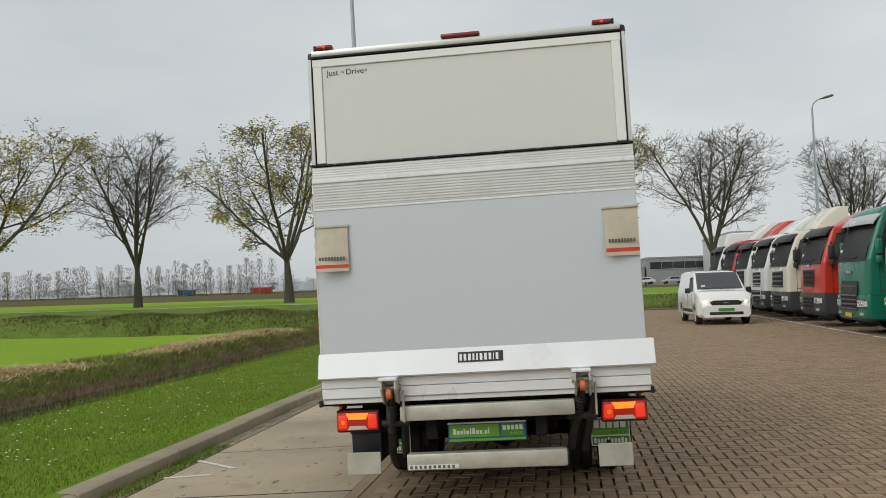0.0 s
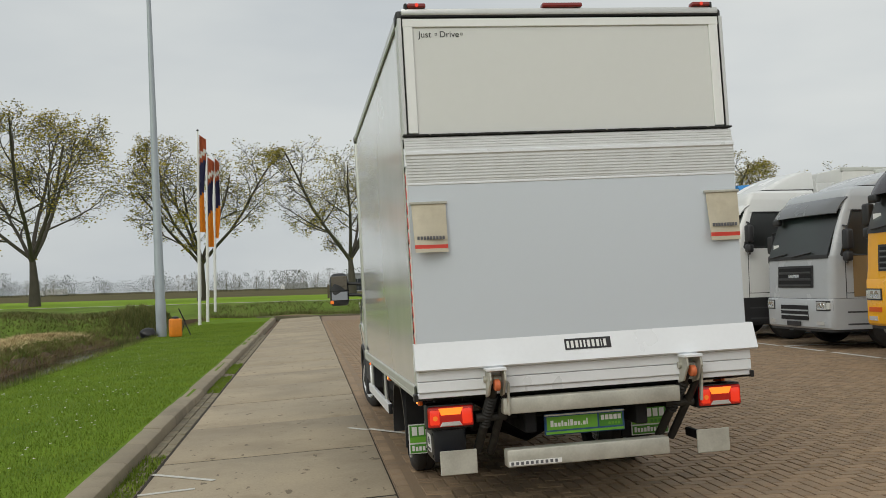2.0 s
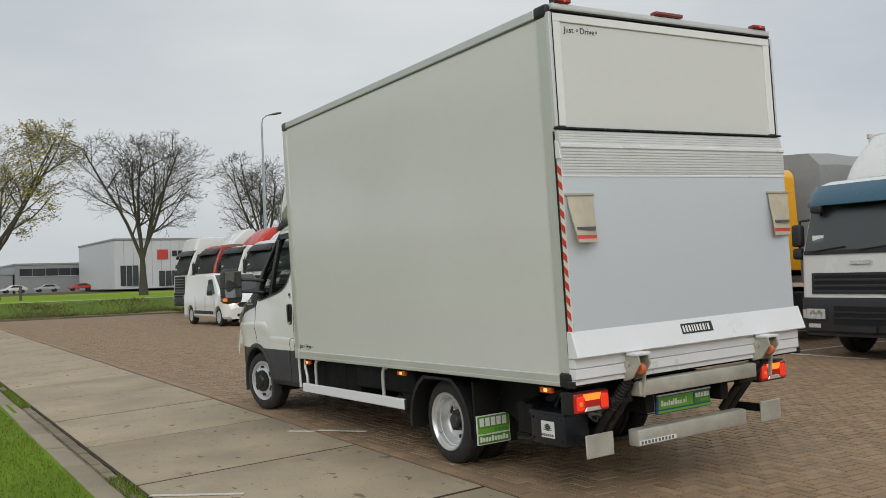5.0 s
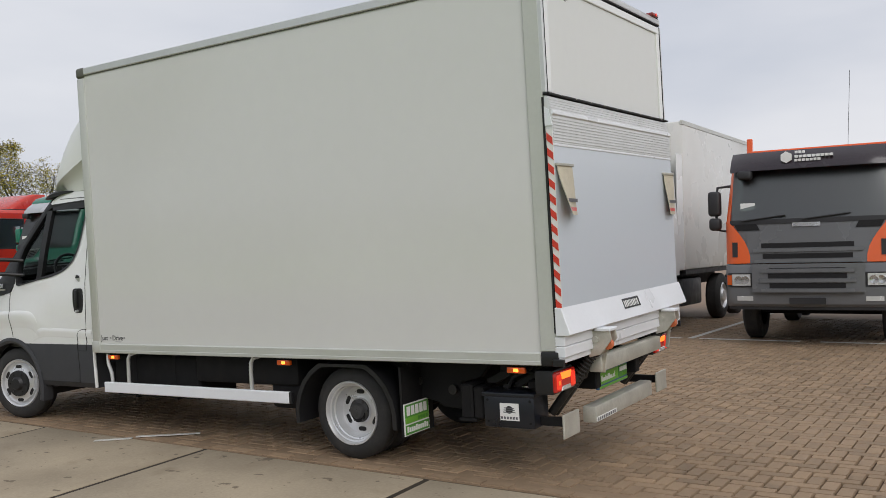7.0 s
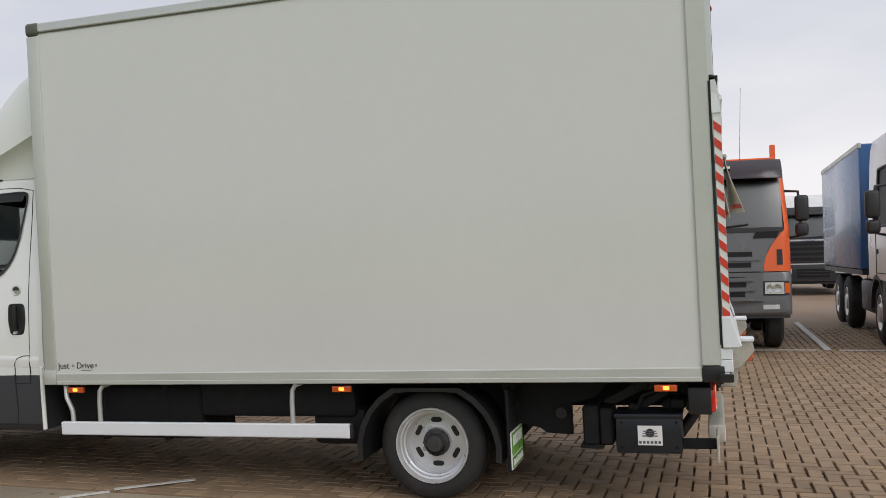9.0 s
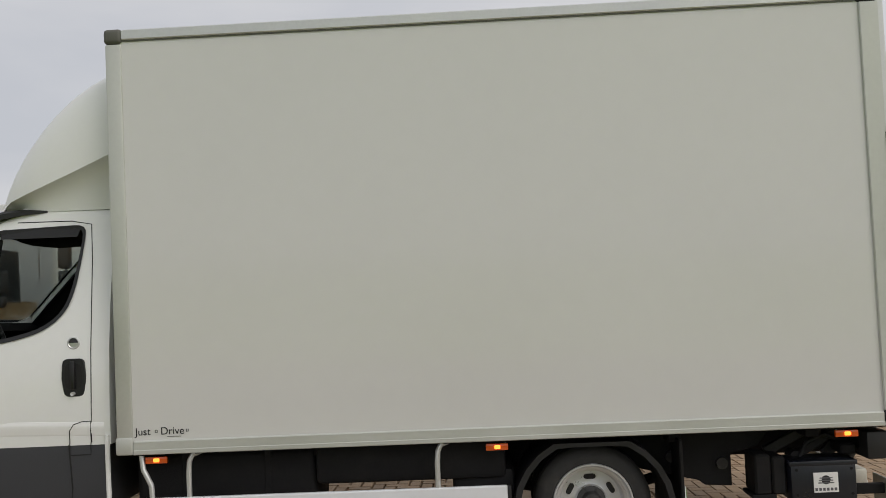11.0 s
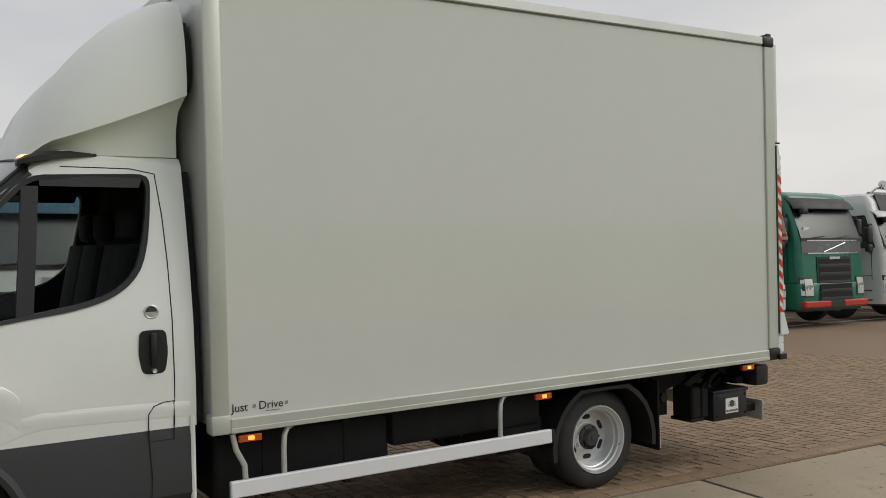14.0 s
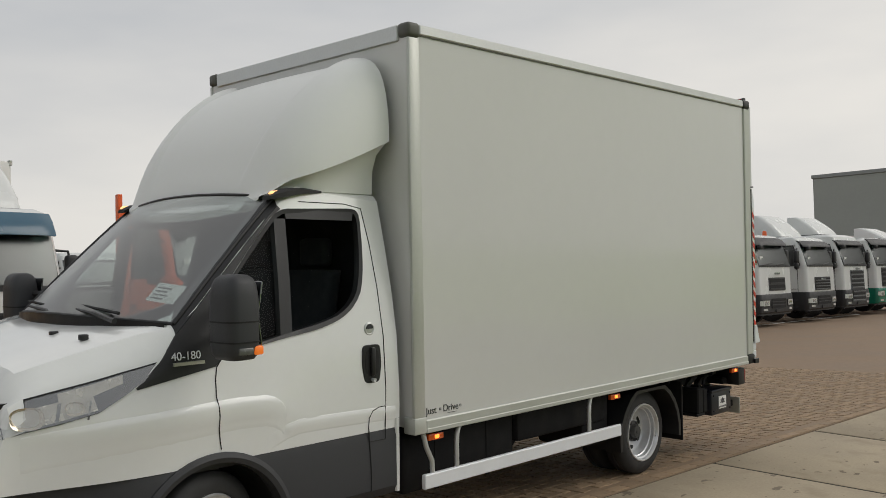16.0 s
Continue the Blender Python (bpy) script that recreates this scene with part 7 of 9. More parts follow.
            for s in (-1, 1):
                rows = []
                for z, xi in ((1.29, 0.83), (1.40, 0.83), (1.52, 0.86), (1.64, 0.92), (1.76, 1.00), (1.86, 1.08), (1.95, 1.17)):
                    row = [(s * (xi + (W - 0.001 - xi) * k / 6), yf(xi + (W - 0.001 - xi) * k / 6, z) - 0.034 * (1 - 0.75 * (k / 6) ** 4), z) for k in range(7)]
                    rows.append(row + [(s * (W + 0.008), fy(z) + r + 0.10, z), (s * (W + 0.008), fy(z) + r + 0.24 - 0.1 * (z - 1.29), z)])
                bm = loft(bmesh.new(), rows, closed=False, cap=False)
                bmesh.ops.solidify(bm, geom=bm.faces[:], thickness=0.02)
                bmesh.ops.recalc_face_normals(bm, faces=bm.faces[:])
                wing = P("corner_panel", bm, "lorry_orange", "orange corner panel", sm=50)
                strip(1.39, 1.62, s * 1.02, s * 1.10, 0.042, "air_slot", "lorry_black", "", wing, n=3, rows=2, thick=0.01)
        elif e == "dark_band":
            strip(w0 - 0.34, w0 - 0.06, -W + 0.10, W - 0.10, 0.016, "dark_band", "lorry_anthracite", "dark band under the windscreen", n=14)
            for za in (w0 - 0.06, w0 - 0.36):
                strip(za, za + 0.03, -0.95, 0.95, 0.028, "bright_line", "chrome", "", n=10, rows=1)
            P("badge_bar", tube(bmesh.new(), [(-0.42, yf(-0.42, 1.6) - 0.03, w0 - 0.32), (0.42, yf(0.42, 1.8) - 0.03, w0 - 0.10)], 0.014, 6), "chrome", "slanting bright bar")
        elif e == "dark_roof":
            strip(w1 + 0.12, H - 0.03, -0.86, 0.86, 0.05, "roof_mask", "lorry_black", "dark panel above the windscreen", n=10, rows=3, thick=0.06)
        elif e == "red_bumper":
            for s in (-1, 1):
                P("bumper_strip", box(min(s * 0.25, s * 1.2), max(s * 0.25, s * 1.2), -0.12, 0.05, 0.44, 0.60, 0.03), "lorry_red", "red lower bumper strip")
        elif e == "gold_doors":
            for s in (-1, 1):
                P("door_panel", box(min(s * (W + 0.004), s * (W - 0.02)), max(s * (W + 0.004), s * (W - 0.02)), 0.50, 1.95, 1.05, 1.88, 0.004), "lorry_gold", "bronze gold door panel")
        elif e == "name_bars":
            for i, (xa, w, za) in enumerate([(-0.16 + 0.052 * k, 0.036, 0.165) for k in range(3)] + [(-0.16 + 0.062 * k, 0.046, 0.095) for k in range(9)] + [(-0.16 + 0.055 * k, 0.040, 0.035) for k in range(7)]):
                P("bar", box(xa, xa + w, fy(w1) - 0.262 + 0.45 * za, fy(w1) - 0.20 + 0.45 * za, w1 + za, w1 + za + 0.038), "sticker", "")
            P("emblem", lathe(bmesh.new(), [(fy(w1) - 0.245, 0.0001), (fy(w1) - 0.245, 0.09), (fy(w1) - 0.20, 0.09)], 6, "y", (-0.28, 0, w1 + 0.11)), "sticker", "white emblem")
    return root


lorry(39.4, "silver and white high-roof lorry parked in the row", "lorry_white", "lorry_grey", H=3.75, w1=2.9, visor="lorry_grey", slat="slat_grey", grille=(0.75, 1.8, 8, 0.8), x=8.2)
lorry(35.6, "dark red lorry with a white high roof", "lorry_dark_red", H=3.2, w1=2.85, deflector="lorry_white", defl_h=0.75, visor="lorry_black", x=8.2)
lorry(32.2, "white lorry with a red roof deflector", "lorry_white", "lorry_grey", H=3.05, deflector="lorry_red", defl_h=0.8, x=8.2)
lorry(28.9, "white lorry with dark slatted grille and tall deflector", "lorry_white", "lorry_grey", H=3.15, deflector="lorry_white", defl_h=0.65, slat="lorry_black", grille_panel="lorry_white", grille=(0.85, 1.75, 6, 0.7), x=8.2)
lorry(25.5, "cream lorry with grey bumper and tall roof deflector", "lorry_cream", "lorry_grey", H=3.1, deflector="lorry_cream", defl_h=0.8, grille=(1.2, 1.7, 3, 0.7), slat="slat_grey", x=8.2)
lorry(21.4, "bright red lorry with dark bumper and red deflector", "lorry_red", "lorry_grey", H=3.05, deflector="lorry_red", defl_h=0.5, grille=(1.25, 1.7, 3, 0.55), x=8.2)
lorry(17.4, "dark green lorry with a blue tarpaulin body", "lorry_green", H=3.3, w1=2.9, visor="lorry_silver", grille=(0.65, 1.35, 6, 0.62), slat="slat_grey", body="tarp", body_h=4.05, body_start=2.2, body_col="lorry_bright_blue", pillar="lorry_green", plate="plate_yellow", badge=1.62, grille_panel="lorry_black", x=8.2)
lorry(13.65, "white high-cab lorry with six dark grille slots", "lorry_white", "lorry_black", H=3.45, w0=2.14, w1=2.96, visor="lorry_white", visor_h=0.16, grille=(0.72, 1.96, 6, 0.62), slat="lorry_black", grille_panel="lorry_white", deflector="lorry_white", defl_h=0.45, body="box", body_h=3.95, badge=2.02, head_z=0.88, head_x=0.74, low_top=0.98, x=8.2, size=1.02)
lorry(10.14, "silver lorry with gold doors and a grey visor", "lorry_silver", "lorry_silver", H=3.25, w0=1.88, w1=2.78, visor="lorry_anthracite", visor_h=0.26, side_col="lorry_silver", grille=(1.27, 1.66, 3, 0.62), slat="lorry_grey", extras=("gold_doors",), body="box", body_h=3.85, badge=1.48, deflector="lorry_silver", defl_h=0.35, head_z=0.88, head_x=0.80, head_h=0.10, x=8.42)
lorry(5.99, "yellow lorry with dark visor, beacon and roof tube", "lorry_yellow", "lorry_yellow", H=3.34, w0=2.26, w1=2.93, visor="lorry_purple", visor_h=0.37, grille=(1.57, 1.96, 4, 0.70), slat="slat_grey", extras=("one_beacon", "roof_tube", "spots"), head_z=1.14, head_x=0.64, head_h=0.10, z0=0.55, low_top=1.41, body="tarp", body_h=3.70, body_col="tarp_grey", badge=1.84, plate="plate_yellow", x=8.0, W=1.205)
lorry(2.1, "white lorry with petrol blue roof band and tall white box body", "lorry_white", "lorry_black", H=3.12, w0=1.87, w1=2.74, visor="lorry_petrol", visor_h=0.30, grille=(1.16, 1.46, 3, 0.92), slat="lorry_grey", body="box", body_h=4.10, body_start=2.25, deflector="lorry_white", defl_h=0.90, badge=1.66, depth=1.90, x=7.95, size=0.92, low_top=1.06, z0=0.40, head_z=0.78)
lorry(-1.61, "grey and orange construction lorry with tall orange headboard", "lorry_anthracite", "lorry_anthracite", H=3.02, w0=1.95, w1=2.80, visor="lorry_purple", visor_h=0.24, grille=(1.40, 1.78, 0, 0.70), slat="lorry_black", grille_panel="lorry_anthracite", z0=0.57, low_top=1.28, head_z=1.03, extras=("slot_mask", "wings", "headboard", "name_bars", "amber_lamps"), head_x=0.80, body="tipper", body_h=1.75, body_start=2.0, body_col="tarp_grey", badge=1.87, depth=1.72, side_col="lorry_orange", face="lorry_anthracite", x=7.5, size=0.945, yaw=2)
lorry(-5.35, "white lorry with black grille and blue body", "lorry_white", "lorry_black", H=3.3, w0=1.85, w1=2.75, visor=None, grille=(0.85, 1.6, 5, 0.85), slat="lorry_grey", extras=("antennas", "orange_board"), body="box", body_h=3.3, body_col="lorry_blue", plate="plate_yellow", badge=1.52)
lorry(-8.9, "plain white lorry parked in the row", "lorry_white", "lorry_grey", H=3.1, deflector="lorry_white", defl_h=0.5, slat="slat_grey")
lorry(-12.2, "white lorry with a broad silver-slatted grille", "lorry_white", "lorry_white", H=3.35, w1=2.8, visor=None, grille=(0.85, 1.75, 5, 0.8), slat="lorry_white", extras=("antennas",), badge=1.55)
lorry(-15.15, "dark green lorry with dark mask and red bumper strip", "lorry_green", "lorry_green", H=3.2, w0=2.06, w1=2.84, visor="lorry_black", grille=(0.62, 1.60, 5, 0.60), slat="lorry_grey", grille_panel="lorry_black", extras=("red_bumper", "dark_band"), badge=1.60, head_z=0.92, head_x=0.82, head_h=0.22)
lorry(-18.45, "white high-cab lorry with roof light bar and orange board", "lorry_white", "lorry_white", H=3.25, w0=1.86, w1=2.68, visor="lorry_white", visor_h=0.12, grille=(0.66, 1.22, 3, 0.50), slat="lorry_white", grille_panel="lorry_white", extras=("light_bar", "orange_board", "dark_roof"), plate="plate_yellow", badge=1.62, head_z=0.92, head_x=0.82, head_h=0.22)
lorry(-22.0, "white construction lorry with grey body and orange beacons", "lorry_white", "lorry_black", H=2.95, w1=2.65, visor="lorry_black", grille=(1.16, 1.52, 2, 0.55), slat="lorry_black", extras=("beacons",), badge=1.68, head_z=0.74, body="tipper", body_h=3.5, body_col="tarp_grey")
lorry(-25.7, "white lorry with steep white roof deflector", "lorry_white", "lorry_black", H=2.95, w1=2.65, deflector="lorry_white", defl_h=0.85, grille=(1.10, 1.50, 4, 0.62), slat="slat_grey", badge=1.46, visor_h=0.15, head_z=0.72)
lorry(-29.0, "white lorry with tall curved roof deflector and dark slats", "lorry_white", "lorry_black", H=3.1, w1=2.75, deflector="lorry_white", defl_h=0.75, grille=(0.60, 1.72, 7, 0.62), slat="slat_grey", grille_panel="lorry_anthracite", visor_h=0.13, badge=1.80, head_z=0.78)
lorry(-32.4, "white lorry with green lower cab and red container", "lorry_white", "lorry_green", H=3.0, deflector=None, body="box", body_h=3.6, body_col="lorry_red", side_col="lorry_white")
lorry(-35.9, "white lorry at the end of the row", "lorry_white", "lorry_grey", H=3.1, deflector="lorry_white", defl_h=0.5)
lorry(-4.9, "white lorry with dark lower front parked further back", "lorry_white", "lorry_black", x=27.0, H=3.0, deflector="lorry_white", defl_h=0.5, body="box", body_h=3.5)
lorry(-8.6, "white short-cab lorry parked further back", "lorry_white", "lorry_anthracite", x=27.5, H=3.1, visor=None)
lorry(-12.4, "silver lorry with dark visor parked further back", "lorry_silver", "lorry_anthracite", x=27.2, H=3.2)

# ---- parking bay lines ----
def line_thing(name, pts, w, label, level=lambda x: 0.006):
    """A painted line: a thin strip on the ground."""
    bm = bmesh.new()
    for (xa, ya), (xb, yb) in pts:
        d = Vector((xb - xa, yb - ya, 0)).normalized()
        n = Vector((-d.y, d.x, 0)) * w / 2
        a, b = Vector((xa, ya, level(xa))), Vector((xb, yb, level(xb)))
        v = [bm.verts.new(p) for p in (a + n, a - n, b - n, b + n)]
        u = [bm.verts.new(p + Vector((0, 0, 0.005))) for p in (a + n, a - n, b - n, b + n)]
        bm.faces.new(u)
        for i in range(4):
            bm.faces.new((v[i], v[(i + 1) % 4], u[(i + 1) % 4], u[i]))
    bmesh.ops.recalc_face_normals(bm, faces=bm.faces[:])
    return tagged(part(name, bm, M["line"], smooth=0), label, "road marking", kind="structure")


bay_y = [35.6, 32.2, 29.0, 25.6, 22.0, 18.1, 14.3, 10.5, 7.1, 3.9, 0.35, -3.3, -7.1, -10.5, -13.7, -16.8, -20.2, -23.8, -27.4, -30.7]
bays = []
for y in bay_y:
    bays.append(((8.25, y), (14.0, y)))
for a, b in zip(bay_y, bay_y[1:]):
    L = a - b
    bays += [((8.25, a - 0.15), (8.25, a - L * 0.46)), ((8.25, a - L * 0.54), (8.25, b + 0.15))]
line_thing("bay_lines", bays, 0.10, "worn white parking bay lines on brick paving")
line_thing("lane_marks", [((-3.17, 0.90), (-2.60, 0.38)), ((-3.17, 0.08), (-2.73, 0.12))], 0.045, "short white paint marks on a concrete slab", lambda x: lane_z(x) + 0.007)
line_thing("yard_mark", [((-1.36, 2.50), (-1.17, 2.25)), ((-1.15, 2.225), (-0.80, 1.82))], 0.05, "faint white paint stroke on the paving", lambda x: lane_z(x) + 0.007 if x < -1.16 else 0.006)



# ---- white panel van ----
M["van_glass"] = glass("grey_van_glass", (0.30, 0.34, 0.34), 0.28, 0.26, 0.5, 0.5)
def van_ring(y, body=True):
    """Cross section of the van at y; front at 0, back at 4.6."""
    nose = 1 - smooth(0.0, 0.55, y)
    w = 0.905 - 0.13 * nose ** 2
    if y < 0.95:
        top = 0.62 + 0.43 * smooth(-0.05, 0.35, y) + 0.10 * (y / 0.95)
    elif y < 1.75:
        top = 1.15 + 0.62 * ((y - 0.95) / 0.8) ** 0.9
    else:
        top = 1.77 + 0.06 * smooth(1.75, 2.3, y) - 0.04 * smooth(4.0, 4.6, y)
    belt = min(1.05, top - 0.06)
    k = max(0.0, min(1.0, (top - 1.1) / 0.7))
    wr = w - 0.13 * k - 0.04
    z0 = 0.26
    pts = [(w - 0.06, z0), (w, z0 + 0.08), (w + 0.005, 0.62 if top > 0.8 else z0 + 0.2), (w - 0.01, belt), (w - 0.01 + (wr - w) * 0.5, belt + (top - 0.06 - belt) * 0.55), (wr, top - 0.05), (wr - 0.10, top - 0.005), (wr * 0.5, top + 0.01), (0, top + 0.015)]
    return [(-x, y, z) for x, z in pts] + [(x, y, z) for x, z in pts[:-1]][::-1]


def van(m):
    root = empty("panel_van", "small white panel van standing with its lights on", "van", "", m)

    def P(name, bm, material, lab="", parent=None, sm=35):
        return part(name, bm, M[material], parent or root, lab, sm)
    body = loft(bmesh.new(), [van_ring(y) for y in (0, 0.04, 0.12, 0.25, 0.4, 0.6, 0.8, 0.95, 1.15, 1.35, 1.55, 1.75, 2.0, 2.6, 3.4, 4.2, 4.52, 4.6)])
    cuts = [lathe(bmesh.new(), [(s * 1.2, 0.0001), (s * 1.2, 0.37), (s * 0.6, 0.37), (s * 0.6, 0.0001)], 28, "x", (0, y, 0.33)) for s in (-1, 1) for y in (0.88, 3.85)]
    P("body", cut(body, cuts), "white_paint", "white van body", sm=30)
    bm = bmesh.new()
    rows = []
    for k in range(6):
        f = k / 5
        y = 0.99 + 0.72 * f
        z = 1.19 + 0.56 * f ** 0.92
        w = 0.76 - 0.07 * f
        rows.append([(w * u, y - 0.05 * (1 - u * u), z + 0.018) for u in [-1 + i / 4 for i in range(9)]])
    loft(bm, rows, closed=False, cap=False)
    bmesh.ops.solidify(bm, geom=bm.faces[:], thickness=0.01)
    P("windscreen", bm, "van_glass", "dark windscreen", sm=60)
    for s in (-1, 1):
        win = [(1.22, 1.10), (2.10, 1.12), (2.10, 1.60), (1.78, 1.62)]
        bm = bmesh.new()
        va = [bm.verts.new((s * (0.905 - 0.13 * max(0, (z - 1.02) / 0.75)), y, z)) for y, z in win]
        vb = [bm.verts.new((s * (0.88 - 0.13 * max(0, (z - 1.02) / 0.75)), y, z)) for y, z in win]
        bm.faces.new(va)
        bm.faces.new(vb[::-1])
        for i in range(4):
            bm.faces.new((va[i], vb[i], vb[(i + 1) % 4], va[(i + 1) % 4]))
        bmesh.ops.recalc_face_normals(bm, faces=bm.faces[:])
        P("side_window", bm, "lorry_glass", "dark side window")
        P("side_trim", box(min(s * 0.90, s * 0.918), max(s * 0.90, s * 0.918), 1.35, 3.4, 0.40, 0.52, 0.008), "lorry_black", "black rubbing strip")
        for y in (1.25, 2.2, 3.3):
            P("door_seam", box(s * 0.911 - 0.004, s * 0.911 + 0.002, y - 0.006, y + 0.006, 0.42, 1.02), "seal")
        hl = P("headlamp", loft(bmesh.new(), [[(s * 0.50, 0.075, 0.80), (s * 0.50, 0.06, 0.72), (s * 0.80, 0.12, 0.74), (s * 0.86, 0.40, 0.90), (s * 0.84, 0.42, 0.97)], [(s * 0.50, 0.2, 0.80), (s * 0.50, 0.2, 0.72), (s * 0.72, 0.3, 0.74), (s * 0.80, 0.46, 0.90), (s * 0.80, 0.46, 0.97)]]), "clear_lens", "clear headlamp")
        P("bulb", lathe(bmesh.new(), [(0.05, 0.0001), (0.05, 0.04), (0.1, 0.04)], 12, "y", (s * 0.66, 0, 0.775)), "warm_lit", "lit warm bulb", hl)
        P("mirror", box(min(s * 0.94, s * 1.12), max(s * 0.94, s * 1.12), 1.30, 1.42, 1.06, 1.24, 0.03, 2), "lorry_black", "black door mirror")
        for y in (0.88, 3.85):
            wh = P("wheel", lathe(bmesh.new(), [(s * 0.86, 0.21), (s * 0.89, 0.22), (s * 0.89, 0.29), (s * 0.86, 0.325), (s * 0.70, 0.325), (s * 0.68, 0.28), (s * 0.70, 0.2)], 28, "x"), "rubber", "black tyre with pale wheel cover")
            wh.location = (0, y, 0.325)
            P("wheel_cover", lathe(bmesh.new(), [(s * 0.875, 0.215), (s * 0.885, 0.2), (s * 0.87, 0.12), (s * 0.885, 0.05), (s * 0.885, 0.0001)], 20, "x"), "rim", "", wh)
    P("grille", prism(bmesh.new(), [(-0.45, 0.66), (0.45, 0.66), (0.52, 0.76), (0.40, 0.82), (-0.40, 0.82), (-0.52, 0.76)], "y", 0.0, 0.12, 0.01), "lorry_black", "black front grille")
    P("lower_grille", box(-0.55, 0.55, -0.015, 0.08, 0.34, 0.44, 0.02, 2), "lorry_black", "black lower grille")
    P("number_plate", box(-0.26, 0.26, -0.03, -0.01, 0.47, 0.56, 0.004), "green_sign", "green dealer plate")
    P("badge", box(-0.08, 0.08, -0.012, 0.0, 0.725, 0.765, 0.01), "chrome")
    for x0, x1 in ((-0.6, -0.05), (0.0, 0.5)):
        P("wiper", tube(bmesh.new(), [(x0, 0.95, 1.20), (x1, 1.0, 1.25)], 0.01, 6), "seal")
    P("windscreen_card", box(-0.62, -0.48, 1.05, 1.06, 1.26, 1.34), "sticker", "white card in the windscreen")
    return root


M["warm_lit"] = glow("lit_warm_headlamp", (1.0, 0.72, 0.42), 2.5, (0.9, 0.8, 0.6))
van(Matrix.Translation((6.0, 23.3, 0)) @ pose(0, 0, 0, 0, 0, 1))

# ---- lamp posts ----
M["post_grey"] = mat("grey_painted_post", (0.36, 0.40, 0.44), 0.45, 0.2, var=0.08, scale=2, fine=30)
M["post_white"] = mat("white_flagpole", (0.78, 0.78, 0.77), 0.35, var=0.04, scale=2)


def lamp_post(x, y, h, lean, label, arm, r0=0.12):
    root = empty("street_lamp", label, "lamp post", "", Matrix.Translation((x, y, -0.06 if y < 40 else 0.5)) @ pose(0, 0, 0, 0, lean, 0))
    part("post", tube(bmesh.new(), [(0, 0, -0.3), (0, 0, 1.2), (0, 0, 1.25), (0, 0, h)], [r0, r0, r0 * 0.94, 0.05], 16), M["post_grey"], root, "tapered grey steel post")
    part("service_door", box(-0.05, 0.05, -r0 - 0.006, -r0 + 0.03, 0.5, 0.95, 0.004), M["post_grey"], root)
    if arm:
        dx, dy = arm
        part("bracket", tube(bmesh.new(), [(0, 0, h - 0.05), (0.1 * dx, 0.1 * dy, h + 0.25), (0.5 * dx, 0.5 * dy, h + 0.45), (1.0 * dx, 1.0 * dy, h + 0.5)], 0.035, 10), M["post_grey"], root, "curved bracket")
        head = lathe(bmesh.new(), [(-0.35, 0.0001), (-0.3, 0.06), (0.0, 0.12), (0.35, 0.13), (0.45, 0.06), (0.47, 0.0001)], 14, "y")
        o = part("lamp_head", head, M["lorry_anthracite"], root, "dark oval lamp head")
        o.matrix_local = Matrix.Translation((1.25 * dx, 1.25 * dy, h + 0.52)) @ pose(0, 0, 0, 8, 0, math.degrees(math.atan2(-dx, dy))) @ Matrix.Diagonal((1, 1, 0.55, 1))
    return root


lamp_post(-6.5, 25.0, 14.5, -1.3, "tall grey steel lamp mast on the lawn", None, 0.175)
lamp_post(15.1, 45.3, 10.4, -0.5, "grey street lamp with dark head behind the lorries", (0.5, -0.35))

# ---- flagpoles with worn flags ----
M["flag_orange"] = mat("orange_flag_cloth", (0.80, 0.30, 0.02), 0.85, var=0.12, scale=5, fine=90)
M["flag_red"] = mat("rust_red_flag_cloth", (0.42, 0.10, 0.04), 0.85, var=0.12, scale=5, fine=90)
M["flag_navy"] = mat("navy_flag_cloth", (0.03, 0.03, 0.09), 0.85, var=0.12, scale=5, fine=90)
M["flag_white"] = mat("white_flag_cloth", (0.70, 0.68, 0.66), 0.85, var=0.08, scale=5, fine=90)


def flagpole(x, y, h, seed, lean):
    root = empty("flagpole", "white flagpole with a limp torn orange and navy flag", "flagpole", "flagpoles on the lawn", Matrix.Translation((x, y, -0.03)) @ pose(0, 0, 0, 0, lean, 0))
    part("pole", tube(bmesh.new(), [(0, 0, -0.3), (0, 0, h * 0.5), (0, 0, h)], [0.075, 0.065, 0.035], 12), M["post_white"], root, "white pole")
    part("cap", lathe(bmesh.new(), [(h, 0.05), (h + 0.06, 0.05), (h + 0.09, 0.0001)], 10, "z"), M["lorry_black"], root)
    nz, nx = 26, 5
    bm = bmesh.new()
    grid = []
    for j in range(nz + 1):
        v = j / nz
        row = []
        wdt = 0.34 * (1 - 0.25 * v) + 0.06 * math.sin(6 * v + seed)
        for i in range(nx + 1):
            u = i / nx
            row.append(bm.verts.new((0.05 + wdt * u * 0.85, 0.16 * math.sin(4.2 * u + 3 * v + seed) * u, h - 0.15 - 4.4 * v - 0.25 * u * (1 - v))))
        grid.append(row)
    for j in range(nz):
        for i in range(nx):
            f = bm.faces.new((grid[j][i], grid[j][i + 1], grid[j + 1][i + 1], grid[j + 1][i]))
            v = j / nz
            q = v + 0.10 * i / nx
            f.material_index = 1 if q < 0.16 else 3 if q < 0.22 else 1 if q < 0.28 else 2 if q < 0.62 else 0
    bmesh.ops.solidify(bm, geom=bm.faces[:], thickness=0.006)
    part("flag", bm, [M["flag_orange"], M["flag_red"], M["flag_navy"], M["flag_white"]], root, "faded flag with orange lower end", 60)
    part("halyard", tube(bmesh.new(), [(0.09, 0, 1.2), (0.07, 0, h - 0.2)], 0.006, 5), M["post_white"], root)


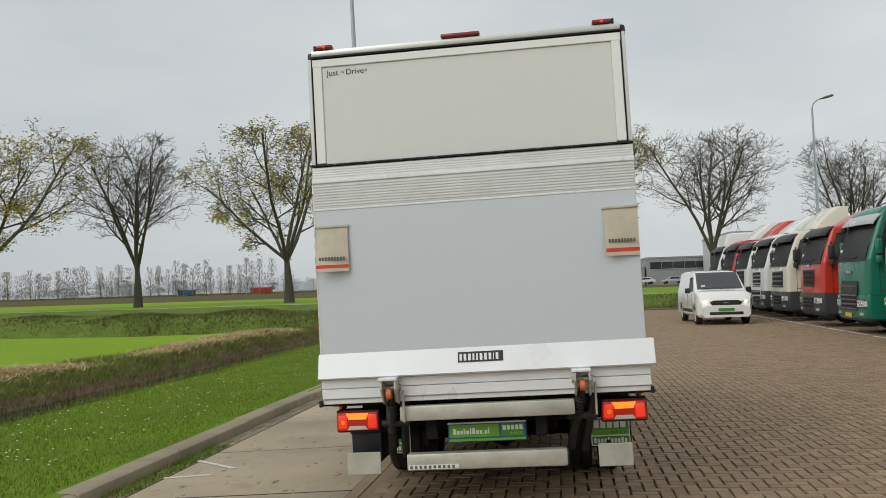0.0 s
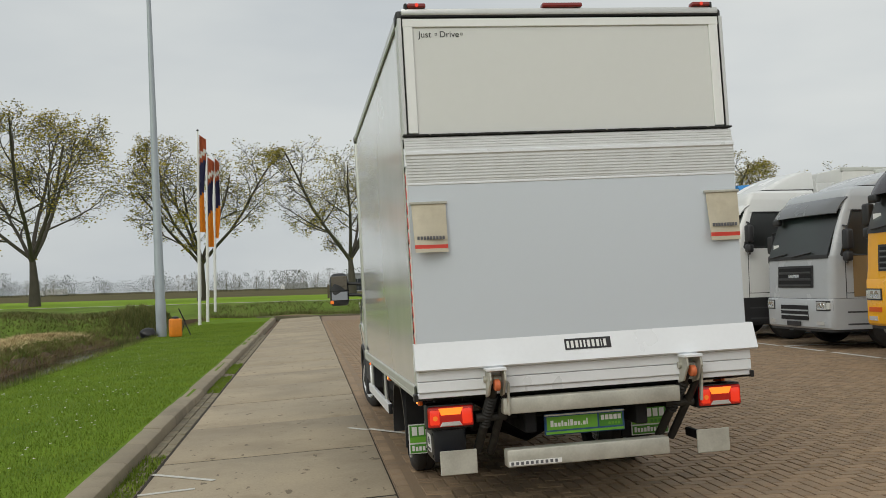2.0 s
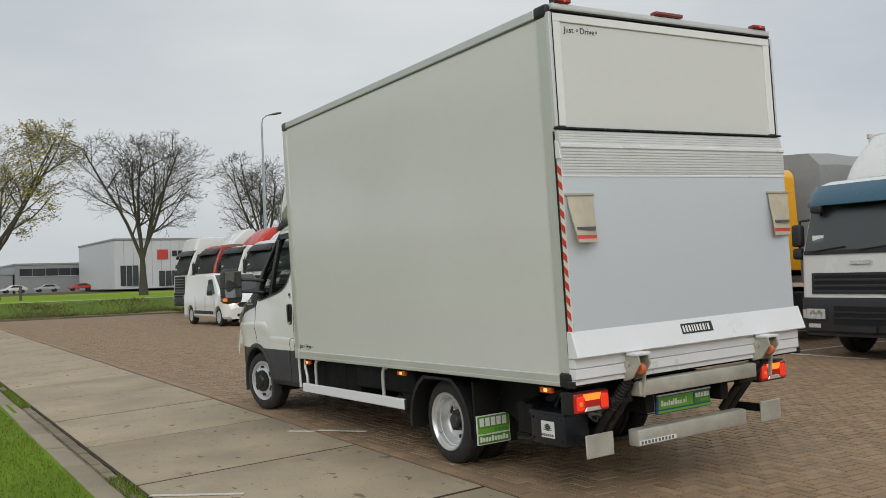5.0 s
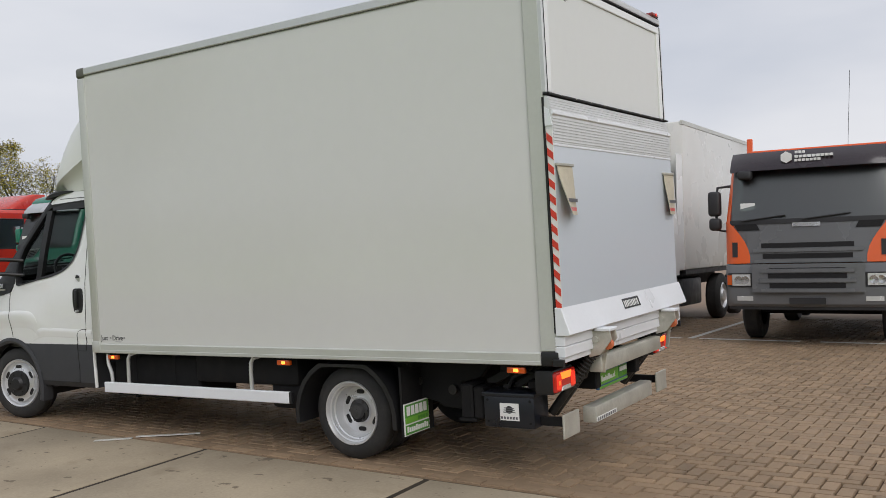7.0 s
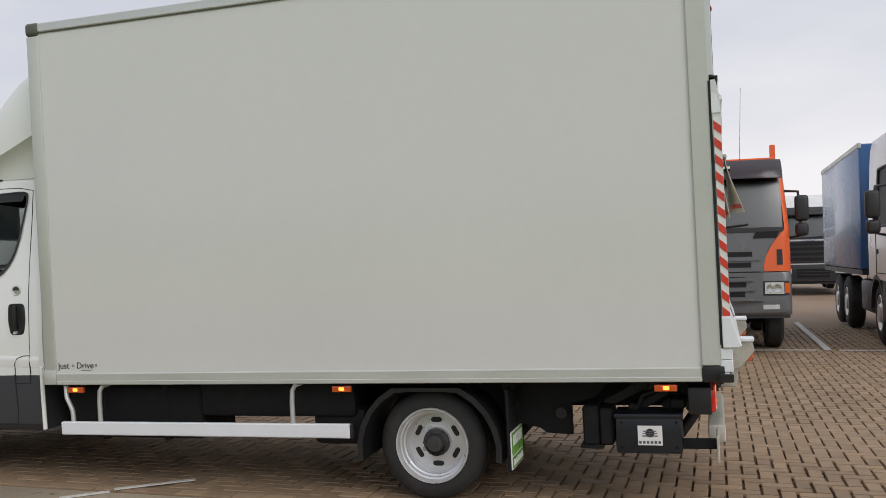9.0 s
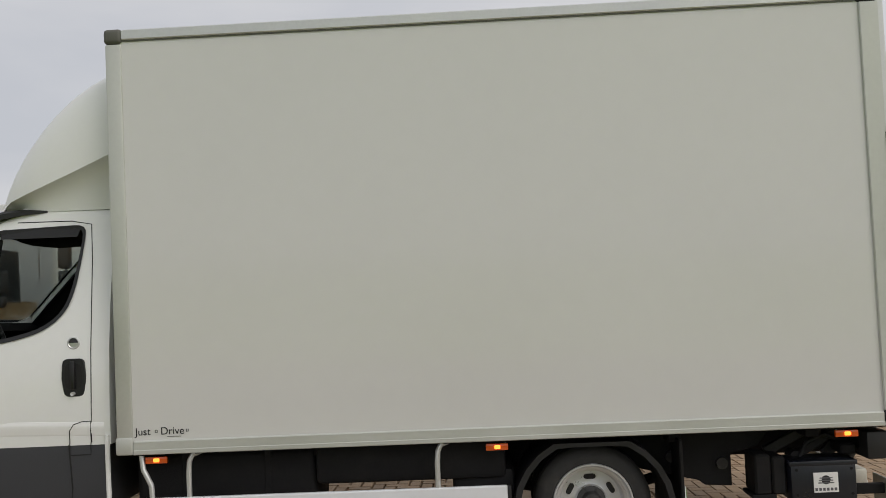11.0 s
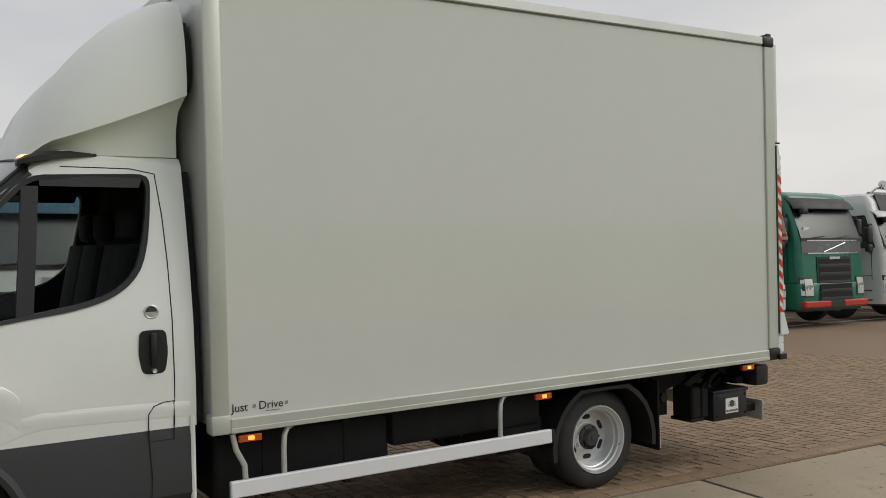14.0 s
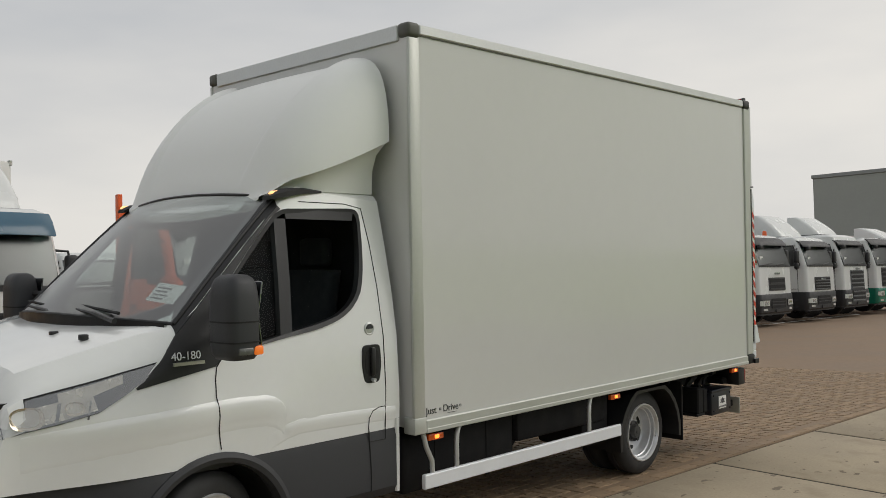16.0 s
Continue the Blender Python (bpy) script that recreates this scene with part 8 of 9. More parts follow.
flagpole(-6.2, 34.5, 8.7, 1, 0.3)
flagpole(-6.2, 38.2, 8.2, 2, 0.5)
flagpole(-6.3, 43.5, 8.9, 4, 0.4)

# orange backpack sprayer and a bin bag at the mast's foot
sprayer = empty("backpack_sprayer", "orange backpack sprayer standing on the grass by the mast", "sprayer", "", Matrix.Translation((-5.95, 24.3, -0.03)) @ pose(0, 0, 0, 0, 0, 20))
M["tool_orange"] = mat("orange_plastic", (0.78, 0.24, 0.02), 0.45, var=0.1, scale=12)
part("tank", box(-0.2, 0.2, -0.16, 0.16, 0.0, 0.62, 0.06, 3), M["tool_orange"], sprayer, "orange plastic tank")
part("lid", lathe(bmesh.new(), [(0.62, 0.12), (0.68, 0.11), (0.70, 0.0001)], 16, "z"), M["lorry_black"], sprayer)
part("lance", tube(bmesh.new(), [(0.2, 0, 0.15), (0.35, 0.1, 0.5), (0.15, 0.15, 0.95), (0.55, 0.2, 0.05)], 0.018, 8), M["lorry_black"], sprayer, "black hose and lance")
part("strap", tube(bmesh.new(), [(-0.1, 0.16, 0.6), (-0.12, 0.3, 0.4), (-0.1, 0.17, 0.1)], 0.02, 6), M["lorry_black"], sprayer)
bag = bmesh.new()
bmesh.ops.create_icosphere(bag, subdivisions=3, radius=0.28)
for v in bag.verts:
    v.co *= 1 + 0.25 * noise.noise(v.co * 5)
    v.co.z = max(-0.12, v.co.z * 0.75)
o = tagged(part("rubbish_bag", bag, M["black"], None, "", 60), "black rubbish bag lying on the grass", "bag")
o.location = (-6.88, 24.7, 0.08)

# ---- buildings ----
M["clad_grey"] = mat("light_grey_cladding", (0.56, 0.58, 0.60), 0.5, var=0.05, scale=0.4, fine=4)
M["clad_mid"] = mat("mid_grey_cladding", (0.27, 0.285, 0.29), 0.55, var=0.05, scale=0.4, fine=4)
M["clad_hall"] = mat("grey_green_cladding", (0.33, 0.35, 0.335), 0.55, var=0.05, scale=0.4, fine=4)
M["clad_dark"] = mat("dark_grey_cladding", (0.14, 0.15, 0.155), 0.55, var=0.06, scale=0.3, fine=3)
M["win_dark"] = mat("dark_office_glass", (0.03, 0.035, 0.04), 0.1, var=0.2, scale=0.6)


def hall(name, label, x0, x1, y0, y1, h, wall, bands, z=0.3, sign=None):
    root = empty(name, label, "building")
    part("wall", box(x0, x1, y0, y1, z - 0.5, z + h, 0.05), M[wall], root, "clad wall", 0)
    part("roof_edge", box(x0 - 0.1, x1 + 0.1, y0 - 0.1, y1 + 0.1, z + h, z + h + 0.35, 0.03), M["clad_mid"], root, "", 0)
    n = max(3, int((x1 - x0) / 1.5))
    for k in range(1, n):
        xx = x0 + (x1 - x0) * k / n
        part("panel_joint", box(xx - 0.03, xx + 0.03, y0 - 0.02, y0 + 0.05, z, z + h), M["clad_mid"], root, "", 0)
    for xa, xb, za, zb, cnt in bands:
        w = (xb - xa) / cnt
        for i in range(cnt):
            win = part("window", box(xa + i * w + 0.05, xa + (i + 1) * w - 0.05, y0 - 0.06, y0 + 0.05, za, zb, 0.01), M["win_dark"], root, "dark window", 0)
            part("sill", box(xa + i * w, xa + (i + 1) * w, y0 - 0.12, y0 - 0.03, za - 0.08, za), M["clad_grey"], win, "", 0)
    return root


b1 = hall("office_building", "pale grey office hall with a dark window band", 18.3, 52.0, 182.0, 210.0, 5.4, "clad_mid", [(19, 51, 3.6, 5.0, 14)])
hall("storage_hall", "low grey storage hall beside the office", 9.0, 18.0, 183.0, 205.0, 3.6, "clad_mid", [(9.5, 13.0, 0.6, 3.0, 3)])
b2 = hall("lease_building", "grey clad business hall with a red sign", 29.3, 80.0, 150.0, 180.0, 7.6, "clad_grey", [(30.2, 33.2, 1.2, 4.6, 3), (36.5, 42.0, 1.0, 3.6, 5), (45.0, 51.0, 1.0, 3.6, 4)], 1.2)
part("sign_square", box(36.3, 38.1, 149.85, 149.95, 5.6, 7.2), M["lorry_red"], b2, "red and black square sign", 0)
for i in range(3):
    part("sign_bar", box(38.8 + i * 1.0, 39.6 + i * 1.0, 149.85, 149.95, 6.1, 7.0), M["ink"], b2, "", 0)
hall("dark_hall", "large dark grey clad hall behind the lorries", -30.0, 30.6, -100.0, -82.0, 10.9, "clad_hall", [(20, 27, 1.0, 2.2, 4)], 0.0)
hall("low_hall", "long low grey hall behind the lorries", 31.0, 82.0, -112.0, -84.0, 6.6, "clad_dark", [(32, 60, 3.5, 4.5, 10)], 0.0)

# ---- parked cars by the far halls, field posts ----
def small_car(x, y, z, col, turn):
    root = empty("parked_car", "small parked car by the far hall", "car", "cars by the far hall", Matrix.Translation((x, y, z)) @ pose(0, 0, 0, 0, 0, turn))
    prof = [(0.0, 0.45), (0.05, 0.75), (1.0, 0.92), (1.7, 1.38), (3.1, 1.42), (3.9, 0.98), (4.2, 0.9), (4.25, 0.45)]
    part("body", prism(bmesh.new(), prof, "y", -0.82, 0.82, 0.06, 2), M[col], root, "painted car body")
    for s in (-1, 1):
        part("side_window", prism(bmesh.new(), [(1.25, 0.98), (1.78, 1.32), (3.0, 1.34), (3.5, 1.0)], "y", s * 0.815, s * 0.835), M["win_dark"], root, "dark side window")
        for xx in (0.8, 3.4):
            part("wheel", lathe(bmesh.new(), [(s * 0.66, 0.0001), (s * 0.66, 0.31), (s * 0.84, 0.31), (s * 0.84, 0.18), (s * 0.82, 0.0001)], 16, "y", (xx, 0, 0.31)), M["rubber"], root, "dark wheel")


for x, y, col, turn in ((14.5, 170, "lorry_white", 10), (20.0, 171, "lorry_silver", 5), (25.5, 170, "lorry_red", 0), (31.0, 172, "lorry_white", 8), (36.5, 171, "lorry_white", 0)):
    small_car(x, y, 0.55, col, turn)
M["weathered_wood"] = mat("weathered_post_wood", (0.10, 0.08, 0.055), 0.9, var=0.25, scale=3, fine=30)
for x, y in ((0.3, 57.0), (3.2, 57.5)):
    p0 = tagged(part("field_post", tube(bmesh.new(), [(0, 0, -0.3), (0, 0, 0.9), (0, 0, 1.0)], [0.08, 0.08, 0.05], 8), M["weathered_wood"]), "short weathered wooden post in the field", "post", "posts in the field")
    p0.location = (x, y, 0.68)

# ---- far hedgerow and motorway traffic ----
def small_lorry(x, y, z, col, L):
    root = empty("distant_lorry", "distant lorry on the road behind the fields", "lorry", "distant lorries", Matrix.Translation((x, y, z)))
    part("trailer", box(0, L, -1.25, 1.25, 0.9, 3.9, 0.05), M[col], root, "long trailer")
    part("cab", box(-2.6, -0.4, -1.2, 1.2, 0.5, 3.3, 0.2, 2), M["lorry_white"], root, "white cab")
    for xx in (-1.6, L * 0.55, L * 0.7, L * 0.85):
        part("wheel", lathe(bmesh.new(), [(-1.25, 0.0001), (-1.25, 0.5), (1.25, 0.5), (1.25, 0.0001)], 12, "y", (xx, 0, 0.5)), M["rubber"], root)


small_lorry(-130, 490, 0.0, "lorry_white", 11)
small_lorry(-172, 490, 0.0, "lorry_red", 12)
small_lorry(-8, 490, 0.0, "tarp_grey", 12)
small_lorry(-215, 490, 0.0, "lorry_blue", 10)

# ---- trees ----
M["bark"] = mat("grey_brown_bark", (0.075, 0.066, 0.054), 0.95, var=0.3, scale=2, fine=20, bump=0.6, bump_scale=18)
M["leaf_olive"] = mat("olive_autumn_leaves", (0.185, 0.17, 0.042), 0.8, var=0.35, scale=0.5, fine=3)
M["leaf_yellow"] = mat("yellow_autumn_leaves", (0.36, 0.29, 0.035), 0.8, var=0.35, scale=0.5, fine=3)
M["far_twig"] = mat("far_bare_crowns", (0.21, 0.19, 0.15), 1.0, var=0.25, scale=0.05, fine=0.4)
M["far_green"] = mat("far_shrubs", (0.055, 0.060, 0.030), 1.0, var=0.3, scale=0.05, fine=0.4)
M["reed"] = mat("dry_straw_reed", (0.37, 0.28, 0.125), 0.95, var=0.3, scale=0.6, fine=5)
M["tuft"] = mat("bank_tuft_grass", (0.09, 0.155, 0.022), 0.95, var=0.35, scale=0.6, fine=5)


def tree(label, height, seed, leaves, yellow, spread=1.0, fork=(6, 7, 6, 5, 2)):
    """A straight tapered trunk, steep limbs in a wide fan, fine twigs to a rounded crown, and sparse leaves."""
    rng = random.Random(seed)
    wood = bmesh.new()
    tips = []
    centre = Vector((0, 0, height * 0.66))
    rx, rz = height * 0.46 * spread, height * 0.34

    def inside(p):
        q = p - centre
        if q.z < 0:
            wide = rx * max(0.12, (p.z / height - 0.20) / 0.46)
            return (q.x / wide) ** 2 + (q.y / wide) ** 2
        return (q.x / rx) ** 2 + (q.y / rx) ** 2 + (q.z / rz) ** 2

    def branch(p, d, length, r, level):
        n = (4, 6, 4, 3, 2, 2)[level]
        pts, q, dd = [p.copy()], p.copy(), d.copy()
        for k in range(n):
            jit = (0.03, 0.11, 0.18, 0.24, 0.28, 0.30)[level]
            up = (0.0, 0.07, 0.05, 0.04, 0.03, 0.02)[level]
            dd = (dd + Vector((rng.uniform(-jit, jit), rng.uniform(-jit, jit), rng.uniform(-jit, jit) + up))).normalized()
            q = q + dd * length / n
            pts.append(q.copy())
            if level > 0 and inside(q) > 1.0 + 0.12 * rng.random():
                break
        n = len(pts) - 1
        rs = [r * (1 - 0.60 * i / n) for i in range(n + 1)]
        tube(wood, pts, rs, (9, 6, 5, 3, 3, 3)[level], cap=False)
        if level == 5:
            tips.append(pts[-1])
            return
        kids = fork[level]
        for k in range(kids):
            f = (0.84 + 0.16 * (k + 0.5) / kids) if level == 0 else 0.22 + 0.78 * (k + rng.random()) / kids
            i = min(n - 1, int(f * n))
            base = pts[i].lerp(pts[i + 1], min(1.0, f * n - i))
            az = 2.4 * k + rng.uniform(-0.5, 0.5) + seed
            tilt = radians(rng.uniform(10, 46)) if level == 0 else radians(rng.uniform(25, 60))
            axis, u, v = frame_of(dd)
            nd = (axis * math.cos(tilt) + (u * math.cos(az) + v * math.sin(az)) * math.sin(tilt)).normalized()
            ln = height * (0.72, 0.31, 0.17, 0.095, 0.055)[level] * rng.uniform(0.7, 1.1) * (1.0 if level == 0 else 1.1 - 0.5 * f)
            branch(base, nd, ln, max(0.013, rs[i] * (0.66, 0.58, 0.55, 0.6, 0.6)[level]), level + 1)
        tips.append(pts[-1])
    branch(Vector((0, 0, -0.3)), Vector((0.02, 0, 1)), height * 0.27, height * 0.027, 0)
    root = empty("roadside_tree", label, "tree", "trees along the road")
    part("trunk", wood, M["bark"], root, "grey-brown trunk, limbs and twigs", 60)
    verts, faces, mats = [], [], []
    for p in tips:
        patch = 0.5 + 1.1 * noise.noise(p * 0.45 + Vector((seed, 0, 0)))
        if rng.random() > leaves * max(0.0, 0.35 + patch):
            continue
        for _ in range(rng.randint(3, 6) * (2 if leaves > 1 else 1)):
            c = p + Vector((rng.gauss(0, 0.15), rng.gauss(0, 0.15), rng.gauss(-0.08, 0.15)))
            a = Vector((rng.gauss(0, 1), rng.gauss(0, 1), rng.gauss(0, 1))).normalized()
            _, u, v = frame_of(a)
            s = rng.uniform(0.045, 0.085)
            i = len(verts)
            verts += [c - u * s, c + v * s * 0.65, c + u * s, c - v * s * 0.65]
            faces.append((i, i + 1, i + 2, i + 3))
            mats.append(1 if rng.random() < yellow * (0.6 + patch) else 0)
    if faces:
        me = bpy.data.meshes.new("leaves")
        me.from_pydata(verts, [], faces)
        me.materials.append(M["leaf_olive"])
        me.materials.append(M["leaf_yellow"])
        me.polygons.foreach_set("material_index", mats)
        o = new("crown", me)
        o.parent = root
        o["label"] = "sparse autumn leaves"
    return root


bare = tree("half-bare roadside tree with a fan of limbs", 12.0, 3, 0.015, 0.25, 0.92, (6, 7, 6, 5, 2))
sparse = tree("half-bare roadside tree with olive autumn leaves", 12.5, 7, 0.85, 0.55, 1.0, (6, 6, 6, 5, 2))
leafy = tree("roadside tree with thinning yellow-green leaves", 11.5, 12, 0.9, 0.62)


def put_tree(src, first, eye, az, dist, z, turn, scale):
    m = Matrix.Translation((eye[0] + dist * math.sin(radians(az)), eye[1] + dist * math.cos(radians(az)), z)) @ pose(0, 0, 0, 0, 0, turn) @ Matrix.Diagonal((scale, scale, 0.86 * scale, 1))
    if first:
        src.matrix_world = m
        return src
    o = copy_thing(src, m)
    o.matrix_world = m
    return o


E0, E3, E5 = (0.5, -8.1), (-3.1, -7.4), (-5.4, -5.9)
put_tree(bare, True, E0, -25.7, 72, 0.75, 20, 1.20)
put_tree(sparse, True, E0, -16.8, 69, 0.75, 0, 1.28)
put_tree(sparse, False, E0, -34.0, 66, 0.75, 140, 1.25)
put_tree(sparse, False, E3, -4.8, 74, 0.75, 75, 1.21)
put_tree(sparse, False, E3, 4.4, 72, 0.75, 300, 1.19)
put_tree(leafy, True, (32.6, 68.0), 0, 0, 0.75, 160, 1.2)
for src, x, y, turn, k in ((bare, 11.9, 61.5, 130, 1.14), (bare, 24.5, 70.0, 250, 1.12), (sparse, 46.0, 74.0, 60, 1.1)):
    put_tree(src, False, (x, y), 0, 0, 0.75, turn, k)

# far tree belts: bare poplars over shrubs, one uncountable mass
rng = random.Random(11)
verts, faces, mats = [], [], []


def far_crown(x, y, z, h, w, shrub):
    n = 420 if not shrub else 260
    for _ in range(n):
        t = rng.random()
        zz = z + (h * (0.15 + 0.85 * t) if not shrub else h * t)
        rad = w * (0.55 + 0.45 * math.sin(math.pi * min(1, 0.15 + 0.85 * t))) * (1.0 if shrub else (1.05 - 0.75 * t))
        c = Vector((x + rng.gauss(0, rad * 0.55), y + rng.gauss(0, 2), zz))
        s = rng.uniform(0.07, 0.20) * (h / 14 if not shrub else h / 7)
        tall = 2.2 if not shrub else 1.4
        i = len(verts)
        verts.extend([c + Vector((-s * 0.5, 0, -s * tall)), c + Vector((s * 0.5, rng.uniform(-s, s), -s * 0.6 * tall)), c + Vector((rng.uniform(-s, s) * 0.6, 0, s * tall))])
        faces.append((i, i + 1, i + 2))
        mats.append(1 if shrub else 0)
    if not shrub:
        i = len(verts)
        verts.extend([Vector((x - 0.22, y, z)), Vector((x + 0.22, y, z)), Vector((x, y, z + h * 0.9))])
        faces.append((i, i + 1, i + 2))
        mats.append(0)


for x in range(-700, 60, 4):
    y = 520 + 60 * math.sin(x * 0.01)
    gap = x > -150
    if rng.random() < (0.45 if gap else 0.85):
        far_crown(x + rng.uniform(-2, 2), y, 0, rng.uniform(15, 20) * (0.5 if gap else 1.0), 3.4, False)
    for _ in range(2):
        far_crown(x + rng.uniform(-3, 3), y - 12, 0, rng.uniform(3, 8) if rng.random() < 0.8 else rng.uniform(8, 12), 4.5, True)
for x in range(-260, 260, 6):
    if rng.random() < 0.75:
        far_crown(x + rng.uniform(-4, 4), 430, 0, rng.uniform(5, 12), 4.5, True)
me = bpy.data.meshes.new("far_trees")
me.from_pydata(verts, [], faces)
me.materials.append(M["far_twig"])
me.materials.append(M["far_green"])
me.polygons.foreach_set("material_index", mats)
tagged(new("far_trees", me), "distant belt of bare poplars and shrubs", "woodland", kind="stuff")

# ---- grass, reeds and pavers: countless small pieces ----
def blades(name, label, spots, material, hmin, hmax, width, seed, flat=1.0):
    """Thin bent blades standing at the given spots."""
    rng = np.random.default_rng(seed)
    P0 = np.array(spots)
    n = len(P0)
    ang = rng.uniform(0, 2 * math.pi, n)
    h = rng.uniform(hmin, hmax, n)
    lean = rng.uniform(0.1, 0.6, n) * h * flat + (flat - 1.0) * 0.05
    la = rng.uniform(0, 2 * math.pi, n)
    wx, wy = np.cos(ang) * width, np.sin(ang) * width
    V = np.empty((n, 3, 3))
    V[:, 0] = P0 + np.c_[-wx, -wy, np.zeros(n)]
    V[:, 1] = P0 + np.c_[wx, wy, np.zeros(n)]
    V[:, 2] = P0 + np.c_[lean * np.cos(la), lean * np.sin(la), h]
    me = bpy.data.meshes.new(name)
    me.from_pydata(V.reshape(-1, 3).tolist(), [], np.arange(3 * n).reshape(-1, 3).tolist())
    me.materials.append(material)
    return tagged(new(name, me), label, "grass", kind="stuff")


def leafy_mat(name, a, b):
    m = bpy.data.materials.new(name)
    m.use_nodes = True
    n, l = m.node_tree.nodes, m.node_tree.links
    p = n["Principled BSDF"]
    p.inputs["Roughness"].default_value = 0.75
    p.inputs["Specular IOR Level"].default_value = 0.2
    g, r = n.new("ShaderNodeNewGeometry"), n.new("ShaderNodeValToRGB")
    r.color_ramp.elements[0].color, r.color_ramp.elements[1].color = (*a, 1), (*b, 1)
    co, big = n.new("ShaderNodeTexCoord"), n.new("ShaderNodeTexNoise")
    big.inputs["Scale"].default_value = 0.8
    mx = n.new("ShaderNodeMath")
    mx.operation = "MULTIPLY_ADD"
    mx.inputs[1].default_value = 0.6
    l.new(co.outputs["Object"], big.inputs["Vector"])
    l.new(g.outputs["Random Per Island"], mx.inputs[0])
    sub = n.new("ShaderNodeMath")
    sub.operation = "SUBTRACT"
    sub.inputs[1].default_value = 0.3
    l.new(big.outputs["Fac"], sub.inputs[0])
    l.new(sub.outputs[0], mx.inputs[2])
    l.new(mx.outputs[0], r.inputs["Fac"])
    l.new(r.outputs[0], p.inputs["Base Color"])
    return m


M["blade"] = leafy_mat("grass_blades", (0.085, 0.145, 0.014), (0.23, 0.31, 0.042))
M["bank_blade"] = leafy_mat("bank_blades", (0.075, 0.115, 0.018), (0.24, 0.27, 0.075))
M["straw"] = leafy_mat("straw_blades", (0.32, 0.23, 0.10), (0.75, 0.61, 0.36))
M["reed_blade"] = leafy_mat("reed_blades", (0.055, 0.075, 0.018), (0.21, 0.20, 0.075))
M["daisy"] = mat("daisy_white", (0.8, 0.8, 0.75), 0.7, var=0.05)
rng = np.random.default_rng(5)
spots = []
for _ in range(170000):
    v = rng.random() ** 1.6
    y = -9 + 44 * v
    lx = -3.66 - 3.28 * rng.random()
    x = lx + 0.0105 * y
    spots.append((x, y, terrain(x, y)[0] - 0.005))
blades("lawn_grass", "short green lawn grass beside the kerb", spots, M["blade"], 0.016, 0.042, 0.006, 1)
spots, mud = [], []
for _ in range(70000):
    y = -9 + 38 * rng.random()
    lx = -8.5 - 2.7 * rng.random() ** 1.2
    x = lx + 0.0105 * y
    z, kind = terrain(x, y)
    if kind in (2, 7) or (z > -0.30 and rng.random() < 0.22):
        spots.append((x, y, z - 0.02))
for _ in range(5000):
    y = -9 + 48 * rng.random()
    x = -6.82 - 0.25 * rng.random() + 0.0105 * y
    spots.append((x, y, terrain(x, y)[0] - 0.01))
blades("bank_grass", "rough green grass on the ditch banks", spots, M["bank_blade"], 0.05, 0.17, 0.010, 2)
spots = []
for _ in range(16000):
    y = -9 + 38 * rng.random()
    x = -8.35 - 0.85 * rng.random() + 0.0105 * y
    spots.append((x, y, terrain(x, y)[0] - 0.01))
blades("bank_face_roots", "brown dead stems hanging on the muddy ditch side", spots, leafy_mat("dead_stems", (0.09, 0.06, 0.03), (0.30, 0.22, 0.12)), 0.04, 0.16, 0.010, 9, 1.8)
spots = []
for _ in range(42000):
    y = -9 + 34 * rng.random()
    if math.sin(0.9 * y) + math.sin(0.37 * y + 1) + rng.normal() * 0.6 < -0.5:
        continue
    x = -9.85 + rng.normal() * 0.34 + 0.0105 * y + 0.12 * math.sin(0.55 * y)
    spots.append((x, y, terrain(x, y)[0] + 0.02 + 0.06 * rng.random()))
blades("straw_reeds", "dry straw lying along the ditch bank", spots, M["straw"], 0.03, 0.12, 0.012, 3, 3.0)
spots = []
for _ in range(60000):
    if rng.random() < 0.7:
        x, y = -8.8 - 40 * rng.random() ** 1.5, 27.0 + 4.5 * rng.random()
    else:
        x, y = -7.0 + 28 * rng.random(), NORTH + 0.2 + 4.0 * rng.random()
    z = terrain(x, y)[0]
    if z > -0.15:
        spots.append((x, y, z - 0.03))
blades("far_bank_grass", "rough dark grass on the bank past the lawn", spots, M["reed_blade"], 0.04, 0.17, 0.022, 4, 1.6)
spots = []
for _ in range(9000):
    x, y = -7.3 - 1.6 * rng.random(), 26.5 + 14 * rng.random()
    z = terrain(x, y)[0]
    if z < -0.2 and rng.random() < 0.7:
        continue
    spots.append((x, y, z - 0.03))
for _ in range(4000):
    x, y = -6.5 + 26 * rng.random(), NORTH + 0.3 + 1.2 * rng.random()
    spots.append((x, y, terrain(x, y)[0] - 0.03))
blades("ditch_reeds", "dull green reeds along the end of the ditch", spots, M["reed_blade"], 0.10, 0.34, 0.02, 6)
dv, df = [], []
for _ in range(420):
    y = -3 + 26 * rng.random() ** 1.3
    x = -4.2 - 2.4 * rng.random() + 0.0105 * y
    z, r = terrain(x, y)[0] + 0.045, 0.013
    i = len(dv)
    dv += [(x + r * math.cos(k * math.pi / 3), y + r * math.sin(k * math.pi / 3), z + 0.004 * (k % 2)) for k in range(6)]
    df.append(tuple(range(i, i + 6)))
me = bpy.data.meshes.new("daisies")
me.from_pydata(dv, [], df)
me.materials.append(M["daisy"])
tagged(new("daisies", me), "scattered small white daisies in the lawn", "flowers", kind="stuff")
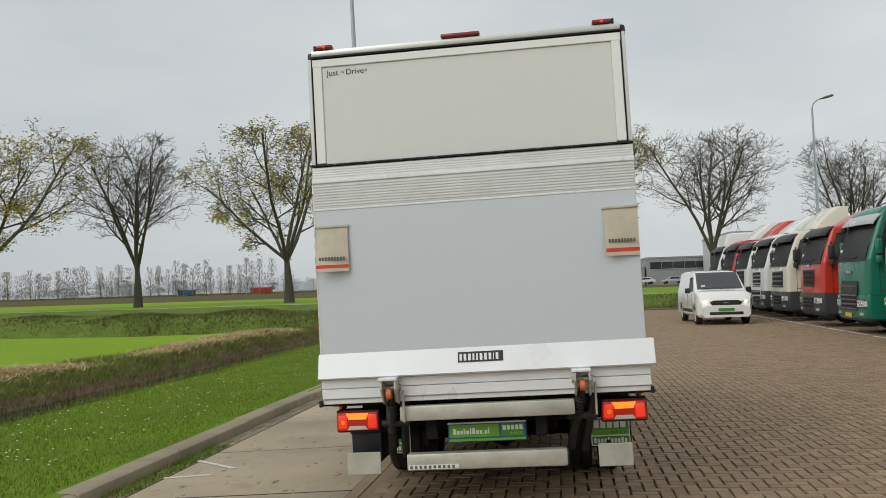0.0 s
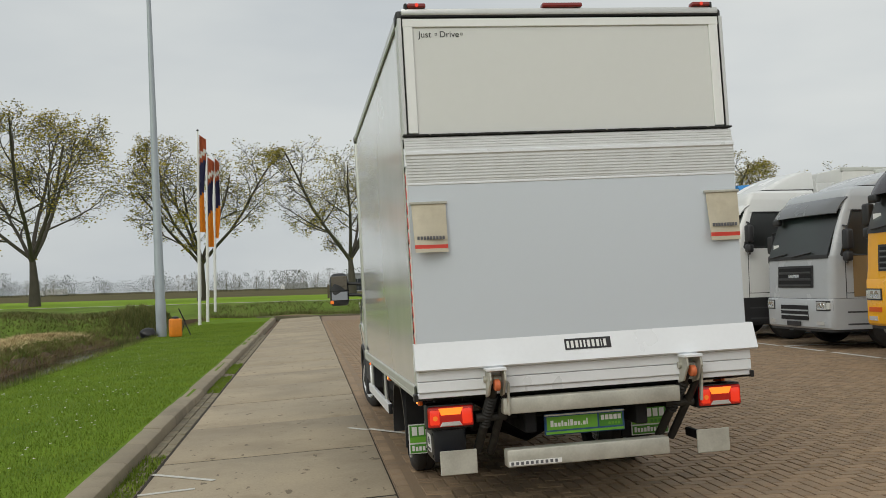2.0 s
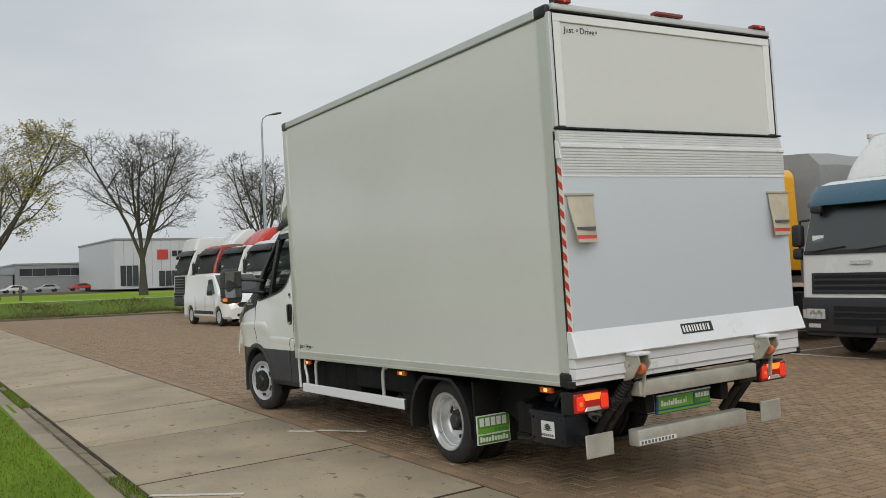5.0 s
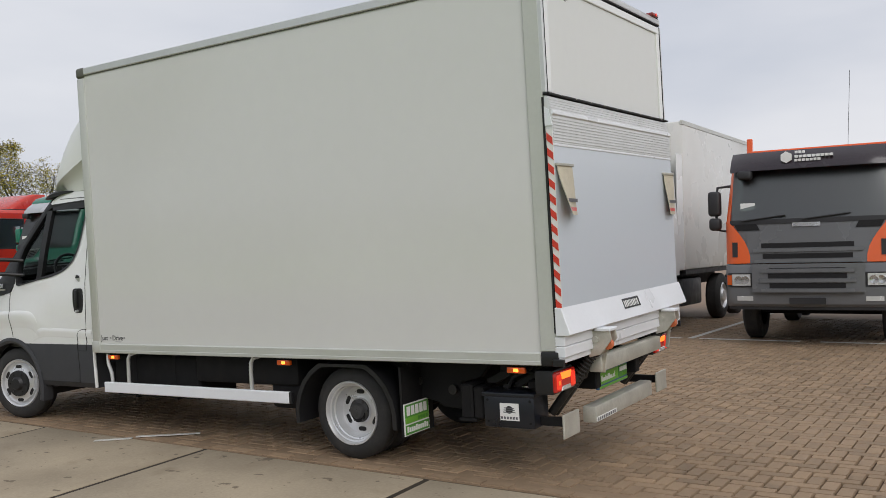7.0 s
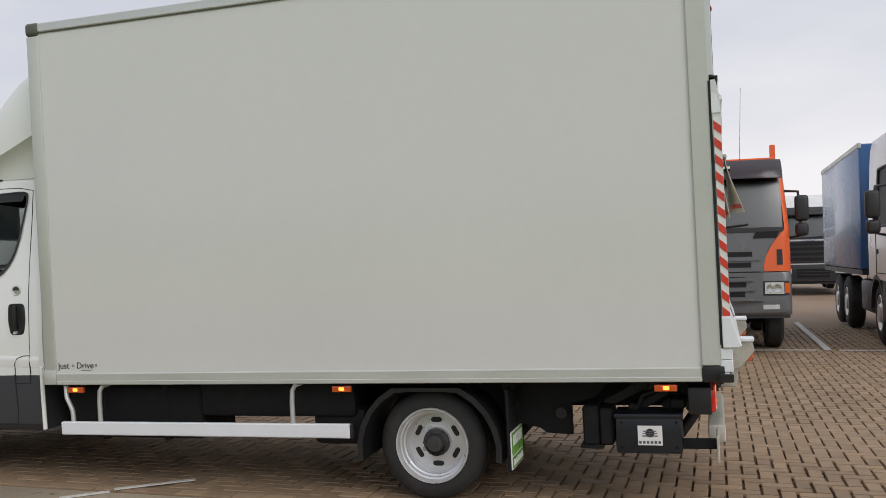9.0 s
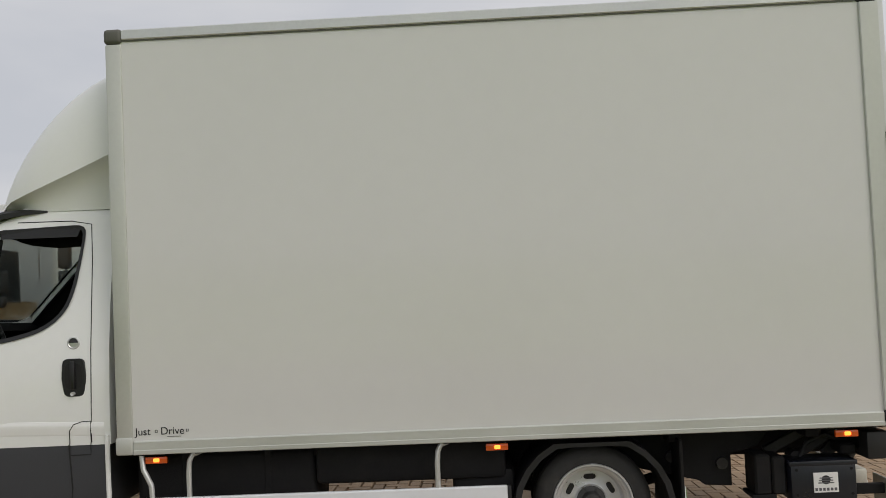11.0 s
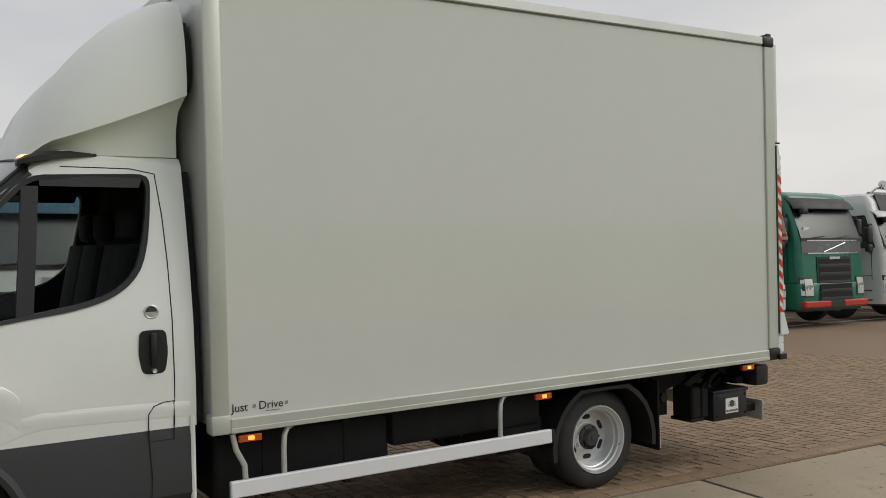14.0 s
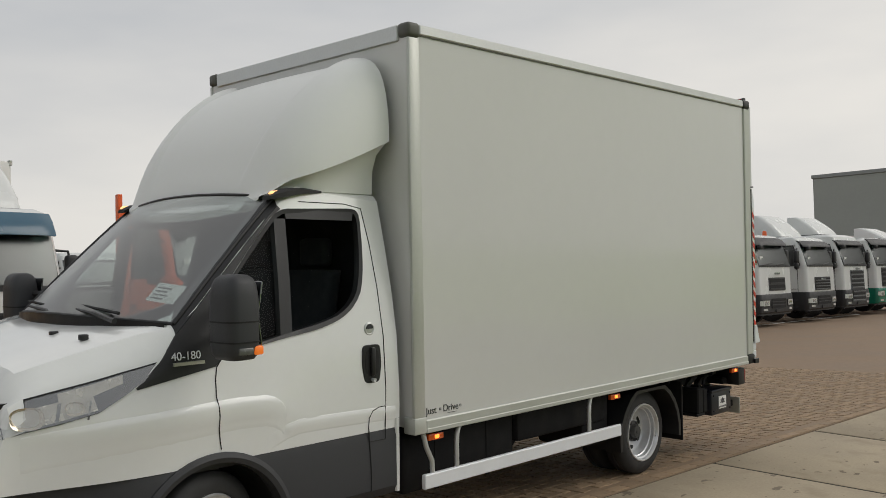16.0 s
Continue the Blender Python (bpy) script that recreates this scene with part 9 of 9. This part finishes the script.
# weeds in the gutter
spots = []
for _ in range(11000):
    y = -3 + 18 * rng.random()
    if math.sin(1.7 * y) + math.sin(0.6 * y + 2) < 0.1:
        continue
    x = (-3.40 + 0.06 * abs(rng.normal()) if rng.random() < 0.45 else -3.21 - 0.05 * abs(rng.normal())) + 0.0105 * y
    spots.append((x, y, -0.115))
blades("gutter_weeds", "small weeds growing in the gutter", spots, M["blade"], 0.02, 0.065, 0.007, 7)

# brick pavers in herringbone
BW, BL, GAP = 0.105, 0.21, 0.013


def brick_cells(x0, x1, y0, y1):
    """Corner and direction of every paver inside a stretch of the yard."""
    out = []
    na, nb = int((y1 - y0) / BW) + 4, int((x1 - x0) / (4 * BW)) + 4
    for a in range(-2, na):
        shift = (a * BW) % (4 * BW)
        for b in range(-2, nb):
            bx0, by0 = x0 + shift + b * 4 * BW, y0 + a * BW
            out.append((bx0, by0, 0))
            out.append((bx0, by0 + BW, 1))
    return [c for c in out if x0 <= c[0] < x1 and y0 <= c[1] < y1]


def in_parts(x, y):
    return 0.55 < x < 2.05 and -3.4 < y < -1.1


bverts, bfaces, chosen = [], [], []
for x, y, d in brick_cells(-1.10, 12.6, -9.0, 34.0):
    if x < -1.06 + 0.0105 * y:
        continue
    if in_parts(x, y) and len(chosen) < 300:
        chosen.append((x, y, d))
        continue
    w, l = (BL, BW) if d == 0 else (BW, BL)
    g, c = GAP / 2, 0.004
    zt = 0.002 * math.sin(x * 12.9 + y * 78.2) * math.sin(x * 3.3 + y * 5.1)
    i = len(bverts)
    bverts += [(x + g, y + g, -0.02), (x + w - g, y + g, -0.02), (x + w - g, y + l - g, -0.02), (x + g, y + l - g, -0.02),
               (x + g + c, y + g + c, zt), (x + w - g - c, y + g + c, zt), (x + w - g - c, y + l - g - c, zt), (x + g + c, y + l - g - c, zt)]
    bfaces += [(i + 4, i + 5, i + 6, i + 7), (i, i + 1, i + 5, i + 4), (i + 1, i + 2, i + 6, i + 5), (i + 2, i + 3, i + 7, i + 6), (i + 3, i, i + 4, i + 7)]


def brick_mat():
    m = M["brick"].copy()
    m.name = "brown_brick_pavers"
    n, l = m.node_tree.nodes, m.node_tree.links
    info = [q for q in n if q.bl_idname == "ShaderNodeObjectInfo"][0]
    g = n.new("ShaderNodeNewGeometry")
    for k in list(info.outputs["Random"].links):
        l.new(g.outputs["Random Per Island"], k.to_socket)
    return m


paving = tagged(empty("brick_paving", "herringbone paving of brown concrete bricks", "paving"), kind="structure")
me = bpy.data.meshes.new("paver_field")
me.from_pydata(bverts, [], bfaces)
me.materials.append(brick_mat())
o = tagged(new("paver_field", me), kind="stuff")
o.parent = paving
bm = box(GAP / 2, BL - GAP / 2, GAP / 2, BW - GAP / 2, -0.05, 0.0, 0.003)
first = None
for x, y, d in chosen:
    if first is None:
        first = part("brick", bm, M["brick"], paving, "", 0)
        b = first
    else:
        b = shared("brick", first.data, paving, (0, 0, 0))
    b.location = (x, y, 0.0) if d == 0 else (x + BW, y, 0.0)
    b.rotation_euler = (0, 0, 0 if d == 0 else math.pi / 2)

# sandy bedding that closes the uneven joint beside the border row
strip = prism(bmesh.new(), [(-1.175 - 0.0945, -9.0), (-0.86 - 0.0945, -9.0), (-0.86 + 0.357, 34.0), (-1.175 + 0.357, 34.0)], "z", -0.03, -0.006)
sb = part("bedding", strip, M["brick"], paving, "", 0)
# a straight border row of bricks along the slabs
edge_v, edge_f = [], []
for k in range(205):
    y0 = -9.0 + k * 0.211
    i = len(edge_v)
    xo = -1.165 + 0.0105 * y0
    edge_v += [(xo + a, y0 + b, c) for a, b, c in ((0, 0.004, -0.02), (0.10, 0.004, -0.02), (0.10, 0.207, -0.02), (0, 0.207, -0.02), (0.003, 0.006, 0.001), (0.097, 0.006, 0.001), (0.097, 0.205, 0.001), (0.003, 0.205, 0.001))]
    edge_f += [(i + 4, i + 5, i + 6, i + 7), (i, i + 1, i + 5, i + 4), (i + 1, i + 2, i + 6, i + 5), (i + 2, i + 3, i + 7, i + 6), (i + 3, i, i + 4, i + 7)]
em = bpy.data.meshes.new("border_row")
em.from_pydata(edge_v, [], edge_f)
em.materials.append(me.materials[0])
o = tagged(new("border_row", em), kind="stuff")
o.parent = paving
